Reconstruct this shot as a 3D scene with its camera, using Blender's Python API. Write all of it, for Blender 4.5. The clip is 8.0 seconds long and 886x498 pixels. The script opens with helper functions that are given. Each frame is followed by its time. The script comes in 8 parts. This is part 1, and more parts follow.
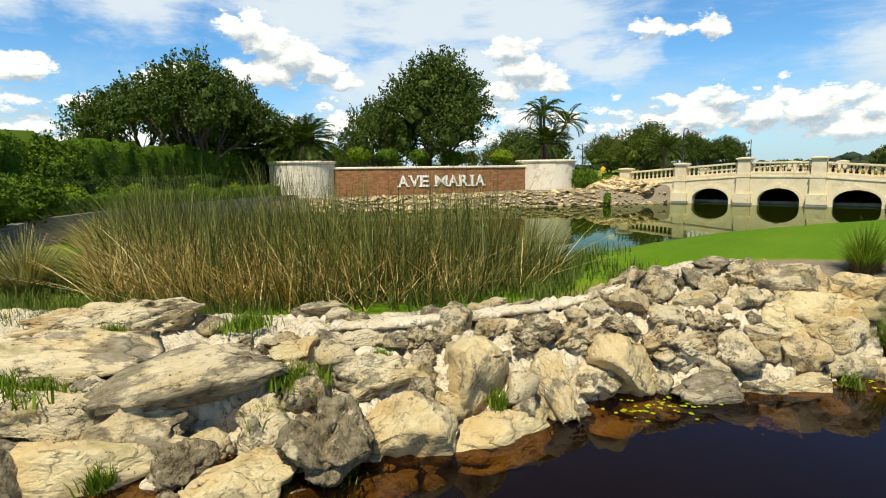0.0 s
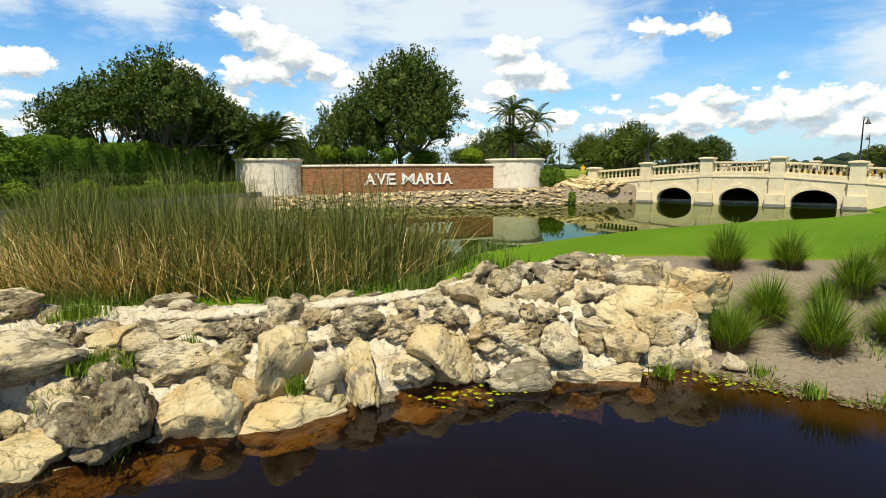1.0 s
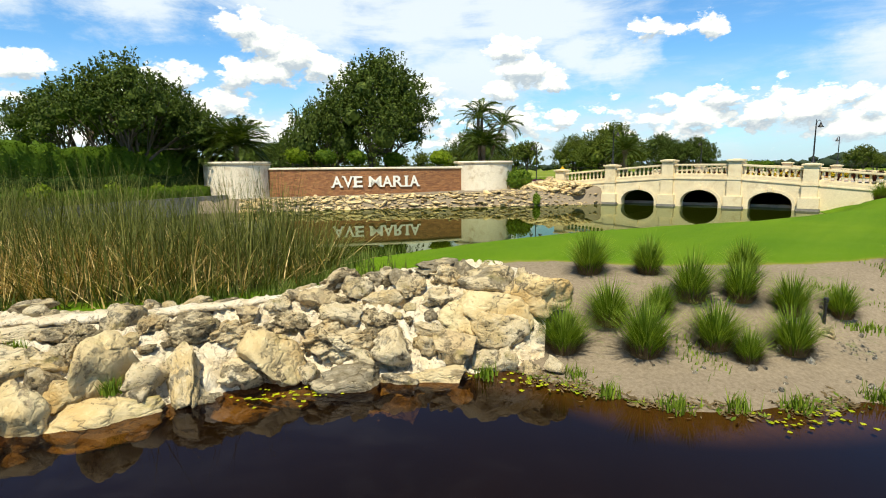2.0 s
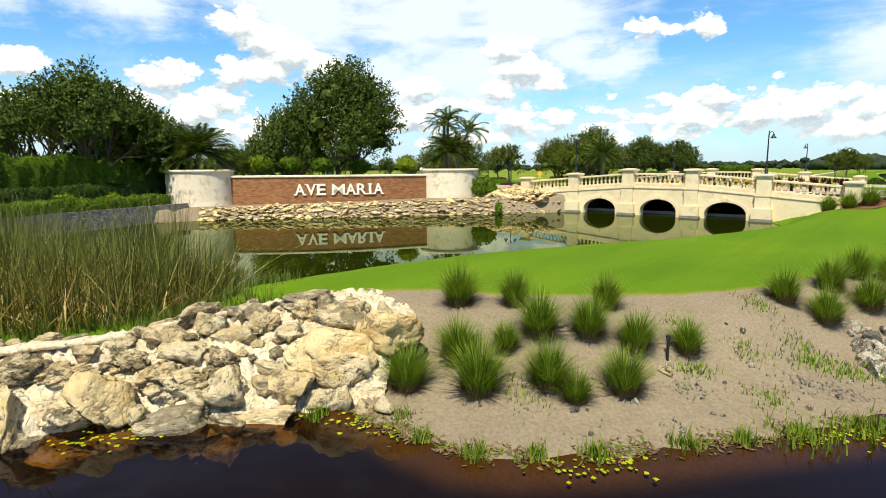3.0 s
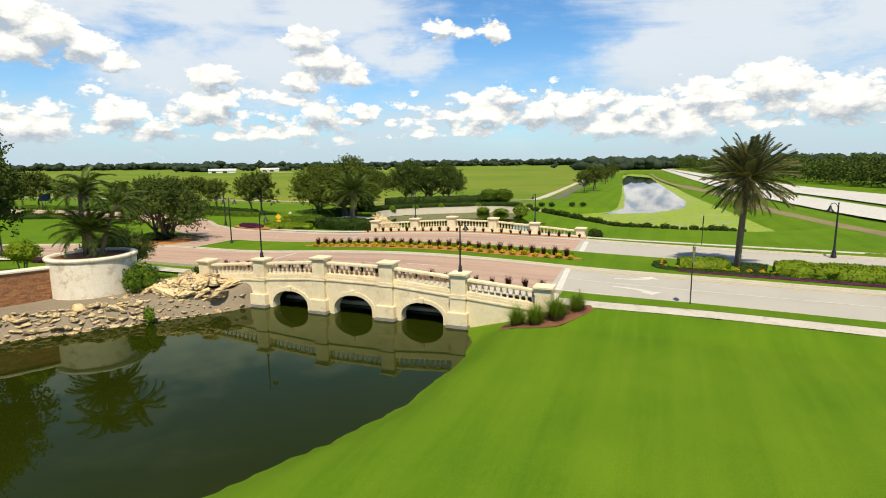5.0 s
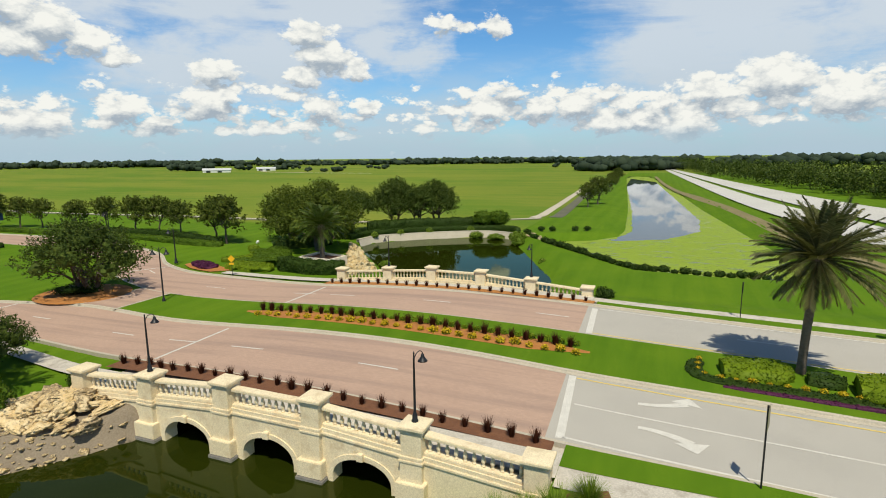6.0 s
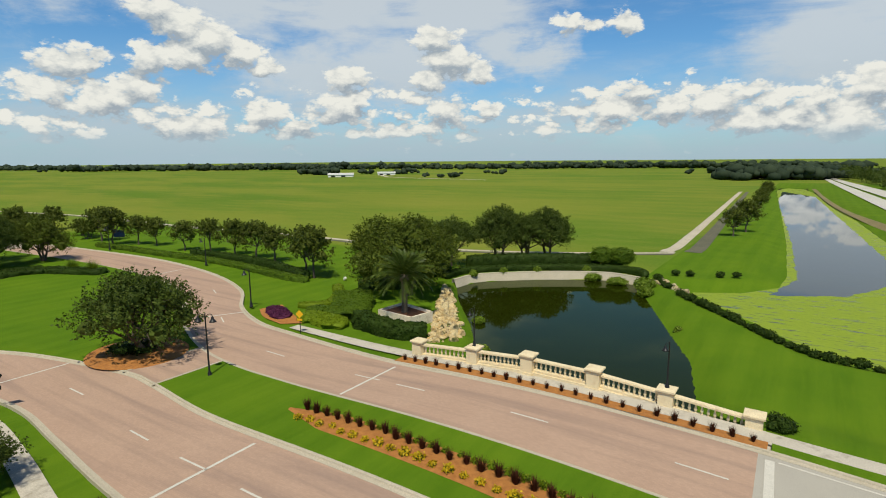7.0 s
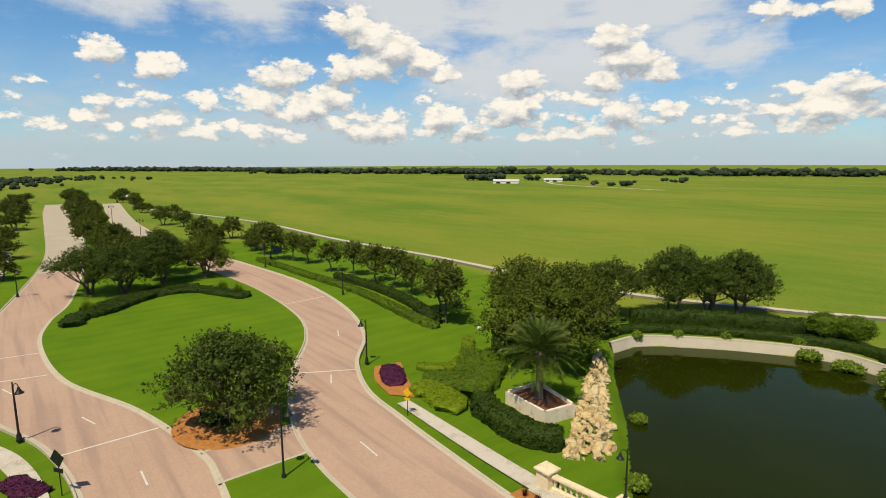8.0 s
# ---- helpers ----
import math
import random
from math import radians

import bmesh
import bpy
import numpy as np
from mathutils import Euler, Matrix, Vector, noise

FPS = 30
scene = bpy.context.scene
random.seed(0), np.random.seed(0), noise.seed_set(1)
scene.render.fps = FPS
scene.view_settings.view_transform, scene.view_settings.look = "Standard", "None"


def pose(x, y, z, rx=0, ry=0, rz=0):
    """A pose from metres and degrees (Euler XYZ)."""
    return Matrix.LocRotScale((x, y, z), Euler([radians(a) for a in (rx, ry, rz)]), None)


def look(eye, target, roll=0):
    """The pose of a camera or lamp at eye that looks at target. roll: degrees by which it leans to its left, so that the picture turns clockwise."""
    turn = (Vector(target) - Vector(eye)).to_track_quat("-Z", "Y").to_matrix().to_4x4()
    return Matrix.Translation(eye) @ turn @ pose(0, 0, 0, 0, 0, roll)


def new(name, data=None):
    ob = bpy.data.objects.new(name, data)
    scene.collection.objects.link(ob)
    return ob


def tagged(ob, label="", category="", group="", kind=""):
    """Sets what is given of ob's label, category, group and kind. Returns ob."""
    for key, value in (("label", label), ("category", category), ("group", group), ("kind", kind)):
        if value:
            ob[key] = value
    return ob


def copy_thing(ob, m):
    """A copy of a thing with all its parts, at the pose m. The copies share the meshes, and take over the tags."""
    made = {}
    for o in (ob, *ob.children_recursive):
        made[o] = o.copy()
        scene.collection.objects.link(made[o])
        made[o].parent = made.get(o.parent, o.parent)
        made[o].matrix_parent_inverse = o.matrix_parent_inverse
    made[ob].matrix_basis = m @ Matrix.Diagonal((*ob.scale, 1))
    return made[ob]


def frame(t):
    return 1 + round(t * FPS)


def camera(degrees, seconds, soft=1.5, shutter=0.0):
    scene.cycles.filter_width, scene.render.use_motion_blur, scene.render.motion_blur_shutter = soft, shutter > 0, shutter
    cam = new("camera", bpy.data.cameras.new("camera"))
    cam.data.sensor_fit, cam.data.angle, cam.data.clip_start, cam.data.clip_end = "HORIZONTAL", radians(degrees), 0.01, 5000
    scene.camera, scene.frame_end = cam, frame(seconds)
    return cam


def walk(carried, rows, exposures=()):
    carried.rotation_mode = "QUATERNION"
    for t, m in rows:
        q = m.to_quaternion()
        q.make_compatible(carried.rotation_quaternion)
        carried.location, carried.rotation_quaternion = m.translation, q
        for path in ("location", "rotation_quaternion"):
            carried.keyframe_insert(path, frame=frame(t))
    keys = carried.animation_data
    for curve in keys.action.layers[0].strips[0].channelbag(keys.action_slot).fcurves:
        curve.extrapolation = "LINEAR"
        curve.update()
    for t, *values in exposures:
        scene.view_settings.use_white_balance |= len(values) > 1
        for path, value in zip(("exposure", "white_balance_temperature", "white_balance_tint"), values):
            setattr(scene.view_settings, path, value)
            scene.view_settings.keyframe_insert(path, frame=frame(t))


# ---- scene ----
# Drone flight past a rock weir, a reed bed and an entrance pond, over a balustraded bridge to a boulevard and pasture.
cam = camera(78.0, 8.0, soft=1.0)
PATH = [
    (0, (21.587, -50.492, 3.086), (20.272, -49.012, 2.802), -0.7),
    (0.5, (22.696, -49.651, 3.065), (21.384, -48.169, 2.777), -0.5),
    (1, (23.939, -48.882, 3.028), (22.628, -47.4, 2.739), -0.4),
    (1.5, (25.26, -48.09, 3.049), (23.949, -46.608, 2.761), -0.5),
    (2.8, (28.211, -45.827, 3.76), (26.902, -44.342, 3.47), -0.5),
    (3, (28.685, -45.33, 3.961), (27.384, -43.839, 3.67), -0.4),
    (3.5, (29.955, -42.935, 5.227), (28.774, -41.349, 4.93), -0.7),
    (4, (30.737, -39.92, 6.691), (29.823, -38.169, 6.381), -0.9),
    (4.5, (31.359, -35.726, 8.392), (30.603, -33.903, 8.072), -0.8),
    (4.7, (31.435, -33.962, 9.05), (30.697, -32.13, 8.735), -0.7),
    (5.8, (29.711, -21.853, 13.428), (28.991, -20.016, 13.1), -0.7),
    (6, (29.15, -19.33, 14.295), (28.419, -17.498, 13.962), -0.6),
    (6.5, (27.454, -12.976, 16.123), (26.572, -11.211, 15.793), -0.6),
    (7, (25.355, -6.895, 18.108), (24.249, -5.26, 17.785), -0.5),
    (7.5, (22.611, -1.009, 20.002), (21.274, 0.444, 19.686), -0.4),
    (8, (18.996, 4.534, 21.552), (17.452, 5.767, 21.243), -0.2),
]
walk(cam, [(t, look(eye, target, roll)) for t, eye, target, roll in PATH],
     ((0.0, 0.24, 6550, 3), (1.5, 0.36, 6600, 3), (3.0, 0.52, 6750, 3), (4.5, 0.32, 6800, 7), (6.0, -0.10, 6400, 5), (6.6, -0.26, 6350, 3), (7.2, -0.22, 6650, 5), (8.0, -0.08, 7050, 8)))

# ------------------------------------------------------------------ world, sun, exposure
SUN_TO = Vector((0.215, -0.43, 0.877)).normalized()
SUN_EL = math.asin(SUN_TO.z)
SUN_AZ = math.atan2(SUN_TO.x, SUN_TO.y)


def build_world():
    """Blue daylight sky, with heaped cumulus low down and thin high cloud above."""
    w = bpy.data.worlds.new("sky")
    scene.world = w
    w.use_nodes = True
    nt = w.node_tree
    N, L = nt.nodes, nt.links
    N.clear()
    out, bg = N.new("ShaderNodeOutputWorld"), N.new("ShaderNodeBackground")
    bg.inputs["Strength"].default_value = SKY_STRENGTH
    sky = N.new("ShaderNodeTexSky")
    sky.sky_type, sky.sun_disc = "NISHITA", False
    sky.sun_elevation, sky.sun_rotation = SUN_EL, SUN_AZ
    sky.air_density, sky.dust_density, sky.ozone_density, sky.altitude = 1.0, 0.4, 2.2, 0
    tc = N.new("ShaderNodeTexCoord").outputs["Generated"]

    def vmath(op, a, b=None, s=None):
        n = N.new("ShaderNodeVectorMath")
        n.operation = op
        for sock, v in ((n.inputs[0], a), (n.inputs[1], b)):
            if v is None:
                continue
            if hasattr(v, "is_linked"):
                L.new(v, sock)
            else:
                sock.default_value = v
        if s is not None:
            n.inputs["Scale"].default_value = s
        return n.outputs["Value"] if op in ("DISTANCE", "DOT_PRODUCT") else n.outputs["Vector"]

    def m2(op, a, b=0.0, clamp=False):
        n = N.new("ShaderNodeMath")
        n.operation, n.use_clamp = op, clamp
        for sock, v in ((n.inputs[0], a), (n.inputs[1], b)):
            if hasattr(v, "is_linked"):
                L.new(v, sock)
            else:
                sock.default_value = v
        return n.outputs[0]

    def step(v, lo, hi, a=0.0, b=1.0):
        n = N.new("ShaderNodeMapRange")
        n.interpolation_type = "SMOOTHSTEP"
        L.new(v, n.inputs["Value"])
        for key, val in (("From Min", lo), ("From Max", hi), ("To Min", a), ("To Max", b)):
            n.inputs[key].default_value = val
        return n.outputs["Result"]

    def fbm(vec, scale, detail, rough=0.55, dist=0.0):
        n = N.new("ShaderNodeTexNoise")
        n.inputs["Scale"].default_value, n.inputs["Detail"].default_value = scale, detail
        n.inputs["Roughness"].default_value, n.inputs["Distortion"].default_value = rough, dist
        L.new(vec, n.inputs["Vector"])
        return n.outputs["Fac"]

    sep = N.new("ShaderNodeSeparateXYZ")
    L.new(tc, sep.inputs[0])
    z = sep.outputs["Z"]

    def heaps(spots, at):
        """Soft cones round each spot (bearing left of +y, elevation, width in degrees), highest one wins."""
        top = None
        for bearing, elev, wide in spots:
            b, e = radians(bearing), radians(elev)
            centre = (-math.sin(b) * math.cos(e), math.cos(b) * math.cos(e), 1.7 * math.sin(e))
            cone = m2("SUBTRACT", 1.0, m2("DIVIDE", vmath("DISTANCE", at, centre), radians(wide)))
            top = cone if top is None else m2("MAXIMUM", top, cone)
        return top

    def cells(vec, scale, detail, rough=0.6):
        """Rounded heads of several sizes, 0 on their tops."""
        n = N.new("ShaderNodeTexVoronoi")
        n.feature = "F1"
        n.inputs["Scale"].default_value, n.inputs["Detail"].default_value, n.inputs["Roughness"].default_value = scale, detail, rough
        L.new(vec, n.inputs["Vector"])
        return n.outputs["Distance"]

    def band(at, zz):
        """A crowd of small heaps low over the horizon, in groups."""
        v = m2("SUBTRACT", 0.62, m2("MULTIPLY", cells(vmath("MULTIPLY", at, (1.0, 1.0, 1.5)), 17.0, 0.0), 1.0))
        v = m2("ADD", v, m2("MULTIPLY", m2("SUBTRACT", fbm(at, 5.0, 4.0), 0.47), 2.0))
        return m2("ADD", v, m2("ADD", step(zz, 0.10, 0.17, 0.0, -1.2), step(zz, 0.02, 0.05, -0.5, 0.0)))

    at = vmath("MULTIPLY", tc, (1.0, 1.0, 1.7))
    n = N.new("ShaderNodeTexNoise")
    n.inputs["Scale"].default_value, n.inputs["Detail"].default_value, n.inputs["Roughness"].default_value = 15.0, 7.0, 0.62
    L.new(at, n.inputs["Vector"])
    lumps = vmath("MULTIPLY", vmath("SUBTRACT", n.outputs["Color"], (0.5, 0.5, 0.5)), (0.085, 0.085, 0.085))
    bent = vmath("ADD", at, lumps)
    heads = m2("SUBTRACT", 1.06, cells(vmath("ADD", at, vmath("MULTIPLY", lumps, (0.25, 0.25, 0.25))), 34.0, 3.0, 0.62))
    dens = m2("MAXIMUM", heaps(CLOUDS, bent), band(bent, z))
    dens = m2("ADD", dens, m2("MULTIPLY", heads, 0.52))
    dens = m2("ADD", dens, m2("MULTIPLY", m2("SUBTRACT", fbm(at, 60.0, 5.0, 0.65), 0.5), 0.30))
    cover = step(dens, 0.02, 0.36)
    # grey towards the base of each heap, white on its lit top
    half = vmath("ADD", at, vmath("MULTIPLY", lumps, (0.75, 0.75, 0.75)))
    higher = vmath("ADD", half, (0.0, 0.0, 0.030))
    rise = m2("SUBTRACT", m2("MAXIMUM", heaps(CLOUDS, half), band(half, z)), m2("MAXIMUM", heaps(CLOUDS, higher), band(higher, m2("ADD", z, 0.018))))
    tone = m2("ADD", step(rise, -0.45, 0.30), m2("MULTIPLY", heads, 0.7))
    tone = m2("ADD", tone, m2("MULTIPLY", m2("SUBTRACT", fbm(bent, 26.0, 5.0, 0.6), 0.5), 0.6), True)
    veil = fbm(vmath("MULTIPLY", tc, (1.0, 1.0, 3.6)), 3.0, 9.0, 0.60, 0.9)
    wisp = fbm(vmath("MULTIPLY", tc, (1.0, 1.6, 6.0)), 5.5, 8.0, 0.66, 1.2)
    sheets = heaps(SHEETS, vmath("ADD", at, vmath("MULTIPLY", lumps, (1.6, 1.6, 1.6))))
    cirrus = step(m2("ADD", m2("ADD", m2("MULTIPLY", m2("MAXIMUM", sheets, -0.25), 0.60), veil), m2("MULTIPLY", m2("SUBTRACT", wisp, 0.5), 0.55)), 0.34, 0.92)
    cirrus = m2("MULTIPLY", cirrus, step(z, 0.30, 0.60, 1.0, 0.45))
    # milky air behind the low heaps
    milk = m2("MULTIPLY", step(z, 0.06, 0.20, 0.80, 0.0), step(fbm(vmath("MULTIPLY", at, (1.0, 1.0, 1.6)), 4.5, 6.0, 0.6), 0.34, 0.58, 0.35, 1.0))

    def mixed(fac, a, b):
        n = N.new("ShaderNodeMix")
        n.data_type = "RGBA"
        for sock, v in ((n.inputs["Factor"], fac), (n.inputs["A"], a), (n.inputs["B"], b)):
            if hasattr(v, "is_linked"):
                L.new(v, sock)
            elif isinstance(v, float):
                sock.default_value = v
            else:
                sock.default_value = (*v, 1)
        return n.outputs["Result"]

    tint = N.new("ShaderNodeMix")
    tint.data_type, tint.blend_type = "RGBA", "MULTIPLY"
    tint.inputs["Factor"].default_value = 1.0
    L.new(sky.outputs[0], tint.inputs["A"])
    L.new(mixed(step(z, 0.25, 0.6), (0.66, 1.06, 1.38), (0.62, 0.72, 0.80)), tint.inputs["B"])
    col = mixed(m2("MULTIPLY", cirrus, 0.88), tint.outputs["Result"], tuple(c * CLOUD for c in (0.80, 0.84, 0.90)))
    col = mixed(milk, col, tuple(c * CLOUD for c in (0.62, 0.70, 0.80)))
    body = mixed(tone, tuple(c * CLOUD for c in (0.47, 0.53, 0.61)), tuple(c * CLOUD for c in (1.12, 1.08, 1.02)))
    col = mixed(m2("MULTIPLY", cover, step(z, 0.005, 0.05, 0.45, 1.0)), col, body)
    haze = step(z, 0.0, 0.06, 0.75, 0.0)
    col = mixed(haze, col, tuple(c * CLOUD for c in (0.52, 0.66, 0.78)))
    L.new(col, bg.inputs["Color"])
    L.new(bg.outputs[0], out.inputs["Surface"])


SKY_STRENGTH, CLOUD = 0.10, 9.0
# bearing (left of +y), elevation and width of the large heaps, in degrees
HIGH_HEAPS = ((60.3, 13.2, 3.1), (58.4, 12.0, 3.4), (56.1, 10.8, 3.4), (53.5, 10.0, 3.1), (51.0, 8.9, 2.0), (58.1, 9.4, 3.1), (60.9, 9.0, 2.7), (67.1, 8.5, 2.8), (65.5, 8.5, 1.7), (64.7, 5.5, 3.4), (62.0, 6.6, 2.7), (34.4, 11.7, 2.7),
              (33.3, 9.8, 3.1), (30.7, 8.5, 2.4), (35.3, 8.0, 2.4), (21.7, 12.8, 2.2), (19.8, 12.5, 1.5), (16.4, 12.5, 2.4), (82.0, 9.6, 2.4), (78.0, 8.6, 2.6))
LOW_HEAPS = ((44.4, 5.2, 3.4), (42.4, 5.8, 1.9), (51.5, 4.3, 2.7), (57.6, 3.2, 3.1), (33.6, 4.7, 3.1), (29.3, 5.1, 1.7), (43.2, 8.0, 2.7), (14.9, 6.4, 2.8), (16.9, 4.6, 3.1), (11.8, 4.7, 2.7), (8.0, 5.0, 3.3), (5.1, 3.1, 3.1), (1.6, 4.4, 2.0),
             (-1.8, 2.8, 3.4), (-3.4, 5.6, 3.1), (-9.0, 6.4, 4.0), (-14.0, 4.8, 4.5), (98.0, 9.0, 5.0), (130.0, 11.0, 6.0), (-50.0, 11.0, 7.0), (-95.0, 9.0, 6.0), (180.0, 12.0, 7.0))
CLOUDS = HIGH_HEAPS + LOW_HEAPS
# high thin cloud in broad sheets
SHEETS = ((-6, 13, 13), (-18, 12, 12), (0, 9.6, 7), (33, 15, 10), (43, 15, 10), (28, 10.5, 5), (24, 9.9, 4), (47, 8.5, 7), (55, 14, 8), (70, 16, 7), (38, 9, 8), (80, 15, 6))
build_world()
sun = new("sun", bpy.data.lights.new("sun", "SUN"))
sun.data.energy, sun.data.angle, sun.data.color = 5.0, radians(0.6), (1.0, 0.905, 0.745)
sun.matrix_world = look(SUN_TO * 300, (0, 0, 0))
# ------------------------------------------------------------------ materials
def nodes_of(name):
    m = bpy.data.materials.new(name)
    m.use_nodes = True
    nt = m.node_tree
    return m, nt, nt.nodes["Principled BSDF"], nt.nodes["Material Output"]


def noise_node(nt, vec, scale, detail=4.0, rough=0.55):
    n = nt.nodes.new("ShaderNodeTexNoise")
    n.inputs["Scale"].default_value = scale
    n.inputs["Detail"].default_value = detail
    n.inputs["Roughness"].default_value = rough
    if vec is not None:
        nt.links.new(vec, n.inputs["Vector"])
    return n.outputs["Fac"]


def ramp(nt, fac, stops):
    r = nt.nodes.new("ShaderNodeValToRGB")
    el = r.color_ramp.elements
    while len(el) < len(stops):
        el.new(0.5)
    for e, (p, c) in zip(el, stops):
        e.position = p
        e.color = (*c, 1) if len(c) == 3 else c
    nt.links.new(fac, r.inputs["Fac"])
    return r.outputs["Color"]


def mixc(nt, fac, a, b, kind="MIX"):
    n = nt.nodes.new("ShaderNodeMix")
    n.data_type, n.blend_type = "RGBA", kind
    for sock, v in ((n.inputs["Factor"], fac), (n.inputs["A"], a), (n.inputs["B"], b)):
        if hasattr(v, "is_linked"):
            nt.links.new(v, sock)
        elif isinstance(v, (int, float)):
            sock.default_value = v
        else:
            sock.default_value = (*v, 1)
    return n.outputs["Result"]


def math_node(nt, op, a, b=0.0, clamp=False):
    n = nt.nodes.new("ShaderNodeMath")
    n.operation, n.use_clamp = op, clamp
    for sock, v in ((n.inputs[0], a), (n.inputs[1], b)):
        if hasattr(v, "is_linked"):
            nt.links.new(v, sock)
        else:
            sock.default_value = v
    return n.outputs[0]


def smooth(nt, v, lo, hi):
    n = nt.nodes.new("ShaderNodeMapRange")
    n.interpolation_type = "SMOOTHSTEP"
    nt.links.new(v, n.inputs["Value"])
    n.inputs["From Min"].default_value, n.inputs["From Max"].default_value = lo, hi
    return n.outputs["Result"]


def bump(nt, bsdf, height, strength, dist):
    b = nt.nodes.new("ShaderNodeBump")
    b.inputs["Strength"].default_value, b.inputs["Distance"].default_value = strength, dist
    nt.links.new(height, b.inputs["Height"])
    nt.links.new(b.outputs["Normal"], bsdf.inputs["Normal"])


def where(nt):
    return nt.nodes.new("ShaderNodeNewGeometry").outputs["Position"]


def local(nt, jitter=True):
    tc = nt.nodes.new("ShaderNodeTexCoord").outputs["Object"]
    if not jitter:
        return tc
    add = nt.nodes.new("ShaderNodeVectorMath")
    mul = nt.nodes.new("ShaderNodeVectorMath")
    mul.operation = "SCALE"
    mul.inputs[0].default_value = (31.0, 17.0, 23.0)
    nt.links.new(nt.nodes.new("ShaderNodeObjectInfo").outputs["Random"], mul.inputs["Scale"])
    nt.links.new(tc, add.inputs[0])
    nt.links.new(mul.outputs[0], add.inputs[1])
    return add.outputs[0]


def obj_random(nt):
    return nt.nodes.new("ShaderNodeObjectInfo").outputs["Random"]


def island(nt):
    return nt.nodes.new("ShaderNodeNewGeometry").outputs["Random Per Island"]


def attr(nt, name):
    n = nt.nodes.new("ShaderNodeAttribute")
    n.attribute_name = name
    return n.outputs["Fac"]


def surface(name, dark, light, big, fine, rough=0.8, relief=0.3, depth=0.02, vec="world", stain=None, spec=0.4):
    """Two scales of colour variation and a fine relief."""
    m, nt, b, _ = nodes_of(name)
    v = where(nt) if vec == "world" else local(nt)
    a, f = noise_node(nt, v, big, 5), noise_node(nt, v, fine, 6, 0.65)
    col = mixc(nt, ramp(nt, a, [(0.3, (0, 0, 0)), (0.7, (1, 1, 1))]), dark, light)
    col = mixc(nt, 0.55, col, ramp(nt, f, [(0.25, tuple(c * 0.55 for c in dark)), (0.75, tuple(min(1, c * 1.25) for c in light))]))
    if stain:
        col = mixc(nt, ramp(nt, noise_node(nt, v, stain[1], 6, 0.7), [(0.52, (0, 0, 0)), (0.68, (1, 1, 1))]), col, stain[0])
    nt.links.new(col, b.inputs["Base Color"])
    b.inputs["Roughness"].default_value = rough
    b.inputs["Specular IOR Level"].default_value = spec
    bump(nt, b, f, relief, depth)
    return m


def leafy(name, dark, light, tip=None, shine=0.6, glow=0.25, blend=0.5):
    """Leaves: each island its own shade, some light passing through."""
    m, nt, b, out = nodes_of(name)
    r = island(nt)
    col = ramp(nt, r, [(0.0, dark), (0.75, light), (1.0, tip or light)])
    col = mixc(nt, blend, col, mixc(nt, noise_node(nt, where(nt), 0.45, 3), tuple(c * 0.6 for c in dark), tuple(c * 1.15 for c in light)))
    nt.links.new(col, b.inputs["Base Color"])
    b.inputs["Roughness"].default_value = shine
    b.inputs["Specular IOR Level"].default_value = 0.14
    t = nt.nodes.new("ShaderNodeBsdfTranslucent")
    nt.links.new(mixc(nt, 1.0, col, (1.0, 1.0, 0.35), "MULTIPLY"), t.inputs["Color"])
    mx = nt.nodes.new("ShaderNodeMixShader")
    mx.inputs[0].default_value = glow
    nt.links.new(b.outputs[0], mx.inputs[1])
    nt.links.new(t.outputs[0], mx.inputs[2])
    nt.links.new(mx.outputs[0], out.inputs["Surface"])
    return m


def plain(name, col, rough=0.5, metal=0.0, wear=0.12):
    m, nt, b, _ = nodes_of(name)
    f = noise_node(nt, local(nt), 9.0, 5)
    nt.links.new(mixc(nt, f, tuple(c * (1 - wear) for c in col), tuple(min(1, c * (1 + wear)) for c in col)), b.inputs["Base Color"])
    b.inputs["Roughness"].default_value, b.inputs["Metallic"].default_value = rough, metal
    return m


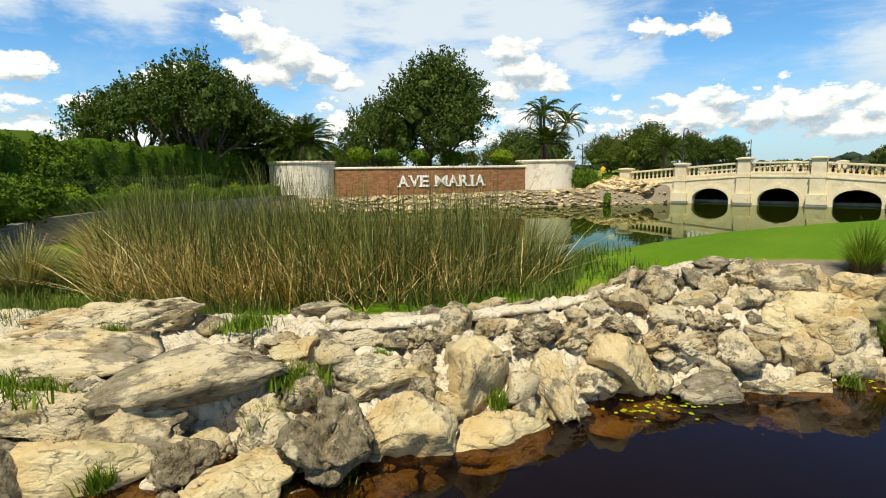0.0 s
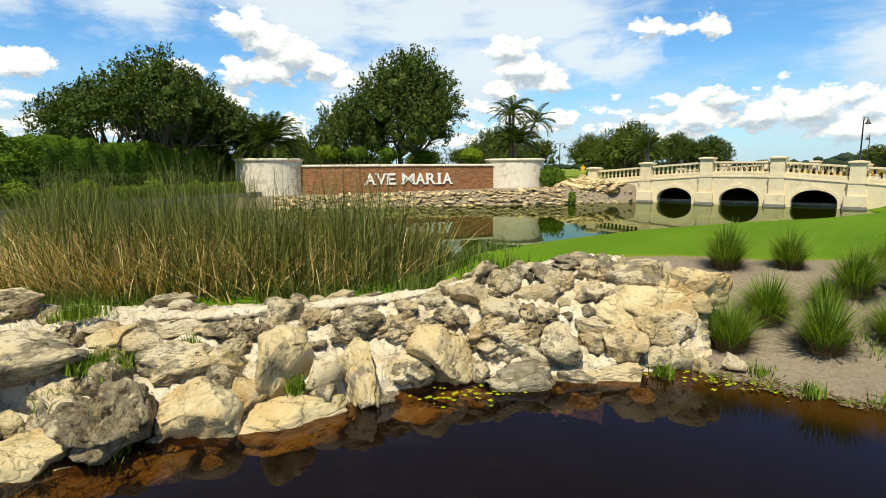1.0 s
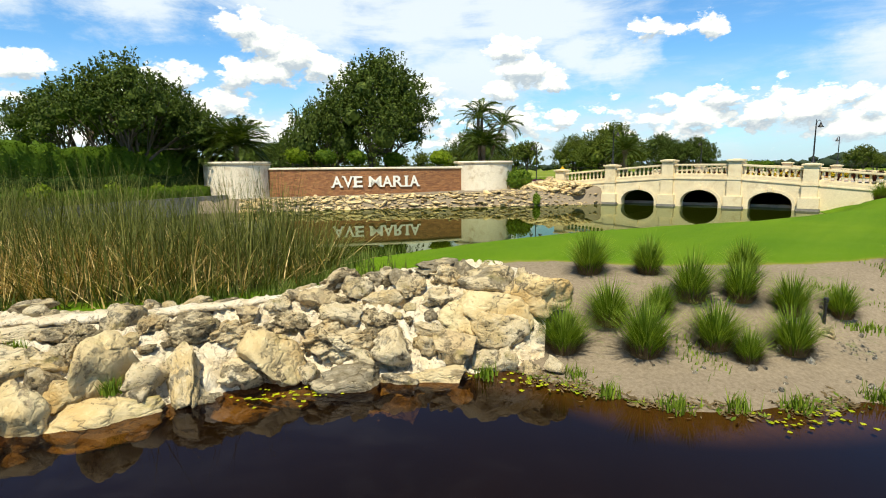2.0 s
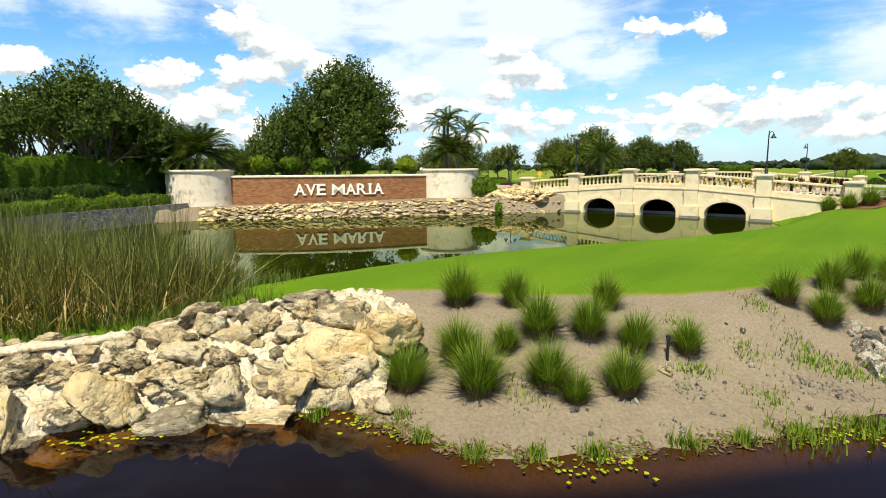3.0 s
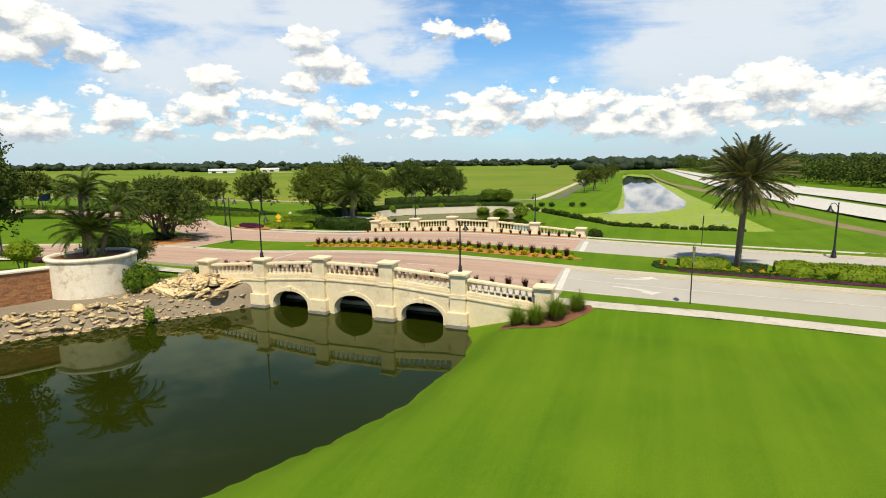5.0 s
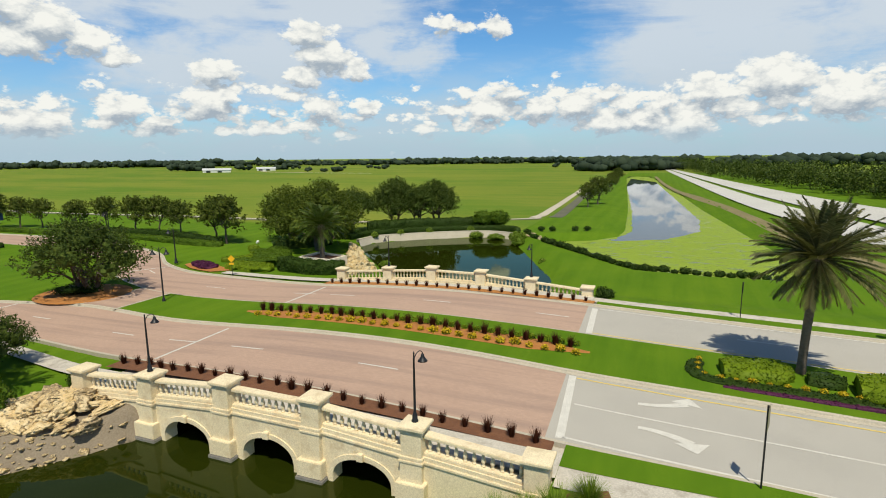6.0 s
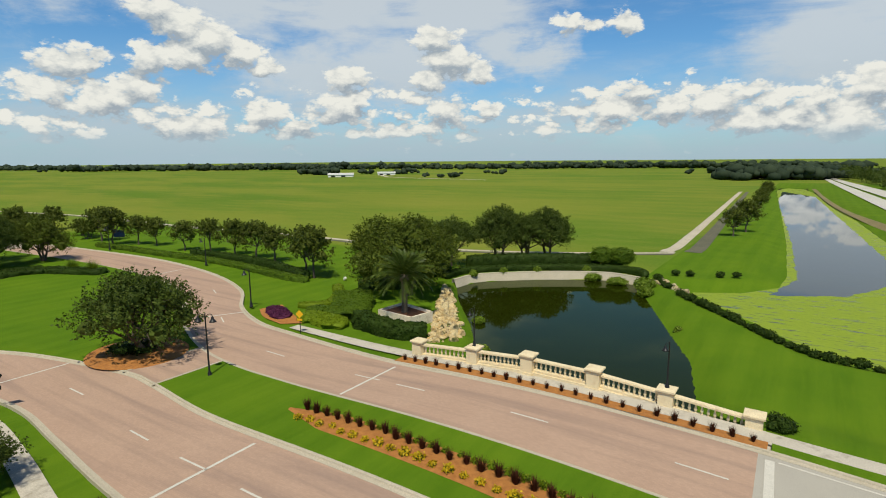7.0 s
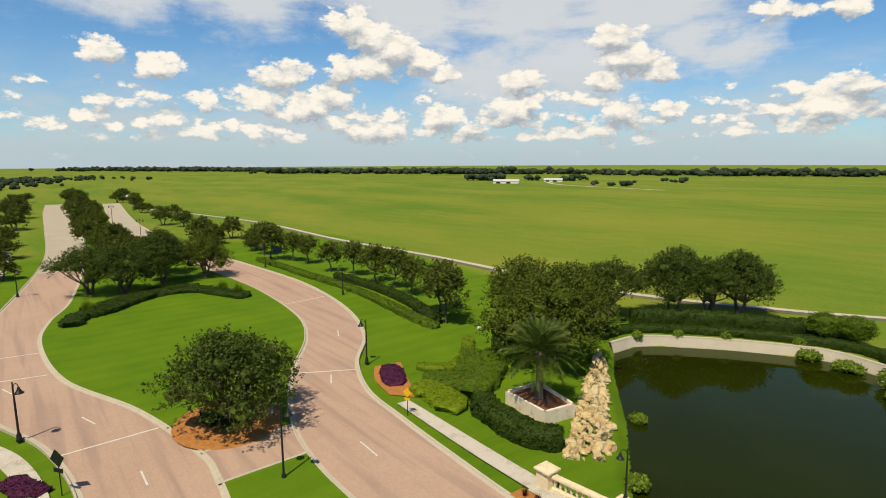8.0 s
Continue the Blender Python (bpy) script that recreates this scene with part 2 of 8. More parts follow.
def water(name, tint, ripple, scale, see, fade=0.35, mirror=(0.92, 0.95, 1.0)):
    """Water: tinted, seen through near the edge where the bed is close, mirror-like at low angles."""
    m, nt, b, out = nodes_of(name)
    v = where(nt)
    nt.nodes.remove(b)
    fres = nt.nodes.new("ShaderNodeFresnel")
    fres.inputs["IOR"].default_value = 1.33
    gl = nt.nodes.new("ShaderNodeBsdfGlossy")
    gl.inputs["Roughness"].default_value = 0.015
    gl.inputs["Color"].default_value = (*mirror, 1)
    df = nt.nodes.new("ShaderNodeBsdfDiffuse")
    nt.links.new(mixc(nt, noise_node(nt, v, 0.12, 3), tuple(c * 0.7 for c in tint), tuple(c * 1.25 for c in tint)), df.inputs["Color"])
    tr = nt.nodes.new("ShaderNodeBsdfTransparent")
    tr.inputs["Color"].default_value = (*see, 1)
    body = nt.nodes.new("ShaderNodeMixShader")
    body.inputs[0].default_value = fade
    nt.links.new(df.outputs[0], body.inputs[1])
    nt.links.new(tr.outputs[0], body.inputs[2])
    mx = nt.nodes.new("ShaderNodeMixShader")
    nt.links.new(fres.outputs[0], mx.inputs[0])
    nt.links.new(body.outputs[0], mx.inputs[1])
    nt.links.new(gl.outputs[0], mx.inputs[2])
    nt.links.new(mx.outputs[0], out.inputs["Surface"])
    bp = nt.nodes.new("ShaderNodeBump")
    bp.inputs["Strength"].default_value, bp.inputs["Distance"].default_value = ripple, 0.03
    nt.links.new(noise_node(nt, v, scale, 3), bp.inputs["Height"])
    nt.links.new(bp.outputs[0], gl.inputs["Normal"])
    nt.links.new(bp.outputs[0], fres.inputs["Normal"])
    return m


def ground_material():
    """Mown lawn, bare sand, and rough pasture, mixed by masks with ragged borders."""
    m, nt, b, _ = nodes_of("ground_cover")
    v = where(nt)
    n1, n2, n3 = noise_node(nt, v, 0.16, 4), noise_node(nt, v, 1.7, 6, 0.7), noise_node(nt, v, 22.0, 5, 0.75)
    wv = nt.nodes.new("ShaderNodeTexWave")
    wv.wave_type, wv.bands_direction = "BANDS", "X"
    wv.inputs["Scale"].default_value, wv.inputs["Distortion"].default_value, wv.inputs["Detail Scale"].default_value = 0.11, 1.4, 0.25
    nt.links.new(v, wv.inputs["Vector"])
    lawn = mixc(nt, ramp(nt, n1, [(0.3, (0, 0, 0)), (0.7, (1, 1, 1))]), (0.062, 0.132, 0.006), (0.128, 0.205, 0.010))
    lawn = mixc(nt, 0.13, lawn, ramp(nt, wv.outputs["Fac"], [(0.3, (0.045, 0.115, 0.006)), (0.7, (0.17, 0.27, 0.02))]))
    mow = nt.nodes.new("ShaderNodeMapping")
    mow.inputs["Rotation"].default_value, mow.inputs["Scale"].default_value = (0, 0, 0.25), (2.6, 0.16, 1.0)
    nt.links.new(v, mow.inputs["Vector"])
    lawn = mixc(nt, ramp(nt, noise_node(nt, mow.outputs[0], 1.0, 5, 0.65), [(0.46, (0, 0, 0)), (0.70, (0.30, 0.30, 0.30))]), lawn, (0.155, 0.225, 0.014))
    lawn = mixc(nt, ramp(nt, noise_node(nt, mow.outputs[0], 0.55, 4, 0.6), [(0.50, (0, 0, 0)), (0.72, (0.30, 0.30, 0.30))]), lawn, (0.045, 0.105, 0.005))
    lawn = mixc(nt, 0.45, lawn, ramp(nt, n3, [(0.25, (0.028, 0.080, 0.004)), (0.78, (0.145, 0.26, 0.015))]))
    lawn = mixc(nt, ramp(nt, n2, [(0.60, (0, 0, 0)), (0.82, (0.5, 0.5, 0.5))]), lawn, (0.15, 0.22, 0.02))
    mp = nt.nodes.new("ShaderNodeMapping")
    mp.inputs["Rotation"].default_value, mp.inputs["Scale"].default_value = (0, 0, 0.75), (0.35, 1.0, 1.0)
    nt.links.new(v, mp.inputs["Vector"])
    f1, f2, f3 = noise_node(nt, mp.outputs[0], 0.016, 6, 0.65), noise_node(nt, mp.outputs[0], 0.06, 6, 0.7), noise_node(nt, v, 2.5, 5, 0.7)
    field = mixc(nt, ramp(nt, f1, [(0.41, (0, 0, 0)), (0.58, (1, 1, 1))]), (0.086, 0.168, 0.018), (0.188, 0.216, 0.032))
    field = mixc(nt, ramp(nt, f2, [(0.50, (0, 0, 0)), (0.74, (0.65, 0.65, 0.65))]), field, (0.29, 0.25, 0.055))
    field = mixc(nt, 0.35, field, ramp(nt, f3, [(0.3, (0.07, 0.13, 0.008)), (0.75, (0.22, 0.27, 0.03))]))
    s1, s2 = noise_node(nt, v, 0.7, 5, 0.6), noise_node(nt, v, 14.0, 6, 0.75)
    sand = mixc(nt, s1, (0.150, 0.116, 0.080), (0.300, 0.242, 0.170))
    sand = mixc(nt, 0.5, sand, ramp(nt, s2, [(0.3, (0.085, 0.066, 0.045)), (0.72, (0.36, 0.30, 0.225))]))
    tuft = noise_node(nt, v, 1.1, 6, 0.75)
    sand = mixc(nt, ramp(nt, tuft, [(0.60, (0, 0, 0)), (0.70, (0.8, 0.8, 0.8))]), sand, (0.10, 0.17, 0.02))
    rag = math_node(nt, "MULTIPLY", math_node(nt, "SUBTRACT", n2, 0.5), 0.55)
    sm = smooth(nt, math_node(nt, "ADD", attr(nt, "sand"), rag), 0.42, 0.58)
    straw = smooth(nt, math_node(nt, "ADD", attr(nt, "sand"), rag), 0.12, 0.5)
    col = mixc(nt, smooth(nt, attr(nt, "field"), 0.3, 0.7), lawn, field)
    col = mixc(nt, math_node(nt, "MULTIPLY", straw, 0.45), col, (0.30, 0.21, 0.06))
    col = mixc(nt, sm, col, sand)
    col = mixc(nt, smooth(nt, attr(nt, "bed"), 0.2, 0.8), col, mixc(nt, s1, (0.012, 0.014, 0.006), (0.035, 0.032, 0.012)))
    nt.links.new(col, b.inputs["Base Color"])
    b.inputs["Roughness"].default_value = 0.95
    b.inputs["Specular IOR Level"].default_value = 0.04
    bump(nt, b, math_node(nt, "ADD", n3, s2), 0.35, 0.04)
    return m


def rock_material(name, pale, warm, grey, moss, vec="local", scale=1.0, crust=0.0, pit_shade=0.0):
    """Weathered limestone: clean cream and honey faces, brown-grey crust in patches, sharp hollows and cracks with
    shade put into their colour, a little moss.
    """
    m, nt, b, _ = nodes_of(name)
    v = local(nt) if vec == "local" else where(nt)
    if scale != 1.0:
        mul = nt.nodes.new("ShaderNodeVectorMath")
        mul.operation = "SCALE"
        mul.inputs["Scale"].default_value = scale
        nt.links.new(v, mul.inputs[0])
        v = mul.outputs[0]
    r = obj_random(nt)
    n0, n1, n2, n3 = noise_node(nt, v, 1.1, 4, 0.6), noise_node(nt, v, 2.6, 9, 0.70), noise_node(nt, v, 7.0, 8, 0.72), noise_node(nt, v, 26.0, 6, 0.72)
    bent = nt.nodes.new("ShaderNodeVectorMath")
    bent.operation = "MULTIPLY_ADD"
    wob = nt.nodes.new("ShaderNodeTexNoise")
    wob.inputs["Scale"].default_value, wob.inputs["Detail"].default_value = 3.0, 5
    nt.links.new(v, wob.inputs["Vector"])
    nt.links.new(wob.outputs["Color"], bent.inputs[0])
    bent.inputs[1].default_value = (0.5, 0.5, 0.5)
    nt.links.new(v, bent.inputs[2])
    crack = nt.nodes.new("ShaderNodeTexVoronoi")
    crack.feature, crack.inputs["Scale"].default_value = "DISTANCE_TO_EDGE", 2.3
    nt.links.new(bent.outputs[0], crack.inputs["Vector"])
    pit = nt.nodes.new("ShaderNodeTexVoronoi")
    pit.inputs["Scale"].default_value = 11.0
    nt.links.new(bent.outputs[0], pit.inputs["Vector"])
    base = mixc(nt, ramp(nt, n0, [(0.38, (0, 0, 0)), (0.62, (1, 1, 1))]), pale, warm)
    base = mixc(nt, ramp(nt, r, [(0.55, (0, 0, 0)), (0.9, (0.55, 0.55, 0.55))]), base, grey)
    base = mixc(nt, ramp(nt, n2, [(0.50, (0, 0, 0)), (0.66, (0.7, 0.7, 0.7))]), base, tuple(min(0.96, c * 1.12) for c in pale))
    # crust: more of it on some stones than on others
    lvl = math_node(nt, "ADD", math_node(nt, "ADD", n1, math_node(nt, "MULTIPLY", math_node(nt, "SUBTRACT", r, 0.5), 0.20)), crust)
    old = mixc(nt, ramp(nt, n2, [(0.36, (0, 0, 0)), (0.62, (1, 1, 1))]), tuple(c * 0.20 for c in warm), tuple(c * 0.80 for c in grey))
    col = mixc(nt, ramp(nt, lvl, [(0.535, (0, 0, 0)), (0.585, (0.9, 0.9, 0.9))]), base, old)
    col = mixc(nt, ramp(nt, noise_node(nt, v, 1.7, 7, 0.72), [(0.57, (0, 0, 0)), (0.70, (0.8, 0.8, 0.8))]), col, moss)
    # hollows and cracks go near black: shade of the relief put into the colour
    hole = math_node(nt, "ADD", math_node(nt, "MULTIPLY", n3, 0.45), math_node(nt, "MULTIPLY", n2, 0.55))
    col = mixc(nt, ramp(nt, hole, [(0.395 + pit_shade, (0.92, 0.92, 0.92)), (0.435 + pit_shade, (0, 0, 0))]), col, tuple(c * 0.12 for c in warm))
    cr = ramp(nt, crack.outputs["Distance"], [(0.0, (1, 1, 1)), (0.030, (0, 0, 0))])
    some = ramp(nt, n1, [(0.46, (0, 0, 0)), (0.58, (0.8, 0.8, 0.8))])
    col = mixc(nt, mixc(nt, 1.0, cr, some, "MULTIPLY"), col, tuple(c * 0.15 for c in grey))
    nt.links.new(col, b.inputs["Base Color"])
    b.inputs["Roughness"].default_value = 0.92
    b.inputs["Specular IOR Level"].default_value = 0.2
    h = math_node(nt, "ADD", math_node(nt, "MULTIPLY", n2, 1.5), math_node(nt, "MULTIPLY", n3, 0.7))
    h = math_node(nt, "ADD", h, math_node(nt, "MULTIPLY", smooth(nt, pit.outputs["Distance"], 0.0, 0.5), 0.6))
    h = math_node(nt, "ADD", h, math_node(nt, "MULTIPLY", smooth(nt, crack.outputs["Distance"], 0.0, 0.05), 0.3))
    bump(nt, b, h, 0.9, 0.045)
    return m


def brick_material():
    m, nt, b, _ = nodes_of("brick_facing")
    uv = nt.nodes.new("ShaderNodeTexCoord").outputs["UV"]
    br = nt.nodes.new("ShaderNodeTexBrick")
    br.inputs["Scale"].default_value = 1.0
    br.inputs["Brick Width"].default_value, br.inputs["Row Height"].default_value = 0.38, 0.10
    br.inputs["Mortar Size"].default_value = 0.006
    br.inputs["Color1"].default_value = (0.40, 0.175, 0.062, 1)
    br.inputs["Color2"].default_value = (0.14, 0.045, 0.018, 1)
    br.inputs["Mortar"].default_value = (0.16, 0.095, 0.055, 1)
    nt.links.new(uv, br.inputs["Vector"])
    v = where(nt)
    col = mixc(nt, 0.38, br.outputs["Color"], mixc(nt, noise_node(nt, v, 1.1, 6, 0.7), (0.10, 0.038, 0.016), (0.36, 0.165, 0.068)))
    col = mixc(nt, ramp(nt, noise_node(nt, v, 7.0, 5, 0.7), [(0.52, (0, 0, 0)), (0.72, (0.6, 0.6, 0.6))]), col, (0.46, 0.26, 0.13))
    nt.links.new(col, b.inputs["Base Color"])
    b.inputs["Roughness"].default_value = 0.85
    bump(nt, b, br.outputs["Fac"], -0.5, 0.01)
    return m


def paver_material():
    m, nt, b, _ = nodes_of("pink_pavers")
    v = where(nt)
    br = nt.nodes.new("ShaderNodeTexBrick")
    br.inputs["Scale"].default_value = 1.0
    br.inputs["Brick Width"].default_value, br.inputs["Row Height"].default_value, br.inputs["Mortar Size"].default_value = 0.22, 0.11, 0.005
    br.inputs["Color1"].default_value, br.inputs["Color2"].default_value = (0.47, 0.300, 0.215, 1), (0.35, 0.220, 0.158, 1)
    br.inputs["Mortar"].default_value = (0.24, 0.17, 0.14, 1)
    nt.links.new(v, br.inputs["Vector"])
    n = noise_node(nt, v, 0.25, 6, 0.65)
    col = mixc(nt, 0.62, br.outputs["Color"], mixc(nt, n, (0.365, 0.245, 0.178), (0.500, 0.350, 0.258)))
    wv = nt.nodes.new("ShaderNodeTexNoise")
    wv.inputs["Scale"].default_value, wv.inputs["Detail"].default_value = 1.0, 4
    mp = nt.nodes.new("ShaderNodeMapping")
    mp.inputs["Scale"].default_value = (0.05, 1.1, 1)
    nt.links.new(v, mp.inputs["Vector"])
    nt.links.new(mp.outputs[0], wv.inputs["Vector"])
    col = mixc(nt, ramp(nt, wv.outputs["Fac"], [(0.48, (0, 0, 0)), (0.68, (0.5, 0.5, 0.5))]), col, (0.22, 0.155, 0.13))
    nt.links.new(col, b.inputs["Base Color"])
    b.inputs["Roughness"].default_value = 0.85
    bump(nt, b, noise_node(nt, v, 30.0, 4), 0.2, 0.01)
    return m


def canal_material():
    m = water("canal_water_surface", (0.020, 0.030, 0.030), 0.05, 0.6, (0.2, 0.2, 0.15), 0.1)
    nt = m.node_tree
    out = nt.nodes["Material Output"]
    old = out.inputs["Surface"].links[0].from_socket
    v = where(nt)
    alg = nt.nodes.new("ShaderNodeBsdfPrincipled")
    n1, n2 = noise_node(nt, v, 0.35, 6, 0.7), noise_node(nt, v, 2.2, 6, 0.75)
    nt.links.new(mixc(nt, n2, (0.12, 0.19, 0.008), (0.30, 0.38, 0.015)), alg.inputs["Base Color"])
    alg.inputs["Roughness"].default_value = 0.9
    mp = nt.nodes.new("ShaderNodeMapping")
    mp.inputs["Scale"].default_value = (0.28, 1.5, 1)
    nt.links.new(v, mp.inputs["Vector"])
    streak = noise_node(nt, mp.outputs[0], 0.9, 6, 0.75)
    mask = math_node(nt, "ADD", attr(nt, "algae"), math_node(nt, "MULTIPLY", math_node(nt, "SUBTRACT", n1, 0.5), 1.1))
    holes = smooth(nt, streak, 0.36, 0.46)
    fac = math_node(nt, "MULTIPLY", smooth(nt, mask, 0.42, 0.55), holes)
    mx = nt.nodes.new("ShaderNodeMixShader")
    nt.links.new(fac, mx.inputs[0])
    nt.links.new(old, mx.inputs[1])
    nt.links.new(alg.outputs[0], mx.inputs[2])
    nt.links.new(mx.outputs[0], out.inputs["Surface"])
    return m


M_GROUND = ground_material()
M_POND = water("pond_water_surface", (0.0155, 0.0215, 0.0015), 0.035, 1.3, (0.40, 0.36, 0.10), 0.08, (0.66, 0.74, 0.54))
M_NEAR = water("brown_water_surface", (0.0040, 0.0020, 0.0014), 0.022, 1.1, (0.50, 0.26, 0.06), 0.38, (0.62, 0.64, 0.78))
M_CANAL = canal_material()
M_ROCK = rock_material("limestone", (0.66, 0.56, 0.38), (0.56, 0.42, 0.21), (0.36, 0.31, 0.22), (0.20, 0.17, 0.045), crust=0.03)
M_CRAG = rock_material("crusted_limestone", (0.62, 0.52, 0.34), (0.46, 0.33, 0.16), (0.33, 0.27, 0.17), (0.17, 0.15, 0.04), scale=1.25, crust=0.055, pit_shade=0.02)
M_RUBBLE = rock_material("rubble_stone", (0.56, 0.51, 0.42), (0.36, 0.29, 0.19), (0.22, 0.21, 0.19), (0.13, 0.12, 0.05), scale=0.7, crust=0.065, pit_shade=0.02)
M_GOLD = rock_material("honey_limestone", (0.64, 0.53, 0.31), (0.54, 0.37, 0.155), (0.46, 0.37, 0.24), (0.32, 0.25, 0.08), scale=0.8, crust=-0.05, pit_shade=-0.02)
M_MORTAR = rock_material("pale_mortar", (0.80, 0.71, 0.55), (0.68, 0.55, 0.36), (0.46, 0.40, 0.31), (0.30, 0.25, 0.11), "world", 1.3, crust=-0.03, pit_shade=0.0)
M_SLAB = rock_material("honey_slabs", (0.78, 0.62, 0.37), (0.68, 0.48, 0.22), (0.56, 0.43, 0.26), (0.30, 0.22, 0.07), scale=1.2, crust=-0.01, pit_shade=0.0)
M_STONE = surface("cream_cast_stone", (0.69, 0.56, 0.35), (0.83, 0.70, 0.48), 0.5, 18.0, 0.85, 0.15, 0.01, stain=((0.60, 0.47, 0.29), 1.6))
M_DRUM = surface("pale_cast_stone", (0.70, 0.60, 0.46), (0.82, 0.73, 0.59), 0.5, 16.0, 0.85, 0.15, 0.01, stain=((0.48, 0.38, 0.26), 1.3))
M_BRICK = brick_material()
M_PAVER = paver_material()
M_ASPHALT = surface("grey_asphalt", (0.37, 0.345, 0.30), (0.45, 0.42, 0.365), 0.35, 35.0, 0.9, 0.25, 0.01)
M_CONCRETE = surface("pale_concrete", (0.44, 0.40, 0.33), (0.58, 0.53, 0.45), 0.5, 14.0, 0.9, 0.2, 0.01, stain=((0.34, 0.30, 0.24), 1.1))
M_HIGHWAY = surface("bleached_highway", (0.46, 0.44, 0.40), (0.58, 0.56, 0.51), 0.06, 2.5, 0.9, 0.1, 0.01)
M_KERB = surface("kerb_concrete", (0.40, 0.355, 0.27), (0.52, 0.46, 0.36), 0.8, 12.0, 0.9, 0.2, 0.01)
M_PAINT = surface("white_road_paint", (0.52, 0.49, 0.43), (0.68, 0.65, 0.58), 2.0, 20.0, 0.7, 0.1, 0.005)
M_YPAINT = surface("yellow_road_paint", (0.62, 0.46, 0.10), (0.72, 0.56, 0.16), 2.0, 20.0, 0.7, 0.1, 0.005)
M_MULCH = surface("red_mulch", (0.26, 0.095, 0.024), (0.52, 0.225, 0.055), 3.0, 28.0, 0.95, 0.9, 0.05)
M_DARKMULCH = surface("dark_mulch", (0.10, 0.042, 0.024), (0.23, 0.10, 0.045), 2.5, 24.0, 0.95, 0.9, 0.05)
M_WALLGREY = surface("grey_block_wall", (0.15, 0.14, 0.125), (0.27, 0.25, 0.22), 1.0, 12.0, 0.95, 0.5, 0.03)
M_OAK = leafy("oak_leaves", (0.026, 0.046, 0.007), (0.088, 0.128, 0.020), (0.175, 0.215, 0.040))
M_OAK2 = leafy("elm_leaves", (0.045, 0.070, 0.007), (0.110, 0.145, 0.016), (0.17, 0.20, 0.03))
M_HEDGE = leafy("hedge_leaves", (0.032, 0.070, 0.006), (0.112, 0.185, 0.012), (0.24, 0.31, 0.025))
M_MID = leafy("street_tree_leaves", (0.042, 0.062, 0.008), (0.110, 0.140, 0.020), (0.18, 0.20, 0.035))
M_TANROAD = surface("tan_concrete_road", (0.36, 0.31, 0.235), (0.46, 0.40, 0.31), 0.2, 3.0, 0.9, 0.1, 0.01)
M_LIME = leafy("lime_leaves", (0.09, 0.15, 0.006), (0.20, 0.28, 0.012), (0.30, 0.34, 0.03))
M_DARKHEDGE = leafy("dark_hedge_leaves", (0.016, 0.036, 0.005), (0.045, 0.080, 0.010), (0.075, 0.11, 0.015))
M_PALM = leafy("palm_leaflets", (0.030, 0.055, 0.010), (0.090, 0.135, 0.022), (0.20, 0.22, 0.05), 0.4)
M_DATE = leafy("date_palm_leaflets", (0.045, 0.052, 0.018), (0.150, 0.155, 0.055), (0.32, 0.28, 0.12), 0.5)
M_REED = leafy("reed_stems", (0.032, 0.042, 0.009), (0.160, 0.178, 0.040), (0.36, 0.33, 0.11), 0.6, 0.25, 0.25)
M_STRAW = leafy("dry_reed_stems", (0.14, 0.090, 0.025), (0.60, 0.43, 0.155), (0.88, 0.72, 0.38), 0.7, 0.2, 0.12)
# bluish leaf colour with the haze of distance painted in
M_HAZEWOOD = leafy("hazed_woodland", (0.020, 0.034, 0.020), (0.044, 0.064, 0.036), (0.060, 0.082, 0.046), 0.8, 0.1)
M_DULL = leafy("dull_bank_grass", (0.045, 0.075, 0.012), (0.135, 0.185, 0.030), (0.26, 0.28, 0.08), 0.6, 0.3, 0.3)
M_FADED = leafy("faded_grass_blades", (0.16, 0.15, 0.05), (0.40, 0.36, 0.16), (0.55, 0.50, 0.27), 0.7, 0.3, 0.25)
M_TUFT = leafy("grass_blades", (0.070, 0.130, 0.010), (0.215, 0.310, 0.030), (0.40, 0.47, 0.10), 0.5, 0.4, 0.3)
M_THATCH = leafy("grass_thatch", (0.10, 0.070, 0.035), (0.20, 0.145, 0.07), (0.26, 0.19, 0.09), 0.8, 0.1)
M_WEED = leafy("fresh_weed", (0.06, 0.11, 0.010), (0.17, 0.25, 0.018), (0.32, 0.38, 0.04))
M_LILY = leafy("yellow_water_plant", (0.22, 0.28, 0.008), (0.42, 0.45, 0.012), (0.55, 0.52, 0.03), 0.5, 0.15)
M_RED = leafy("russet_leaves", (0.035, 0.012, 0.008), (0.095, 0.030, 0.016), (0.13, 0.06, 0.03))
M_PURPLE = leafy("purple_leaves", (0.045, 0.010, 0.035), (0.13, 0.030, 0.085), (0.20, 0.06, 0.12))
M_YELLOW = leafy("yellow_flowers", (0.30, 0.20, 0.008), (0.62, 0.43, 0.012), (0.75, 0.60, 0.06), 0.6, 0.15)
M_BARK = surface("tree_bark", (0.055, 0.042, 0.032), (0.14, 0.11, 0.085), 2.0, 16.0, 0.95, 0.9, 0.05, "local")
M_PALMBARK = surface("palm_bark", (0.10, 0.075, 0.05), (0.22, 0.17, 0.115), 1.5, 9.0, 0.95, 0.9, 0.08, "local")
M_BLACK = plain("black_painted_metal", (0.018, 0.018, 0.02), 0.45, 0.3)
M_GLASSY = plain("lamp_lens", (0.55, 0.55, 0.50), 0.3)
M_LETTER = plain("white_letters", (0.80, 0.77, 0.70), 0.5, 0.0, 0.05)
M_SIGNYEL = plain("yellow_sign_face", (0.75, 0.42, 0.01), 0.5)
M_SIGNBACK = plain("sign_back_metal", (0.30, 0.27, 0.17), 0.45, 0.6)
M_BLUE = plain("blue_panel", (0.03, 0.07, 0.22), 0.5)
M_WHITE = plain("white_render", (0.74, 0.72, 0.68), 0.7)
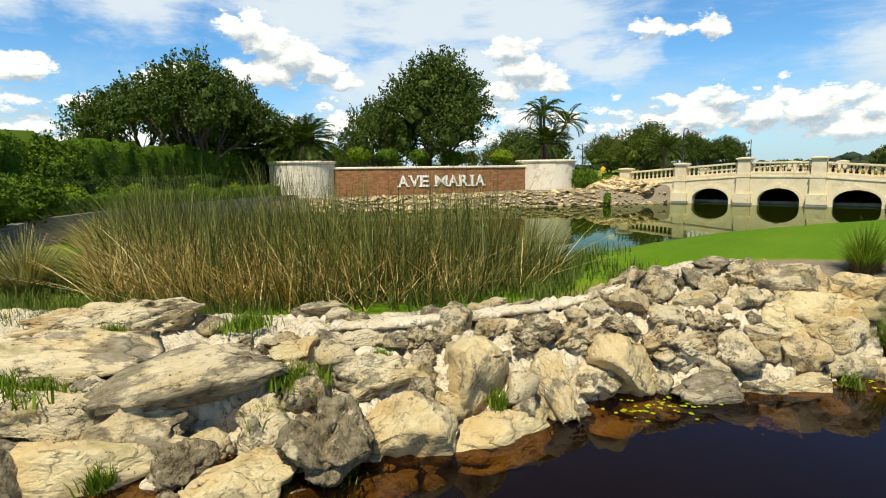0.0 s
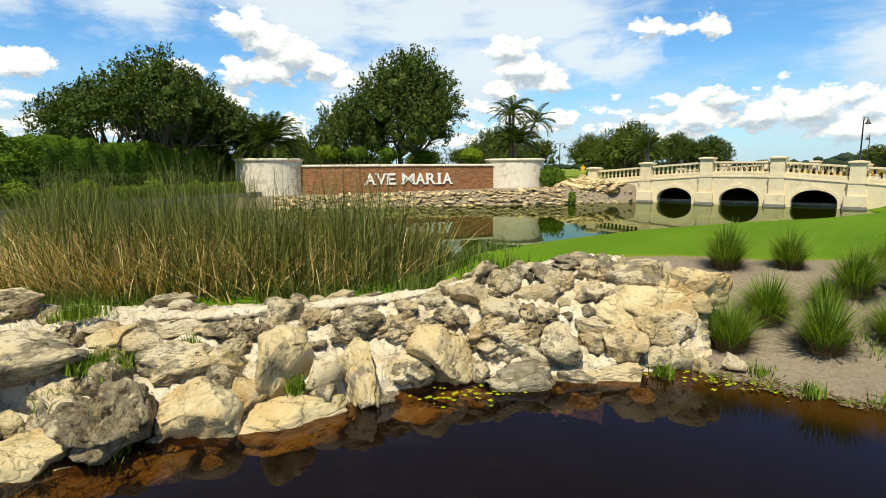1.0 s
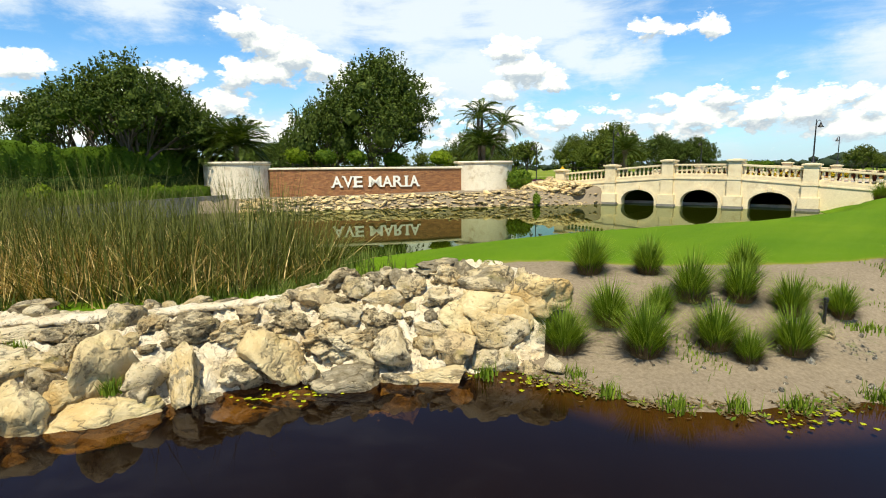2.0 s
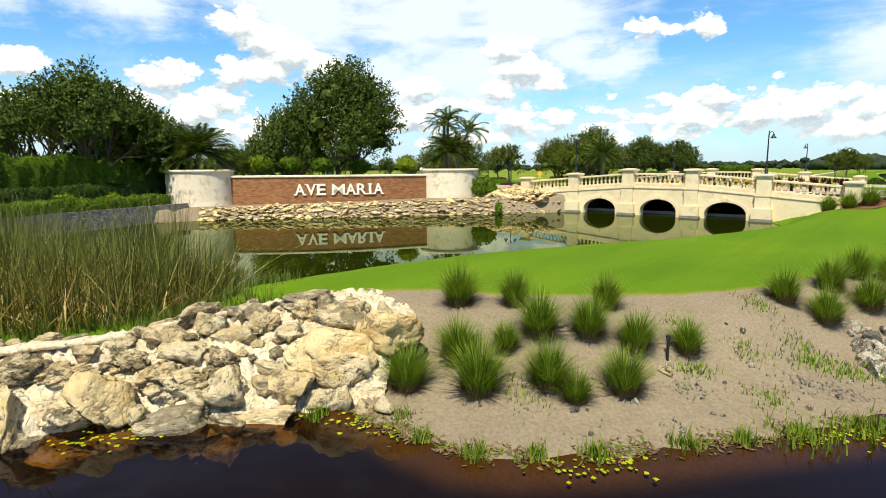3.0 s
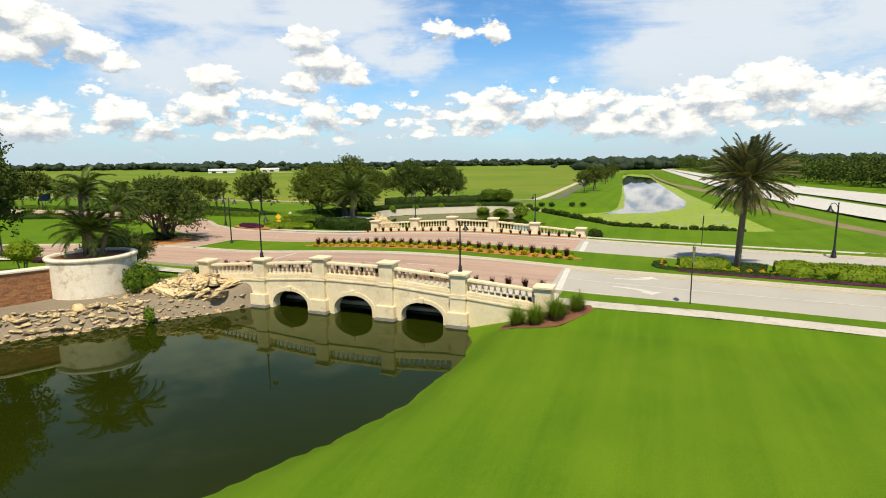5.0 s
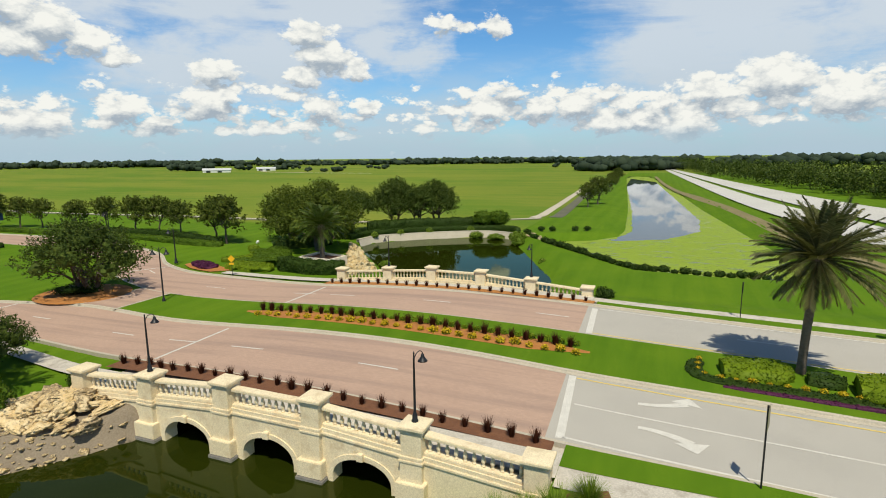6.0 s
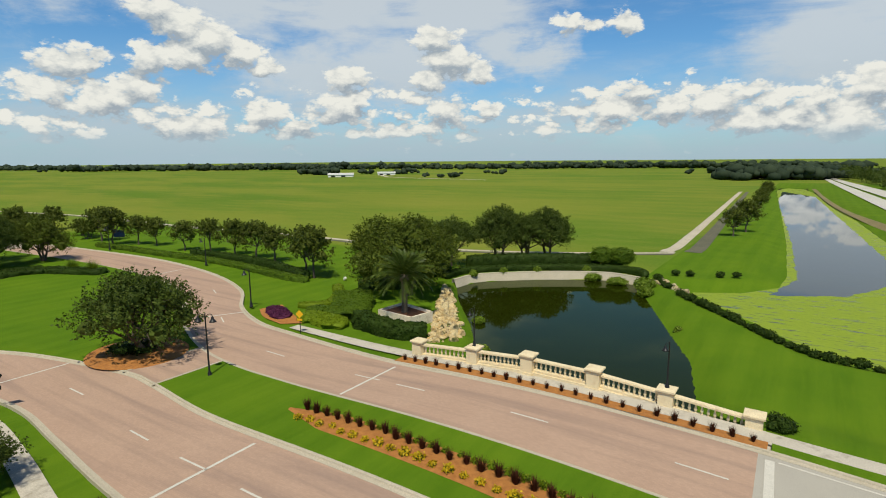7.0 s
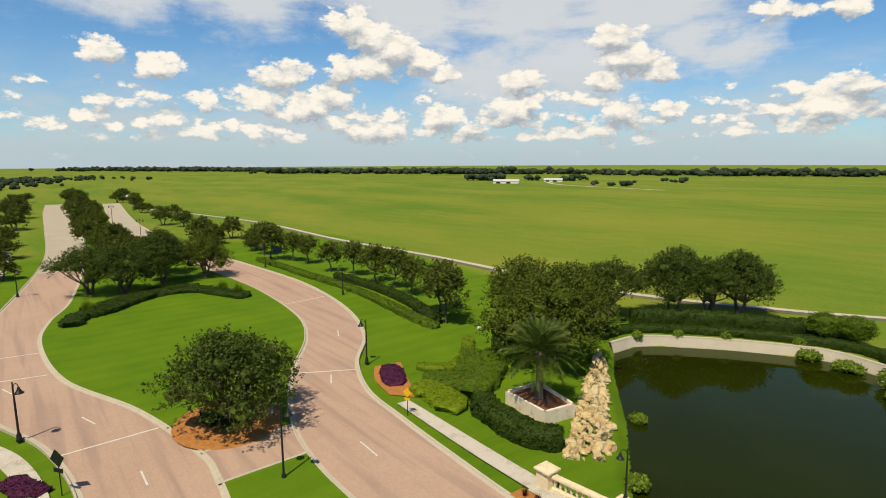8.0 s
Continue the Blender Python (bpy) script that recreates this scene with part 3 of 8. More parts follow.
M_ROOF = plain("pale_metal_roof", (0.62, 0.62, 0.60), 0.5, 0.2)
# ------------------------------------------------------------------ mesh helpers
rng = np.random.default_rng(7)


def mesh_of(name, verts, faces, mats=(), smooth_faces=False):
    me = bpy.data.meshes.new(name)
    me.from_pydata([tuple(map(float, v)) for v in verts], [], [tuple(map(int, f)) for f in faces])
    for m in mats:
        me.materials.append(m)
    if smooth_faces:
        me.polygons.foreach_set("use_smooth", [True] * len(me.polygons))
    me.update()
    return me


def thing(name, verts, faces, m, label="", category="", kind="", group="", smooth_faces=False):
    ob = new(name, mesh_of(name, verts, faces, (m,), smooth_faces))
    return tagged(ob, label, category, group, kind)


def part(name, bm, m, parent, label="", kind=""):
    """Links a bmesh, or a ready mesh, as one object under a thing or part."""
    if isinstance(bm, bmesh.types.BMesh):
        me = bpy.data.meshes.new(name)
        bm.to_mesh(me)
        bm.free()
    else:
        me = bm
    if m is not None and not me.materials:
        me.materials.append(m)
    ob = new(name, me)
    ob.parent = parent
    return tagged(ob, label, kind=kind)


def box(bm, lo, hi, bevel=0.0):
    """An axis-aligned block, its edges eased."""
    lo, hi = Vector(lo), Vector(hi)
    geo = bmesh.ops.create_cube(bm, size=1.0, matrix=Matrix.Translation((lo + hi) / 2) @ Matrix.Diagonal((*(hi - lo), 1)))
    if bevel:
        edges = {e for v in geo["verts"] for e in v.link_edges}
        bmesh.ops.bevel(bm, geom=list(edges), offset=bevel, segments=2, affect="EDGES")
    return bm


def lathe(profile, n=20, close=True):
    """Verts and faces of a turned shape; profile of (radius, z), from the bottom up."""
    v, f = [], []
    for r, z in profile:
        for k in range(n):
            a = 2 * math.pi * k / n
            v.append((r * math.cos(a), r * math.sin(a), z))
    for i in range(len(profile) - 1):
        for k in range(n):
            q = (k + 1) % n
            f.append((i * n + k, i * n + q, (i + 1) * n + q, (i + 1) * n + k))
    if close:
        f.append(tuple(range(n))[::-1])
        f.append(tuple(range((len(profile) - 1) * n, len(profile) * n)))
    return v, f


def spline(points, step=1.0):
    """A smooth line through plan points, resampled."""
    p = np.array(points, float)
    ext = np.vstack([2 * p[0] - p[1], p, 2 * p[-1] - p[-2]])
    res = []
    for i in range(1, len(ext) - 2):
        a, b, c, d = ext[i - 1], ext[i], ext[i + 1], ext[i + 2]
        for t in np.linspace(0, 1, max(2, int(np.linalg.norm(c - b) / step) + 1), endpoint=False):
            res.append(0.5 * (2 * b + (c - a) * t + (2 * a - 5 * b + 4 * c - d) * t * t + (3 * b - a - 3 * c + d) * t**3))
    res.append(p[-1])
    return np.array(res)


def resample(line, n):
    s = np.r_[0, np.cumsum(np.linalg.norm(np.diff(line, axis=0), axis=1))]
    t = np.linspace(0, s[-1], n)
    return np.stack([np.interp(t, s, line[:, k]) for k in range(line.shape[1])], 1)


def signed(poly, x, y):
    """Distance from a closed plan outline: positive outside, negative inside."""
    p = np.array(poly, float)
    q = np.roll(p, -1, axis=0)
    best = np.full(x.shape, 1e9)
    inside = np.zeros(x.shape, bool)
    for (ax, ay), (bx, by) in zip(p, q):
        dx, dy = bx - ax, by - ay
        t = np.clip(((x - ax) * dx + (y - ay) * dy) / (dx * dx + dy * dy + 1e-12), 0, 1)
        best = np.minimum(best, np.hypot(x - ax - t * dx, y - ay - t * dy))
        cross = ((ay > y) != (by > y)) & (x < (bx - ax) * (y - ay) / (by - ay + 1e-12) + ax)
        inside ^= cross
    return np.where(inside, -best, best)


def sstep(v, lo, hi):
    t = np.clip((v - lo) / (hi - lo), 0, 1)
    return t * t * (3 - 2 * t)


# ------------------------------------------------------------------ the plan
POND = [(4.6, -0.4), (4.6, 29.8), (0.2, 35.6), (-5.0, 43.0), (-12.0, 51.5), (-16.0, 57.4), (-15.2, 62.0), (-11.2, 66.0), (-6.0, 70.0), (0.5, 73.2),
        (5.6, 72.2), (10.2, 61.1), (14.5, 51.0), (17.6, 44.0), (19.2, 36.8), (20.6, 29.8), (20.8, -0.4), (22.0, -3.0), (22.3, -6.2), (21.8, -11.5),
        (20.6, -15.2), (18.6, -19.8), (16.2, -24.2), (14.3, -28.6), (13.3, -33.0), (13.0, -37.0), (11.0, -40.0), (4.0, -42.5), (-5.2, -43.5),
        (-9.9, -40.3), (-13.1, -34.4), (-15.3, -29.2), (-14.6, -26.2), (-9.5, -18.7), (-4.0, -11.8), (0.4, -6.7), (1.5, -5.2), (3.3, -2.9)]
NEAR = [(7.4, -57.4), (11.4, -50.9), (13.6, -48.5), (15.0, -47.2), (16.1, -45.7), (17.0, -43.8), (17.5, -42.5), (18.6, -41.0), (20.0, -39.6), (21.7, -39.1),
        (23.7, -39.1), (24.8, -38.3), (25.7, -37.3), (26.7, -36.0), (27.8, -34.6), (29.0, -33.0), (30.0, -31.4), (31.5, -29.3), (34.2, -26.0), (40.0, -23.5),
        (56.0, -22.0), (70.0, -30.0), (66.0, -70.0), (20.0, -76.0), (4.0, -66.0)]
CANAL = [(12.5, 71.8), (18.5, 75.0), (22.4, 81.0), (23.0, 90.0), (21.4, 129.0), (14.0, 252.0), (8.5, 345.0), (14.0, 372.0), (22.0, 350.0), (30.0, 280.0),
         (39.0, 139.0), (41.4, 112.0), (45.5, 68.0), (46.8, 54.0), (41.5, 50.6), (35.0, 50.2), (28.0, 51.2), (18.8, 63.2)]
OPEN_WATER = [(13.9, 252.0), (12.0, 330.0), (26.0, 290.0), (37.1, 111.0), (36.0, 92.0), (30.0, 80.0), (21.6, 75.5), (24.5, 88.0), (22.6, 129.0)]
SAND = [(17.8, -36.6), (19.6, -35.0), (21.2, -34.5), (22.6, -33.3), (24.6, -31.6), (25.7, -30.0), (26.4, -28.2), (28.0, -26.0), (31.2, -24.0), (34.6, -22.6),
        (44.0, -19.6), (58.0, -19.0), (58.0, -42.0), (17.0, -48.0), (14.0, -44.0)]
WEIR_ZONE = [(15.6, -39.0), (14.2, -36.9), (9.0, -38.0), (-6.0, -43.6), (-12.0, -56.0), (6.0, -64.0), (15.5, -53.0), (16.2, -47.5), (16.4, -44.0), (16.2, -41.0)]
WEIR_FOOT = [(8.3, -52.0), (10.5, -49.7), (12.3, -47.9), (13.6, -46.6), (14.8, -45.3), (15.8, -44.0), (16.6, -42.8), (17.25, -41.7), (17.8, -40.2), (18.35, -38.9), (18.9, -38.1), (19.8, -37.7),
             (20.6, -37.8), (21.2, -38.8), (20.7, -39.9), (20.0, -40.9), (19.0, -42.0), (18.1, -42.9), (17.8, -43.9), (17.5, -45.0), (16.9, -46.0), (16.4, -47.0), (15.9, -48.1), (15.2, -49.8), (12.2, -55.6)]


def closed(points, step=0.5):
    """A smooth closed outline through plan points."""
    p = list(points)
    q = spline(p[-3:] + p + p[:3], step)
    half = len(q) // 2
    first = np.argmin(np.hypot(q[:half, 0] - p[0][0], q[:half, 1] - p[0][1]))
    last = half + np.argmin(np.hypot(q[half:, 0] - p[0][0], q[half:, 1] - p[0][1]))
    return [tuple(v) for v in q[first:last]]


NEAR = closed(NEAR, 0.8)
NEAR_Z = -0.42
ROAD_X = (-400.0, -20.0, -8.0, -2.0, 4.0, 12.0, 20.0, 28.0, 40.0, 80.0, 300.0)
ROAD_Z = (1.05, 1.05, 1.2, 1.5, 1.88, 2.12, 2.0, 1.78, 1.7, 1.5, 1.3)


def road_z(x):
    xs = np.asarray(x, float)
    return sum(np.interp(xs + d, ROAD_X, ROAD_Z) for d in (-3, -1.5, 0, 1.5, 3)) / 5


def terrain(x, y):
    """Height of the land, with its banks down to the three waters."""
    x, y = np.asarray(x, float), np.asarray(y, float)
    south = 0.82 + 0.5 * sstep(y, -30, 0)
    base = np.where(y < 10, south, 0.95)
    # east of the bridge the land carries a verge and a footpath south of the kerb
    past = y - np.interp(x, (25.0, 40.0, 80.0, 150.0), (2.95, 2.15, -2.45, -21.5))
    east = sstep(x, 25.0, 26.5)
    corridor = (sstep(y, -1.3, 0.3) * (1 - east) + sstep(past, -5.6, -3.2) * east) * (1 - sstep(y, 29.6, 35))
    base = base * (1 - corridor) + (road_z(x) - 0.10 + 0.20 * east * (1 - sstep(past, -1.0, -0.4))) * corridor
    base = np.maximum(base, 0.95)
    base = base - 0.2 * sstep(-signed(SAND, x, y), -1.5, 2.0) * (1 - sstep(x, 25.0, 27.0))
    far = np.hypot(x, y)
    base = base + 0.06 * np.sin(x * 0.21 + 1.3) * np.sin(y * 0.17) * sstep(far, 10, 60)
    d = signed(POND, x, y)
    wide = np.full(x.shape, 3.4)
    wide = np.where((y > -1.6) & (y < 31), 0.7, wide)
    wide = np.where((x < 4) & (y < -1.6), 2.4, wide)
    wide = np.where((x < 0) & (y > 30), 1.2, wide)
    wide = np.where((x < -8.0) & (y < -27), 0.5, wide)
    t = np.clip(d / wide, 0, 1)
    h = np.where(d > 0, base * (t * (2 - t)), -1.0 * sstep(-d, 0, 2.2))
    # the lawn falls away along the bridge's eastern wing wall
    notch = sstep(y, -3.6, -1.0) * (1 - sstep(y, 0.1, 0.5)) * sstep(x, 20.4, 20.9) * (1 - sstep(x, 24.8, 26.0))
    h = h - notch * np.maximum(0.0, h - (0.10 + 0.26 * (x - 21.2)))
    dc = signed(CANAL, x, y)
    h = np.where(dc > 0, np.minimum(h, 0.95 * np.clip(dc / 4.0, 0, 1) + 60 * np.clip(dc - 4, 0, 9)), -1.2 * sstep(-dc, 0, 3))
    low = sstep(-signed(WEIR_ZONE, x, y), -0.6, 0.5)
    h = np.where(d > 0, h * (1 - low) + np.minimum(h, 0.30) * low, h)
    foot = sstep(-signed(WEIR_FOOT, x, y), -0.15, 0.35)
    h = h * (1 - foot) + np.minimum(h, -0.6) * foot
    dn = signed(NEAR, x, y)
    # the shore lies nearly flat at first, then climbs to the lawn; the eastern bank is wider
    run = dn - 0.75 * sstep(x + 0.6 * (y + 30), 24.6, 27.2) * (1 - 0.6 * sstep(y, -29.5, -26.0))
    bank = np.interp(run, (-1.0, 0.0, 0.5, 1.35, 2.0, 2.4, 3.0, 3.8, 5.0, 14.0), (NEAR_Z, NEAR_Z, -0.34, -0.20, 0.0, 0.28, 0.66, 0.84, 1.3, 600.0))
    bank = np.maximum(bank, NEAR_Z + 0.03 * np.clip(dn, 0, 3))
    return np.where(dn > 0, np.minimum(h, bank), NEAR_Z - 0.9 * sstep(-dn, 0, 3.2))


def axis(lo, hi, step, far_lo, far_hi, grow=1.13):
    mid = list(np.arange(lo, hi + 1e-6, step))
    out, s = [], step
    p = hi
    while p < far_hi:
        s *= grow
        p += s
        out.append(p)
    pre, s, p = [], step, lo
    while p > far_lo:
        s *= grow
        p -= s
        pre.append(p)
    return np.array(pre[::-1] + mid + out)


def build_ground():
    xs, ys = axis(-24, 46, 0.42, -3800, 3800), axis(-54, 80, 0.42, -3800, 4200)
    gx, gy = np.meshgrid(xs, ys)
    gz = terrain(gx, gy)
    gz += rng.normal(0, 0.012, gz.shape) * (np.hypot(gx - 15, gy + 20) < 90)
    v = np.stack([gx.ravel(), gy.ravel(), gz.ravel()], 1)
    nx, ny = len(xs), len(ys)
    i = (np.arange(ny - 1)[:, None] * nx + np.arange(nx - 1)).ravel()
    f = np.stack([i, i + 1, i + nx + 1, i + nx], 1)
    me = bpy.data.meshes.new("ground")
    me.vertices.add(len(v))
    me.vertices.foreach_set("co", v.ravel())
    me.loops.add(f.size)
    me.loops.foreach_set("vertex_index", f.ravel())
    me.polygons.add(len(f))
    me.polygons.foreach_set("loop_start", np.arange(0, f.size, 4))
    me.polygons.foreach_set("loop_total", np.full(len(f), 4))
    me.update(calc_edges=True)
    me.polygons.foreach_set("use_smooth", np.ones(len(f), bool))
    x, y = v[:, 0], v[:, 1]
    sand = sstep(-signed(SAND, x, y), -0.5, 0.5)
    dp = signed(POND, x, y)
    sign_side = (x < 3.2) & (y < 0.5) & (y > -30)
    sand = np.maximum(sand, sign_side * (1 - sstep(dp, 4.4, 5.2)) * 1.0)
    sand = np.maximum(sand, (1 - sstep(signed([(-4.5, -5.5), (-2, 0.4), (4.4, 0.4), (5, -4)], x, y), -0.4, 0.6)))
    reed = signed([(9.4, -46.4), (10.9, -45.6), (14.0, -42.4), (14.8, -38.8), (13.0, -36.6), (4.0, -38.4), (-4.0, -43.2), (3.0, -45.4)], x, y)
    dry = signed([(13.6, -46.2), (9.0, -46.9), (3.0, -45.8), (-6.0, -46.0), (-6.0, -56.0), (8.0, -56.0)], x, y)
    field = np.maximum(sstep(y + 0.10 * np.minimum(x, 0), 60, 76), sstep(-x, 110, 150))
    sand = np.maximum(sand, 0.36 * sstep(-dry, -0.6, 0.8))
    field = np.where((x > 6) & (y < 420), 0.35 * sstep(y, 80, 140), field)
    bed = np.maximum(sstep(-dp, -0.05, 0.5), np.maximum(sstep(-signed(NEAR, x, y), 0.1, 1.3), sstep(-signed(CANAL, x, y), -0.05, 0.5)))
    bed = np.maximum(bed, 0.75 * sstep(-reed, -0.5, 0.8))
    for key, val in (("sand", sand), ("field", field), ("bed", bed)):
        a = me.attributes.new(key, "FLOAT", "POINT")
        a.data.foreach_set("value", val.astype(np.float32))
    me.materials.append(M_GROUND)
    LAND.extend((xs, ys, gz))
    return tagged(new("ground", me), "mown green lawn running into flat open pasture", "ground", kind="structure")


LAND = []
build_ground()


def ground_z(x, y):
    """Height of the built ground at plan points."""
    xs, ys, gz = LAND
    x, y = np.asarray(x, float), np.asarray(y, float)
    i = np.clip(np.searchsorted(xs, x) - 1, 0, len(xs) - 2)
    j = np.clip(np.searchsorted(ys, y) - 1, 0, len(ys) - 2)
    u, w = (x - xs[i]) / (xs[i + 1] - xs[i]), (y - ys[j]) / (ys[j + 1] - ys[j])
    return (gz[j, i] * (1 - u) + gz[j, i + 1] * u) * (1 - w) + (gz[j + 1, i] * (1 - u) + gz[j + 1, i + 1] * u) * w


def grown(poly, by):
    p = np.array(poly, float)
    a, b = np.roll(p, 1, axis=0), np.roll(p, -1, axis=0)
    t = b - a
    n = np.stack([t[:, 1], -t[:, 0]], 1) / (np.linalg.norm(t, axis=1)[:, None] + 1e-9)
    area = np.sum(p[:, 0] * b[:, 1] - b[:, 0] * p[:, 1])
    return p + n * by * (1 if area > 0 else -1)


def water_sheet(name, poly, z, m, label, grow=0.8):
    bm = bmesh.new()
    vs = [bm.verts.new((x, y, z)) for x, y in grown(poly, grow)]
    bm.faces.new(vs)
    bmesh.ops.triangulate(bm, faces=bm.faces[:])
    me = bpy.data.meshes.new(name)
    bm.to_mesh(me)
    bm.free()
    me.materials.append(m)
    for p in me.polygons:
        if p.normal.z < 0:
            p.flip()
    ob = tagged(new(name, me), label, "water", kind="structure")
    ob.visible_shadow = False
    return ob


water_sheet("pond_water", POND, 0.0, M_POND, "still green pond water mirroring the far bank", 0.55)
water_sheet("near_water", NEAR, NEAR_Z, M_NEAR, "dark tea-brown water below the rock weir", 0.6)


def canal_sheet():
    v, f, n = [], [], 46
    lo, hi = np.array(CANAL[:7]), np.array(CANAL[8:])
    xs, ys = np.linspace(6, 50, 60), np.r_[np.arange(46, 140, 1.5), np.arange(140, 380, 5)]
    gx, gy = np.meshgrid(xs, ys)
    d = signed(CANAL, gx.ravel(), gy.ravel())
    alg = sstep(signed(OPEN_WATER, gx.ravel(), gy.ravel()), -1.2, 1.6)
    nx = len(xs)
    for j in range(len(ys) - 1):
        for i in range(nx - 1):
            q = (j * nx + i, j * nx + i + 1, (j + 1) * nx + i + 1, (j + 1) * nx + i)
            if min(d[k] for k in q) < 1.6:
                f.append(q)
    me = mesh_of("canal_water", np.stack([gx.ravel(), gy.ravel(), np.full(gx.size, 0.0)], 1), f, (M_CANAL,))
    me.attributes.new("algae", "FLOAT", "POINT").data.foreach_set("value", alg.astype(np.float32))
    ob = tagged(new("canal_water", me), "long straight canal half covered in yellow-green algae", "water", kind="structure")
    ob.visible_shadow = False


canal_sheet()

# ------------------------------------------------------------------ roads, kerbs, walks
R1_N = [(150, 12), (80, 20.5), (40, 24.4), (24, 26.1), (10, 26.3), (0, 26.3), (-8, 27.0), (-16, 27.7), (-22.5, 28.5), (-29.5, 31.4), (-37.6, 37.0), (-51, 41.3), (-70, 43.4),
        (-94, 42.0), (-130, 39), (-200, 40), (-320, 52)]
R1_S = [(150, 3), (80, 13.0), (40, 17.4), (24.7, 18.8), (10, 19.2), (0, 19.4), (-8, 19.6), (-14, 19.8), (-20.5, 21.0), (-30, 24.9), (-39.8, 31.0), (-49.6, 34.3), (-65.4, 35.8),
        (-82, 35.4), (-130, 32), (-200, 33), (-320, 45)]
R2_N = [(150, -12), (80, 5.5), (40, 9.9), (25, 11.0), (15.5, 11.8), (0, 12.2), (-8, 12.5), (-16, 13.4), (-20.5, 13.4), (-31, 11.2), (-43, 6.9), (-57.7, 5.8), (-68, 7.3), (-82, 11.0),
        (-125, 17), (-190, 22), (-270, 26), (-330, 30)]
R2_S = [(150, -21), (80, -2.0), (40, 2.6), (25.3, 3.4), (15, 3.9), (-1, 4.8), (-12, 5.9), (-20, 6.5), (-28.4, 5.2), (-35.3, 2.5), (-45, -0.9), (-57, -1.6), (-72, 1.6),
        (-125, 10), (-190, 13.5), (-270, 17), (-330, 21)]


def ribbon(name, left, right, m, label, lift=0.0, category="road", cross=6, n=None, zfun=None, kind="structure", cut=None):
    a, b = spline(left), spline(right)
    n = n or max(len(a), len(b))
    a, b = resample(a, n), resample(b, n)
    v, f = [], []
    for i in range(n):
        for k in range(cross + 1):
            p = a[i] + (b[i] - a[i]) * k / cross
            z = zfun(p[0], p[1]) if zfun else road_z(p[0])
            v.append((p[0], p[1], float(z) + lift))
    for i in range(n - 1):
        mid = (a[i] + b[i]) / 2
        if cut and not cut(mid[0]):
            continue
        for k in range(cross):
            q = i * (cross + 1) + k
            f.append((q, q + 1, q + cross + 2, q + cross + 1))
    ob = thing(name, v, f, m, label, category, kind)
    for p in ob.data.polygons:
        if p.normal.z < 0:
            p.flip()
    return ob


paved = lambda x: -108 < x < 25.0
bare = lambda x: x >= 25.0
tan_end = lambda x: x <= -108
for tag_, left, right in (("far", R1_N, R1_S), ("near", R2_N, R2_S)):
    ribbon("road_pavers", left, right, M_PAVER, "pink brick-paver carriageway with pale tyre tracks", cut=paved)
    ribbon("road_asphalt", left, right, M_ASPHALT, "pale grey asphalt carriageway", cut=bare)
    ribbon("road_concrete", left, right, M_TANROAD, "pale tan concrete carriageway", cut=tan_end)


def kerb(line, side, label="low concrete kerb edging the road", lo=None, hi=None):
    """A concrete kerb, 0.16 m high, swept along an edge."""
    p = spline(line, 1.2)
    if lo is not None:
        p = p[(p[:, 0] > lo) & (p[:, 0] < hi)]
    d = np.gradient(p, axis=0)
    nrm = np.stack([-d[:, 1], d[:, 0]], 1) / np.linalg.norm(d, axis=1)[:, None] * side
    prof = ((0.0, -0.3), (0.0, 0.02), (0.06, 0.02), (0.28, 0.03), (0.31, 0.13), (0.35, 0.155), (0.46, 0.155), (0.46, -0.3))
    v, f, n = [], [], len(prof)
    for q, u in zip(p, nrm):
        z = float(road_z(q[0]))
        for o, h in prof:
            v.append((q[0] + u[0] * o, q[1] + u[1] * o, z + h))
    for i in range(len(p) - 1):
        for k in range(n - 1):
            f.append((i * n + k, i * n + k + 1, (i + 1) * n + k + 1, (i + 1) * n + k))
    thing("kerb", v, f, M_KERB, label, "kerb", "structure")


kerb(R1_N, -1)
kerb(R2_S, 1)
kerb(R1_S, 1)
kerb(R2_N, -1)


def lawn_between(name, lo, hi, label, m=None, lift=0.15, category="lawn", off=0.44):
    """Fills the land between the two carriageways from one x to another."""
    a, b = spline(R1_S), spline(R2_N)
    ka, kb = np.argsort(a[:, 0]), np.argsort(b[:, 0])
    xs = np.linspace(lo, hi, max(3, int((hi - lo) / 1.2) + 2))
    v, f = [], []
    for x in xs:
        y1, y0 = np.interp(x, a[ka, 0], a[ka, 1]) - off, np.interp(x, b[kb, 0], b[kb, 1]) + off
        for k in range(11):
            v.append((x, y0 + (y1 - y0) * k / 10, float(road_z(x)) + lift))
    for i in range(len(xs) - 1):
        for k in range(10):
            f.append((11 * i + k, 11 * (i + 1) + k, 11 * (i + 1) + k + 1, 11 * i + k + 1))
    return thing(name, v, f, m or M_GROUND, label, category, "structure")


lawn_between("median_lawn", -15.3, 120, "mown grass median between the carriageways")
lawn_between("island_lawn", -330, -20.2, "mown grass island where the carriageways part")
lawn_between("crossing_path", -20.2, -15.3, "pink paver path across the median", M_PAVER, 0.152, "path", 0.40)
for x0, y0, y1 in ((-15.3, 13.4, 19.7), (-20.1, 13.6, 20.8)):
    ribbon("path_edging", [(x0, y0), (x0, y1)], [(x0 - 0.25, y0), (x0 - 0.25, y1)], M_KERB, "concrete edging of the median path", lift=0.165, category="kerb", cross=1)


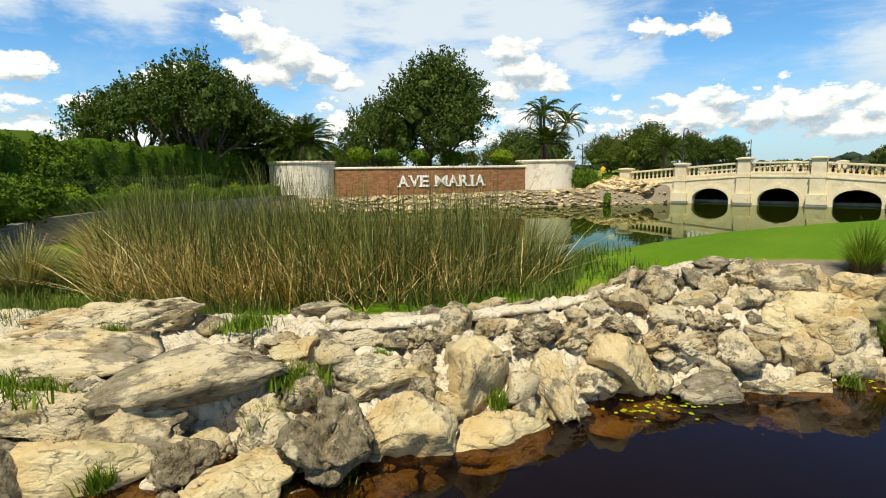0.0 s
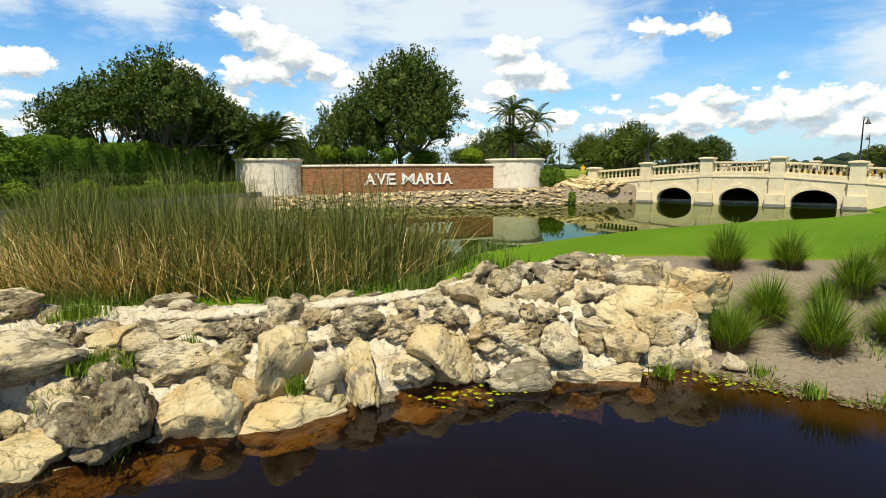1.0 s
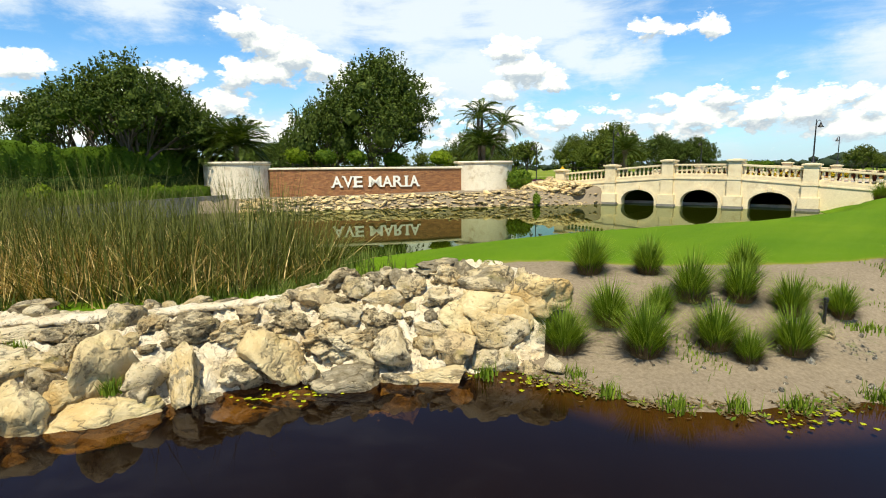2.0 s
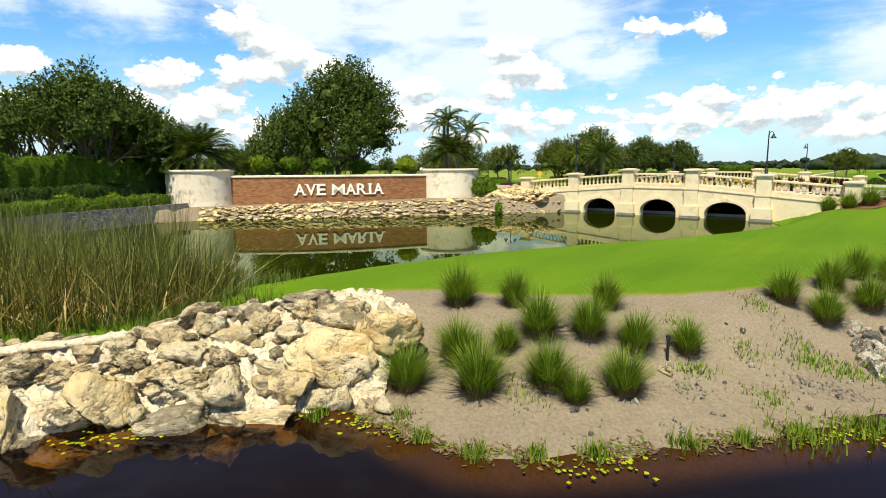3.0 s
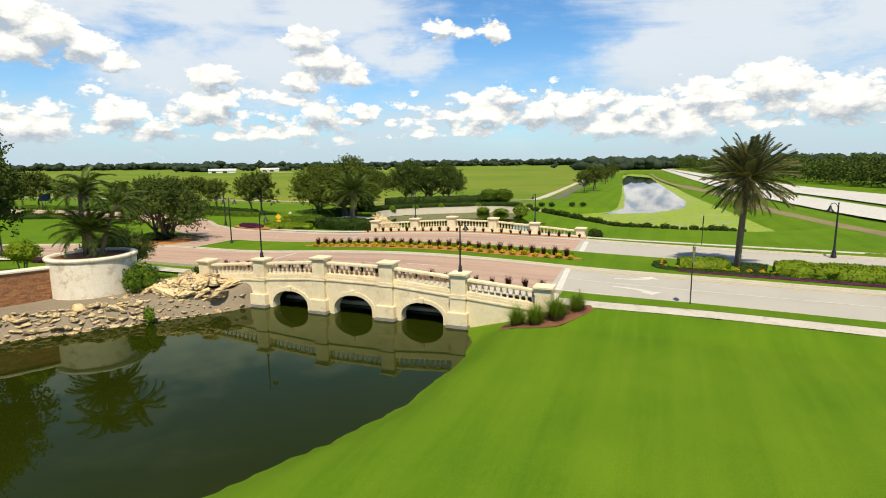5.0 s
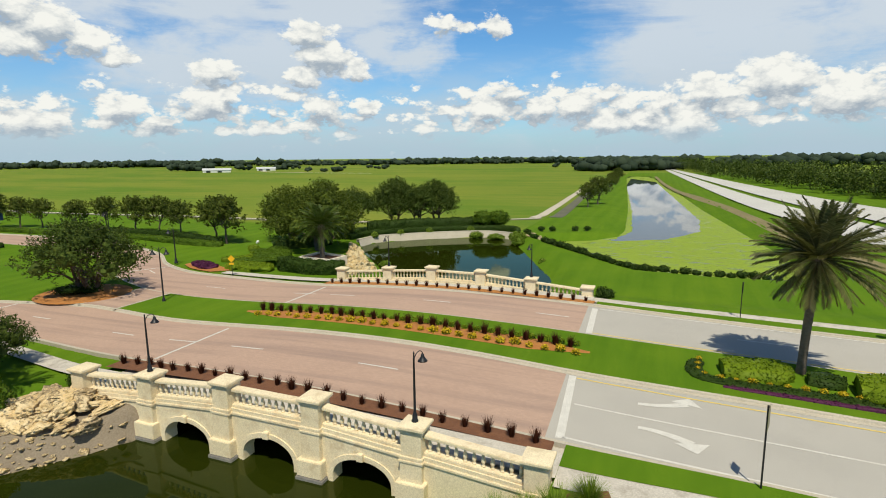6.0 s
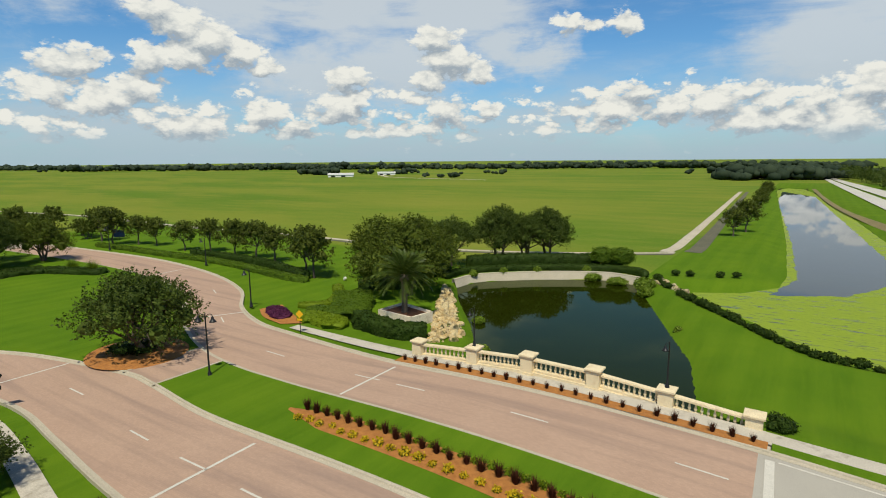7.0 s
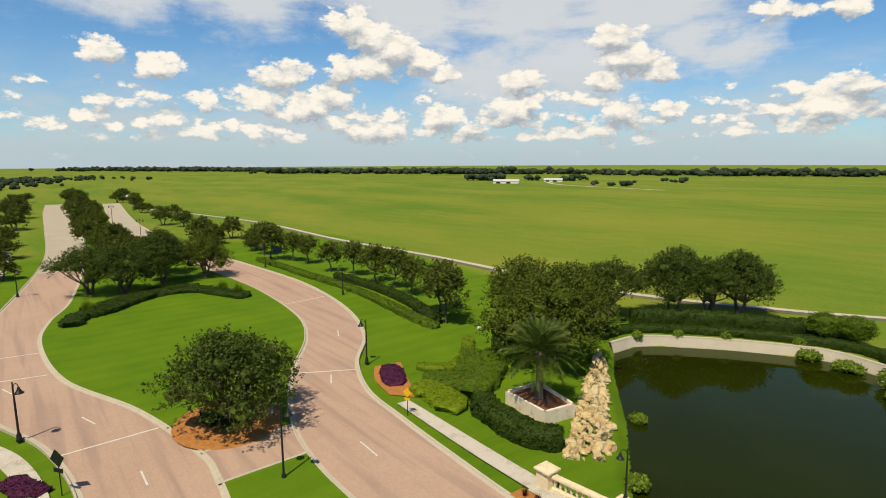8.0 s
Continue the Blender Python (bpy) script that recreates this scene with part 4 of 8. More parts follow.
# bridge deck under the carriageways, walks on both sides of it
def deck():
    v, f = [], []
    xs = np.linspace(-1.0, 26.4, 40)
    for x in xs:
        z = float(road_z(x)) - 0.07
        v += [(x, 0.2, z), (x, 29.0, z), (x, 29.0, z - 0.45), (x, 0.2, z - 0.45)]
    for i in range(len(xs) - 1):
        a = 4 * i
        for k in range(4):
            f.append((a + k, a + (k + 1) % 4, a + 4 + (k + 1) % 4, a + 4 + k))
    f += [(0, 1, 2, 3), tuple(4 * (len(xs) - 1) + k for k in (3, 2, 1, 0))]
    thing("bridge_deck", v, f, M_CONCRETE, "concrete deck carrying the road over the channel", "bridge deck", "structure")


deck()
ribbon("bridge_walk", [(-0.6, 0.2), (25.9, 0.2)], [(-0.6, 2.25), (25.9, 2.0)], M_CONCRETE, "pale concrete walk behind the balustrade", lift=0.17, category="pavement")
ribbon("bridge_walk", [(-2.0, 29.0), (24.2, 28.8)], [(-2.0, 27.9), (24.2, 27.4)], M_CONCRETE, "pale concrete walk behind the balustrade", lift=0.17, category="pavement")
ribbon("planting_strip", [(-2.4, 2.9), (25.4, 1.98)], [(-2.4, 4.4), (25.4, 2.95)], M_DARKMULCH, "mulched planting strip along the bridge kerb", lift=0.16, category="flower bed")
ribbon("planting_strip", [(-2.4, 27.85), (24.4, 27.45)], [(-2.4, 26.75), (24.4, 26.5)], M_MULCH, "mulched planting strip along the bridge kerb", lift=0.16, category="flower bed")
ribbon("pavement", [(25.9, 1.2), (40, 0.8), (80, -4.4), (150, -23.8)], [(25.9, -0.3), (40, -0.7), (80, -6.0), (150, -25.8)], M_CONCRETE, "pale concrete footpath beside the lawn", lift=0.13, category="pavement")
ribbon("pavement", [(-0.6, 1.3), (-4.5, 1.7), (-12, 2.9), (-20, 3.6), (-27, 2.4), (-34, -0.5), (-44, -4), (-58, -4.6), (-74, -1.4)],
       [(-0.6, 2.6), (-4.5, 3.0), (-12, 4.2), (-20, 4.9), (-27.6, 3.7), (-34.6, 0.7), (-44.4, -2.7), (-58, -3.3), (-74, -0.1)], M_CONCRETE, "pale concrete footpath beside the road", lift=0.06, category="pavement")
ribbon("pavement", [(24.2, 27.4), (40, 26.2), (80, 22.6), (150, 14.5)], [(24.2, 29.0), (40, 27.8), (80, 24.2), (150, 16.2)], M_CONCRETE, "pale concrete footpath beside the road", lift=0.06, category="pavement")
ribbon("pavement", [(-2.0, 28.2), (-10, 28.7), (-18.3, 29.2)], [(-2.0, 29.6), (-10, 30.1), (-18.3, 30.4)], M_CONCRETE, "pale concrete footpath ending at a drop kerb", lift=0.06, category="pavement")


ribbon("verge_lawn", [(24.6, 26.5), (40, 24.85), (80, 20.95), (150, 12.45)], [(24.6, 27.45), (40, 26.25), (80, 22.65), (150, 14.6)], M_GROUND, "strip of mown grass between kerb and footpath", lift=0.15, category="lawn")
ribbon("verge_lawn", [(25.9, 2.95), (40, 2.15), (80, -2.45), (150, -21.5)], [(25.9, 1.15), (40, 0.75), (80, -4.45), (150, -23.8)], M_GROUND, "strip of mown grass between kerb and footpath", lift=0.15, category="lawn")


def mark(name, a, b, wide, m, label, lift=0.012):
    a, b = Vector((*a, 0)), Vector((*b, 0))
    d = (b - a).normalized()
    s = Vector((-d.y, d.x, 0)) * wide / 2
    v, f, n = [], [], max(2, int((b - a).length / 0.8) + 2)
    for i in range(n):
        p = a.lerp(b, i / (n - 1))
        for q in (p - s, p + s):
            v.append((q.x, q.y, float(road_z(q.x)) + lift))
    for i in range(n - 1):
        f.append((2 * i, 2 * i + 2, 2 * i + 3, 2 * i + 1))
    ob = thing(name, v, f, m, label, "road marking", "structure")
    for p in ob.data.polygons:
        if p.normal.z < 0:
            p.flip()


mark("stop_line", (-0.9, 11.8), (-0.7, 5.0), 0.22, M_PAINT, "white line across the pavers")
mark("stop_line", (-1.6, 25.9), (-1.6, 19.6), 0.22, M_PAINT, "white line across the pavers")
mark("stop_line", (24.6, 25.6), (24.9, 19.0), 0.45, M_PAINT, "white band where pavers meet asphalt")
mark("stop_line", (25.0, 10.9), (25.5, 3.6), 0.40, M_PAINT, "white band where pavers meet asphalt")
mark("stop_line", (-26.6, 12.2), (-26.4, 5.6), 0.2, M_PAINT, "white line across the pavers")
mark("stop_line", (-27.6, 30.6), (-30.6, 25.2), 0.2, M_PAINT, "white line across the pavers")
mark("stop_line", (-45.6, 6.1), (-47.0, -0.9), 0.2, M_PAINT, "white line across the pavers")
mark("stop_line", (-54.0, 5.8), (-55.0, -1.5), 0.2, M_PAINT, "white line across the pavers")
mark("stop_line", (-58.0, 42.2), (-57.0, 35.4), 0.2, M_PAINT, "white line across the pavers")
for line, gaps in ((((-3.4, 23.1), (0.9, 22.95), (10.4, 22.8), (20.4, 22.4)), 2.6), (((-3.4, 8.6), (2.6, 8.3), (12.7, 7.9)), 2.7)):
    for x, y in line:
        mark("lane_dash", (x, y), (x + gaps, y - 0.06), 0.13, M_PAINT, "short white lane dash")
for a, b in (((-14.6, 23.4), (-12.0, 23.3)), ((-9.6, 8.9), (-7.2, 8.8)), ((-20.6, 9.9), (-18.4, 9.9)), ((-30.5, 8.4), (-32.6, 7.7)), ((-42, 3.3), (-44, 2.6)), ((-26, 26.9), (-28, 27.9)),
             ((-38.5, 34.3), (-40.6, 35.3)), ((34.5, 21.4), (38, 21.2)), ((46, 20.2), (50, 19.7)), ((60, 19.0), (64, 18.6))):
    mark("lane_dash", a, b, 0.13, M_PAINT, "short white lane dash")
mark("lane_line", (25.6, 7.3), (60, 4.6), 0.13, M_PAINT, "long white lane line")
mark("edge_line", (25.6, 3.75), (60, 1.2), 0.15, M_PAINT, "white edge line on asphalt")
mark("edge_line", (25.0, 25.6), (60, 22.4), 0.15, M_PAINT, "white edge line on asphalt")
mark("edge_line", (25.0, 19.15), (60, 15.9), 0.13, M_YPAINT, "yellow edge line beside the median")
mark("edge_line", (25.2, 10.65), (60, 7.9), 0.13, M_YPAINT, "yellow edge line beside the median")


def turn_arrow(x, y, turn):
    """A painted turn arrow: a curved shaft that ends in a broad head."""
    v, f = [], []
    n = 9
    for i in range(n):
        a = i / (n - 1)
        cx, cy = x + 2.3 * a, y + turn * 0.75 * a * a
        w = 0.13 + 0.12 * a
        dx, dy = 2.3, turn * 1.5 * a
        l = math.hypot(dx, dy)
        v += [(cx - dy / l * w, cy + dx / l * w), (cx + dy / l * w, cy - dx / l * w)]
    for i in range(n - 1):
        f.append((2 * i + 1, 2 * i + 3, 2 * i + 2, 2 * i))
    tx, ty = x + 2.3, y + turn * 0.75
    k = len(v)
    v += [(tx - 0.75, ty + turn * 0.15), (tx + 0.7, ty - turn * 0.2), (tx + 0.15, ty + turn * 0.8)]
    f.append((k, k + 1, k + 2))
    ob = thing("turn_arrow", [(a, b, float(road_z(a)) + 0.013) for a, b in v], f, M_PAINT, "white painted turn arrow on asphalt", "road marking", "structure")
    for p in ob.data.polygons:
        if p.normal.z < 0:
            p.flip()


turn_arrow(28.6, 8.6, 1)
turn_arrow(28.7, 6.0, -1)

# highway and far tracks
M_DRYBANK = surface("dry_bank", (0.13, 0.115, 0.045), (0.26, 0.205, 0.095), 0.15, 3.0, 0.95, 0.3, 0.03)
ribbon("highway_near_lanes", [(140, -40), (90, 10), (72, 36), (61, 62), (54, 102), (47, 174), (34.5, 412), (30, 520)], [(150, -35), (100, 14), (83, 40), (72, 66), (64.5, 106), (55, 176), (39, 412), (33, 520)],
       M_HIGHWAY, "broad sun-bleached highway lanes", lift=0.1, cross=3, zfun=lambda x, y: 1.15)
ribbon("highway_far_lanes", [(154, -33), (104, 16), (87, 42), (76, 68), (68, 108), (58, 178), (40.5, 412), (34.5, 520)], [(168, -28), (118, 22), (101, 48), (92, 76), (84, 116), (70, 186), (46.5, 414), (38, 520)],
       M_HIGHWAY, "broad sun-bleached highway lanes", lift=0.1, cross=3, zfun=lambda x, y: 1.15)
ribbon("bare_strip", [(60, 40), (54.5, 62), (50.5, 85), (46.5, 130), (34, 228), (26, 350)], [(57, 40), (51.5, 62), (47.5, 85), (43.5, 130), (31.8, 228), (24.5, 350)], M_DRYBANK,
       "dry brown strip of bank beside the canal", lift=0.03, category="bare ground", cross=3, zfun=lambda x, y: max(0.35, float(ground_z(x, y))))
M_TRACK = surface("pale_track", (0.36, 0.31, 0.22), (0.58, 0.52, 0.42), 0.2, 3.0, 0.95, 0.3, 0.03)
M_DITCH = surface("ditch_shade", (0.07, 0.075, 0.045), (0.15, 0.14, 0.09), 0.3, 3.0, 0.95, 0.3, 0.03)
flat_z = lambda x, y: max(0.98, float(ground_z(x, y)) + 0.03)
TRACK = [(5.4, 97), (-10, 88), (-35, 78.5), (-74, 78), (-116, 74.5), (-174, 74), (-230, 64), (-272, 55), (-330, 60), (-420, 70)]
ribbon("field_track", TRACK, [(x, y + 1.5) for x, y in TRACK], M_TRACK, "pale sandy track along the pasture", lift=0.02, category="track", cross=1, zfun=flat_z)
ribbon("field_ditch", [(x, y - 0.3) for x, y in TRACK], [(x, y - 1.5) for x, y in TRACK], M_DITCH, "narrow dark ditch beside the track", lift=0.01, category="ditch", cross=1, zfun=flat_z)
ribbon("field_ditch", [(6.5, 100), (6, 125), (-2.5, 302)], [(9.5, 100), (8.6, 125), (-1.0, 302)], M_DITCH, "narrow dark ditch beside the track", lift=0.01, category="ditch", cross=1, zfun=flat_z)
ribbon("field_track", [(5.0, 98), (4.6, 125), (-3.9, 302)], [(2.6, 98), (2.6, 125), (-5.5, 302)], M_TRACK, "pale sandy track along the pasture", lift=0.02, category="track", cross=1, zfun=flat_z)
ribbon("field_track", [(-200, 395), (-330, 430), (-420, 520)], [(-200, 391), (-330, 425), (-424, 516)], M_TRACK, "pale sandy track across the pasture", lift=0.02, category="track", cross=1, zfun=flat_z)

# ------------------------------------------------------------------ bridge
PIERS_S = [(0.0, 3.1), (5.05, 3.49), (10.05, 3.85), (15.15, 3.81), (20.1, 3.41), (25.3, 2.96)]
PIERS_N = [(-1.55, 2.95), (3.9, 3.40), (8.65, 3.74), (13.7, 3.70), (18.5, 3.32), (23.55, 2.90)]


def baluster_mesh():
    v, f = lathe([(0.085, 0.0), (0.085, 0.05), (0.055, 0.07), (0.06, 0.11), (0.098, 0.20), (0.10, 0.26), (0.07, 0.38), (0.048, 0.47), (0.06, 0.50), (0.05, 0.53), (0.08, 0.56), (0.08, 0.62)], 10)
    return mesh_of("baluster", v, f, (M_STONE,), True)


def build_bridge():
    root = tagged(new("stone_bridge"), "cream cast-stone bridge with three arches and balustrades", "bridge")
    root.location = (0, 0, 0)
    bal = baluster_mesh()
    for y0, out, piers in ((0.0, -1, PIERS_S), (29.15, 1, PIERS_N)):
        for i, (x, top) in enumerate(piers):
            bm = bmesh.new()
            box(bm, (x - 0.47, y0 - 0.47, top - 1.35), (x + 0.47, y0 + 0.47, top - 0.16), 0.015)
            pier = part("pier", bm, M_STONE, root)
            bm = bmesh.new()
            box(bm, (x - 0.54, y0 - 0.54, top - 0.24), (x + 0.54, y0 + 0.54, top - 0.17), 0.02)
            box(bm, (x - 0.60, y0 - 0.60, top - 0.17), (x + 0.60, y0 + 0.60, top - 0.04), 0.02)
            bmesh.ops.create_cone(bm, cap_ends=True, segments=4, radius1=0.80, radius2=0.3, depth=0.06, matrix=Matrix.Translation((x, y0, top - 0.012)) @ Matrix.Rotation(math.pi / 4, 4, "Z"))
            part("cap", bm, M_STONE, pier)
            bm = bmesh.new()
            box(bm, (x - 0.56, y0 - 0.58, top - 1.62), (x + 0.56, y0 + 0.58, top - 1.50), 0.02)
            box(bm, (x - 0.53, y0 - 0.54, top - 1.50), (x + 0.53, y0 + 0.54, top - 1.35), 0.02)
            part("string_course", bm, M_STONE, pier)
            bm = bmesh.new()
            box(bm, (x - 0.50, y0 - 0.54, 0.85), (x + 0.50, y0 + 0.54, top - 1.62), 0.015)
            part("lower_shaft", bm, M_STONE, pier)
            if 0 < i < 5:
                bm = bmesh.new()
                box(bm, (x - 0.66, y0 - 0.74, 0.16), (x + 0.66, y0 + 0.60, 0.95), 0.03)
                part("plinth", bm, M_STONE, pier)
                bm = bmesh.new()
                box(bm, (x - 0.72, y0 - 0.80, -0.9), (x + 0.72, y0 + 0.60, 0.155), 0.03)
                part("footing", bm, M_WALLGREY, pier, "dark wet concrete footing")
        for i in range(5):
            (xa, ta), (xb, tb) = piers[i], piers[i + 1]
            slope = (tb - ta) / (xb - xa)
            a, b = xa + 0.47, xb - 0.47

            def at(x):
                return ta + (x - xa) * slope

            def beam(name, z0, z1, half):
                v = [(x, y0 + s * half, at(x) + z) for x in (a, b) for s in (-1, 1) for z in (z0, z1)]
                f = [(0, 1, 3, 2), (4, 6, 7, 5), (0, 4, 5, 1), (2, 3, 7, 6), (1, 5, 7, 3), (0, 2, 6, 4)]
                bm = bmesh.new()
                vs = [bm.verts.new(p) for p in v]
                for q in f:
                    bm.faces.new([vs[k] for k in q])
                bmesh.ops.recalc_face_normals(bm, faces=bm.faces[:])
                bmesh.ops.bevel(bm, geom=bm.edges[:], offset=0.025, segments=2, affect="EDGES")
                part(name, bm, M_STONE, root)

            beam("hand_rail", -0.52, -0.36, 0.24)
            beam("base_rail", -1.30, -1.14, 0.22)
            beam("string_course", -1.62, -1.48, 0.36)
            n = 11
            for k in range(n):
                x = a + (b - a) * (k + 0.5) / n
                o = part("baluster", bal, None, root)
                o.matrix_basis = pose(x, y0, at(x) - 1.14)
            # spandrel wall with its arch
            arched = y0 == 0.0 and 0 < i < 4
            mid, half = (xa + xb) / 2, 1.46
            rise = 1.38 if i == 2 else 1.30

            def under(x):
                u = abs(x - mid) / half
                return 0.30 + (rise - 0.30) * math.sqrt(max(0.0, 1 - u * u)) ** 0.9 if u < 1 else -0.9

            xs = sorted(set([xa + 0.3, xb - 0.3] + ([mid - half - 1e-3, mid + half + 1e-3] + list(mid + half * np.sin(np.linspace(-math.pi / 2, math.pi / 2, 25))) if arched else [])))
            front, back = y0 + out * 0.30, y0 - out * 0.40
            v, f = [], []
            for x in xs:
                zb = under(x) if arched else -0.9
                v += [(x, front, zb), (x, front, at(x) - 1.30), (x, back, at(x) - 1.30), (x, back, zb)]
            for k in range(len(xs) - 1):
                for q in range(4):
                    f.append((4 * k + q, 4 * k + (q + 1) % 4, 4 * k + 4 + (q + 1) % 4, 4 * k + 4 + q))
            bm = bmesh.new()
            vs = [bm.verts.new(p) for p in v]
            for q in f:
                bm.faces.new([vs[t] for t in q])
            bmesh.ops.recalc_face_normals(bm, faces=bm.faces[:])
            wall = part("spandrel_wall", bm, M_STONE, root)
            if arched:
                # raised arch ring, jambs down to the water, keystone
                v, f = [], []
                ring = [(mid - half - 0.0, -0.3), (mid - half, 0.30)] + [(mid + half * math.sin(t), 0.30 + (rise - 0.30) * math.cos(t) ** 0.9) for t in np.linspace(-math.pi / 2 + 0.02, math.pi / 2 - 0.02, 21)] + [(mid + half, 0.30), (mid + half, -0.3)]
                for k, (x, z) in enumerate(ring):
                    if z <= 0.301:
                        nx, nz = (-1 if x < mid else 1), 0.0
                    else:
                        nx, nz = (x - mid) / half**2, (z - 0.30) / (rise - 0.30) ** 2
                    l = math.hypot(nx, nz)
                    for o in (0.0, 0.24):
                        for yy in (front + out * 0.06, front - out * 0.25):
                            v.append((x + nx / l * o, yy, z + nz / l * o))
                for k in range(len(ring) - 1):
                    for p, q in ((0, 2), (2, 3), (3, 1), (1, 0)):
                        f.append((4 * k + p, 4 * k + q, 4 * k + 4 + q, 4 * k + 4 + p))
                part("arch_ring", mesh_of("arch_ring", v, f, (M_STONE,)), None, root)
                bm = bmesh.new()
                box(bm, (mid - 0.16, front + out * 0.13 - 0.06, rise + 0.0), (mid + 0.16, front + out * 0.13 + 0.2, rise + 0.34), 0.02)
                part("keystone", bm, M_STONE, root)
    for y in (2.2,):
        bm = bmesh.new()
        box(bm, (5.2, y, 0.0), (20.0, y + 0.4, 0.22), 0.02)
        part("cross_beam", bm, M_CONCRETE, root, "concrete beam seen inside the arches")
    # wing returns at the ends
    return root


build_bridge()

# ------------------------------------------------------------------ entrance sign: curved brick wall between two round planters
E1, E2 = Vector((-17.2, -21.6)), Vector((-6.3, -6.7))


def wall_point(u):
    d = E2 - E1
    n = Vector((d.y, -d.x)).normalized()
    return E1 + d * u + n * 1.3 * 4 * u * (1 - u), n


def build_sign():
    root = tagged(new("entrance_sign"), "curved brick entrance wall with large white letters", "sign")
    v, f, uvs = [], [], []
    n, thick = 40, 0.5
    run, prev = 0.0, None
    cols = []
    for i in range(n + 1):
        p, nn = wall_point(i / n)
        if prev is not None:
            run += (p - prev).length
        prev = p
        cols.append((p, nn, run))
        for off, z in ((0.0, -0.2), (0.0, 3.28), (-thick, 3.28), (-thick, -0.2)):
            v.append((p.x + nn.x * off, p.y + nn.y * off, z))
    for i in range(n):
        for k in range(4):
            f.append((4 * i + k, 4 * i + 4 + k, 4 * i + 4 + (k + 1) % 4, 4 * i + (k + 1) % 4))
    me = mesh_of("brick_face", v, f, (M_BRICK,))
    uv = me.uv_layers.new(name="UVMap")
    for p in me.polygons:
        for li in p.loop_indices:
            vi = me.loops[li].vertex_index
            uv.data[li].uv = (cols[vi // 4][2], v[vi][2])
    part("brick_face", me, None, root, "rough brown brick facing")
    v, f = [], []
    prof = ((0.06, 3.28), (0.10, 3.32), (0.10, 3.42), (0.05, 3.47), (-thick - 0.05, 3.47), (-thick - 0.10, 3.42), (-thick - 0.10, 3.28))
    for p, nn, _ in cols:
        for off, z in prof:
            v.append((p.x + nn.x * off, p.y + nn.y * off, z))
    k = len(prof)
    for i in range(n):
        for q in range(k - 1):
            f.append((k * i + q, k * i + k + q, k * i + k + q + 1, k * i + q + 1))
    part("coping", mesh_of("coping", v, f, (M_DRUM,)), None, root, "pale stone coping")
    # letters follow the curve one by one
    adv = {"A": 0.98, "V": 0.95, "E": 0.86, "M": 1.22, "R": 0.98, "I": 0.55, " ": 0.46}
    text = "AVE MARIA"
    total = sum(adv[c] for c in text)
    length = cols[-1][2]
    pos = LETTER_MID * length - total / 2
    for c in text:
        mid = pos + adv[c] / 2
        pos += adv[c]
        if c == " ":
            continue
        u = mid / length
        p, nn = wall_point(u)
        d = wall_point(u + 0.01)[0] - wall_point(u - 0.01)[0]
        cu = bpy.data.curves.new("letter", "FONT")
        cu.body, cu.size, cu.extrude, cu.offset, cu.align_x = c, 1.36, 0.045, 0.004 if c == "M" else 0.028, "CENTER"
        tmp = bpy.data.objects.new("letter_tmp", cu)
        scene.collection.objects.link(tmp)
        me = bpy.data.meshes.new_from_object(tmp)
        bpy.data.objects.remove(tmp)
        xs = [q.co.x for q in me.vertices]
        want = adv[c] - (0.10 if c != "I" else 0.32)
        k = want / (max(xs) - min(xs))
        mx = (max(xs) + min(xs)) / 2
        for q in me.vertices:
            q.co.x = (q.co.x - mx) * k
        # slab serifs at the stroke ends
        ys, half = [q.co.y for q in me.vertices], want / 2
        feet = {"A": ((-half + 0.05, 0), (half - 0.05, 0)), "V": ((-half + 0.05, 1), (half - 0.05, 1)), "M": ((-half + 0.06, 0), (half - 0.06, 0)), "R": ((-half + 0.06, 0), (half - 0.04, 0)),
                "I": ((0, 0), (0, 1)), "E": ((-half + 0.04, 0), (-half + 0.04, 1))}[c]
        bm = bmesh.new()
        bm.from_mesh(me)
        for fx, top in feet:
            y0 = max(ys) - 0.05 if top else min(ys) + 0.05
            box(bm, (fx - (0.20 if c == "I" else 0.15), y0 - 0.05, -0.043), (fx + (0.20 if c == "I" else 0.15), y0 + 0.05, 0.043))
        bm.to_mesh(me)
        bm.free()
        me.materials.clear()
        me.materials.append(M_LETTER)
        o = part("letter", me, None, root, "raised white letter " + c)
        o.matrix_basis = Matrix.LocRotScale((p.x + nn.x * 0.06, p.y + nn.y * 0.06, LETTER_Z), Euler((math.pi / 2, 0, math.atan2(d.y, d.x))), None)


LETTER_MID, LETTER_Z = 0.53, 1.74
build_sign()


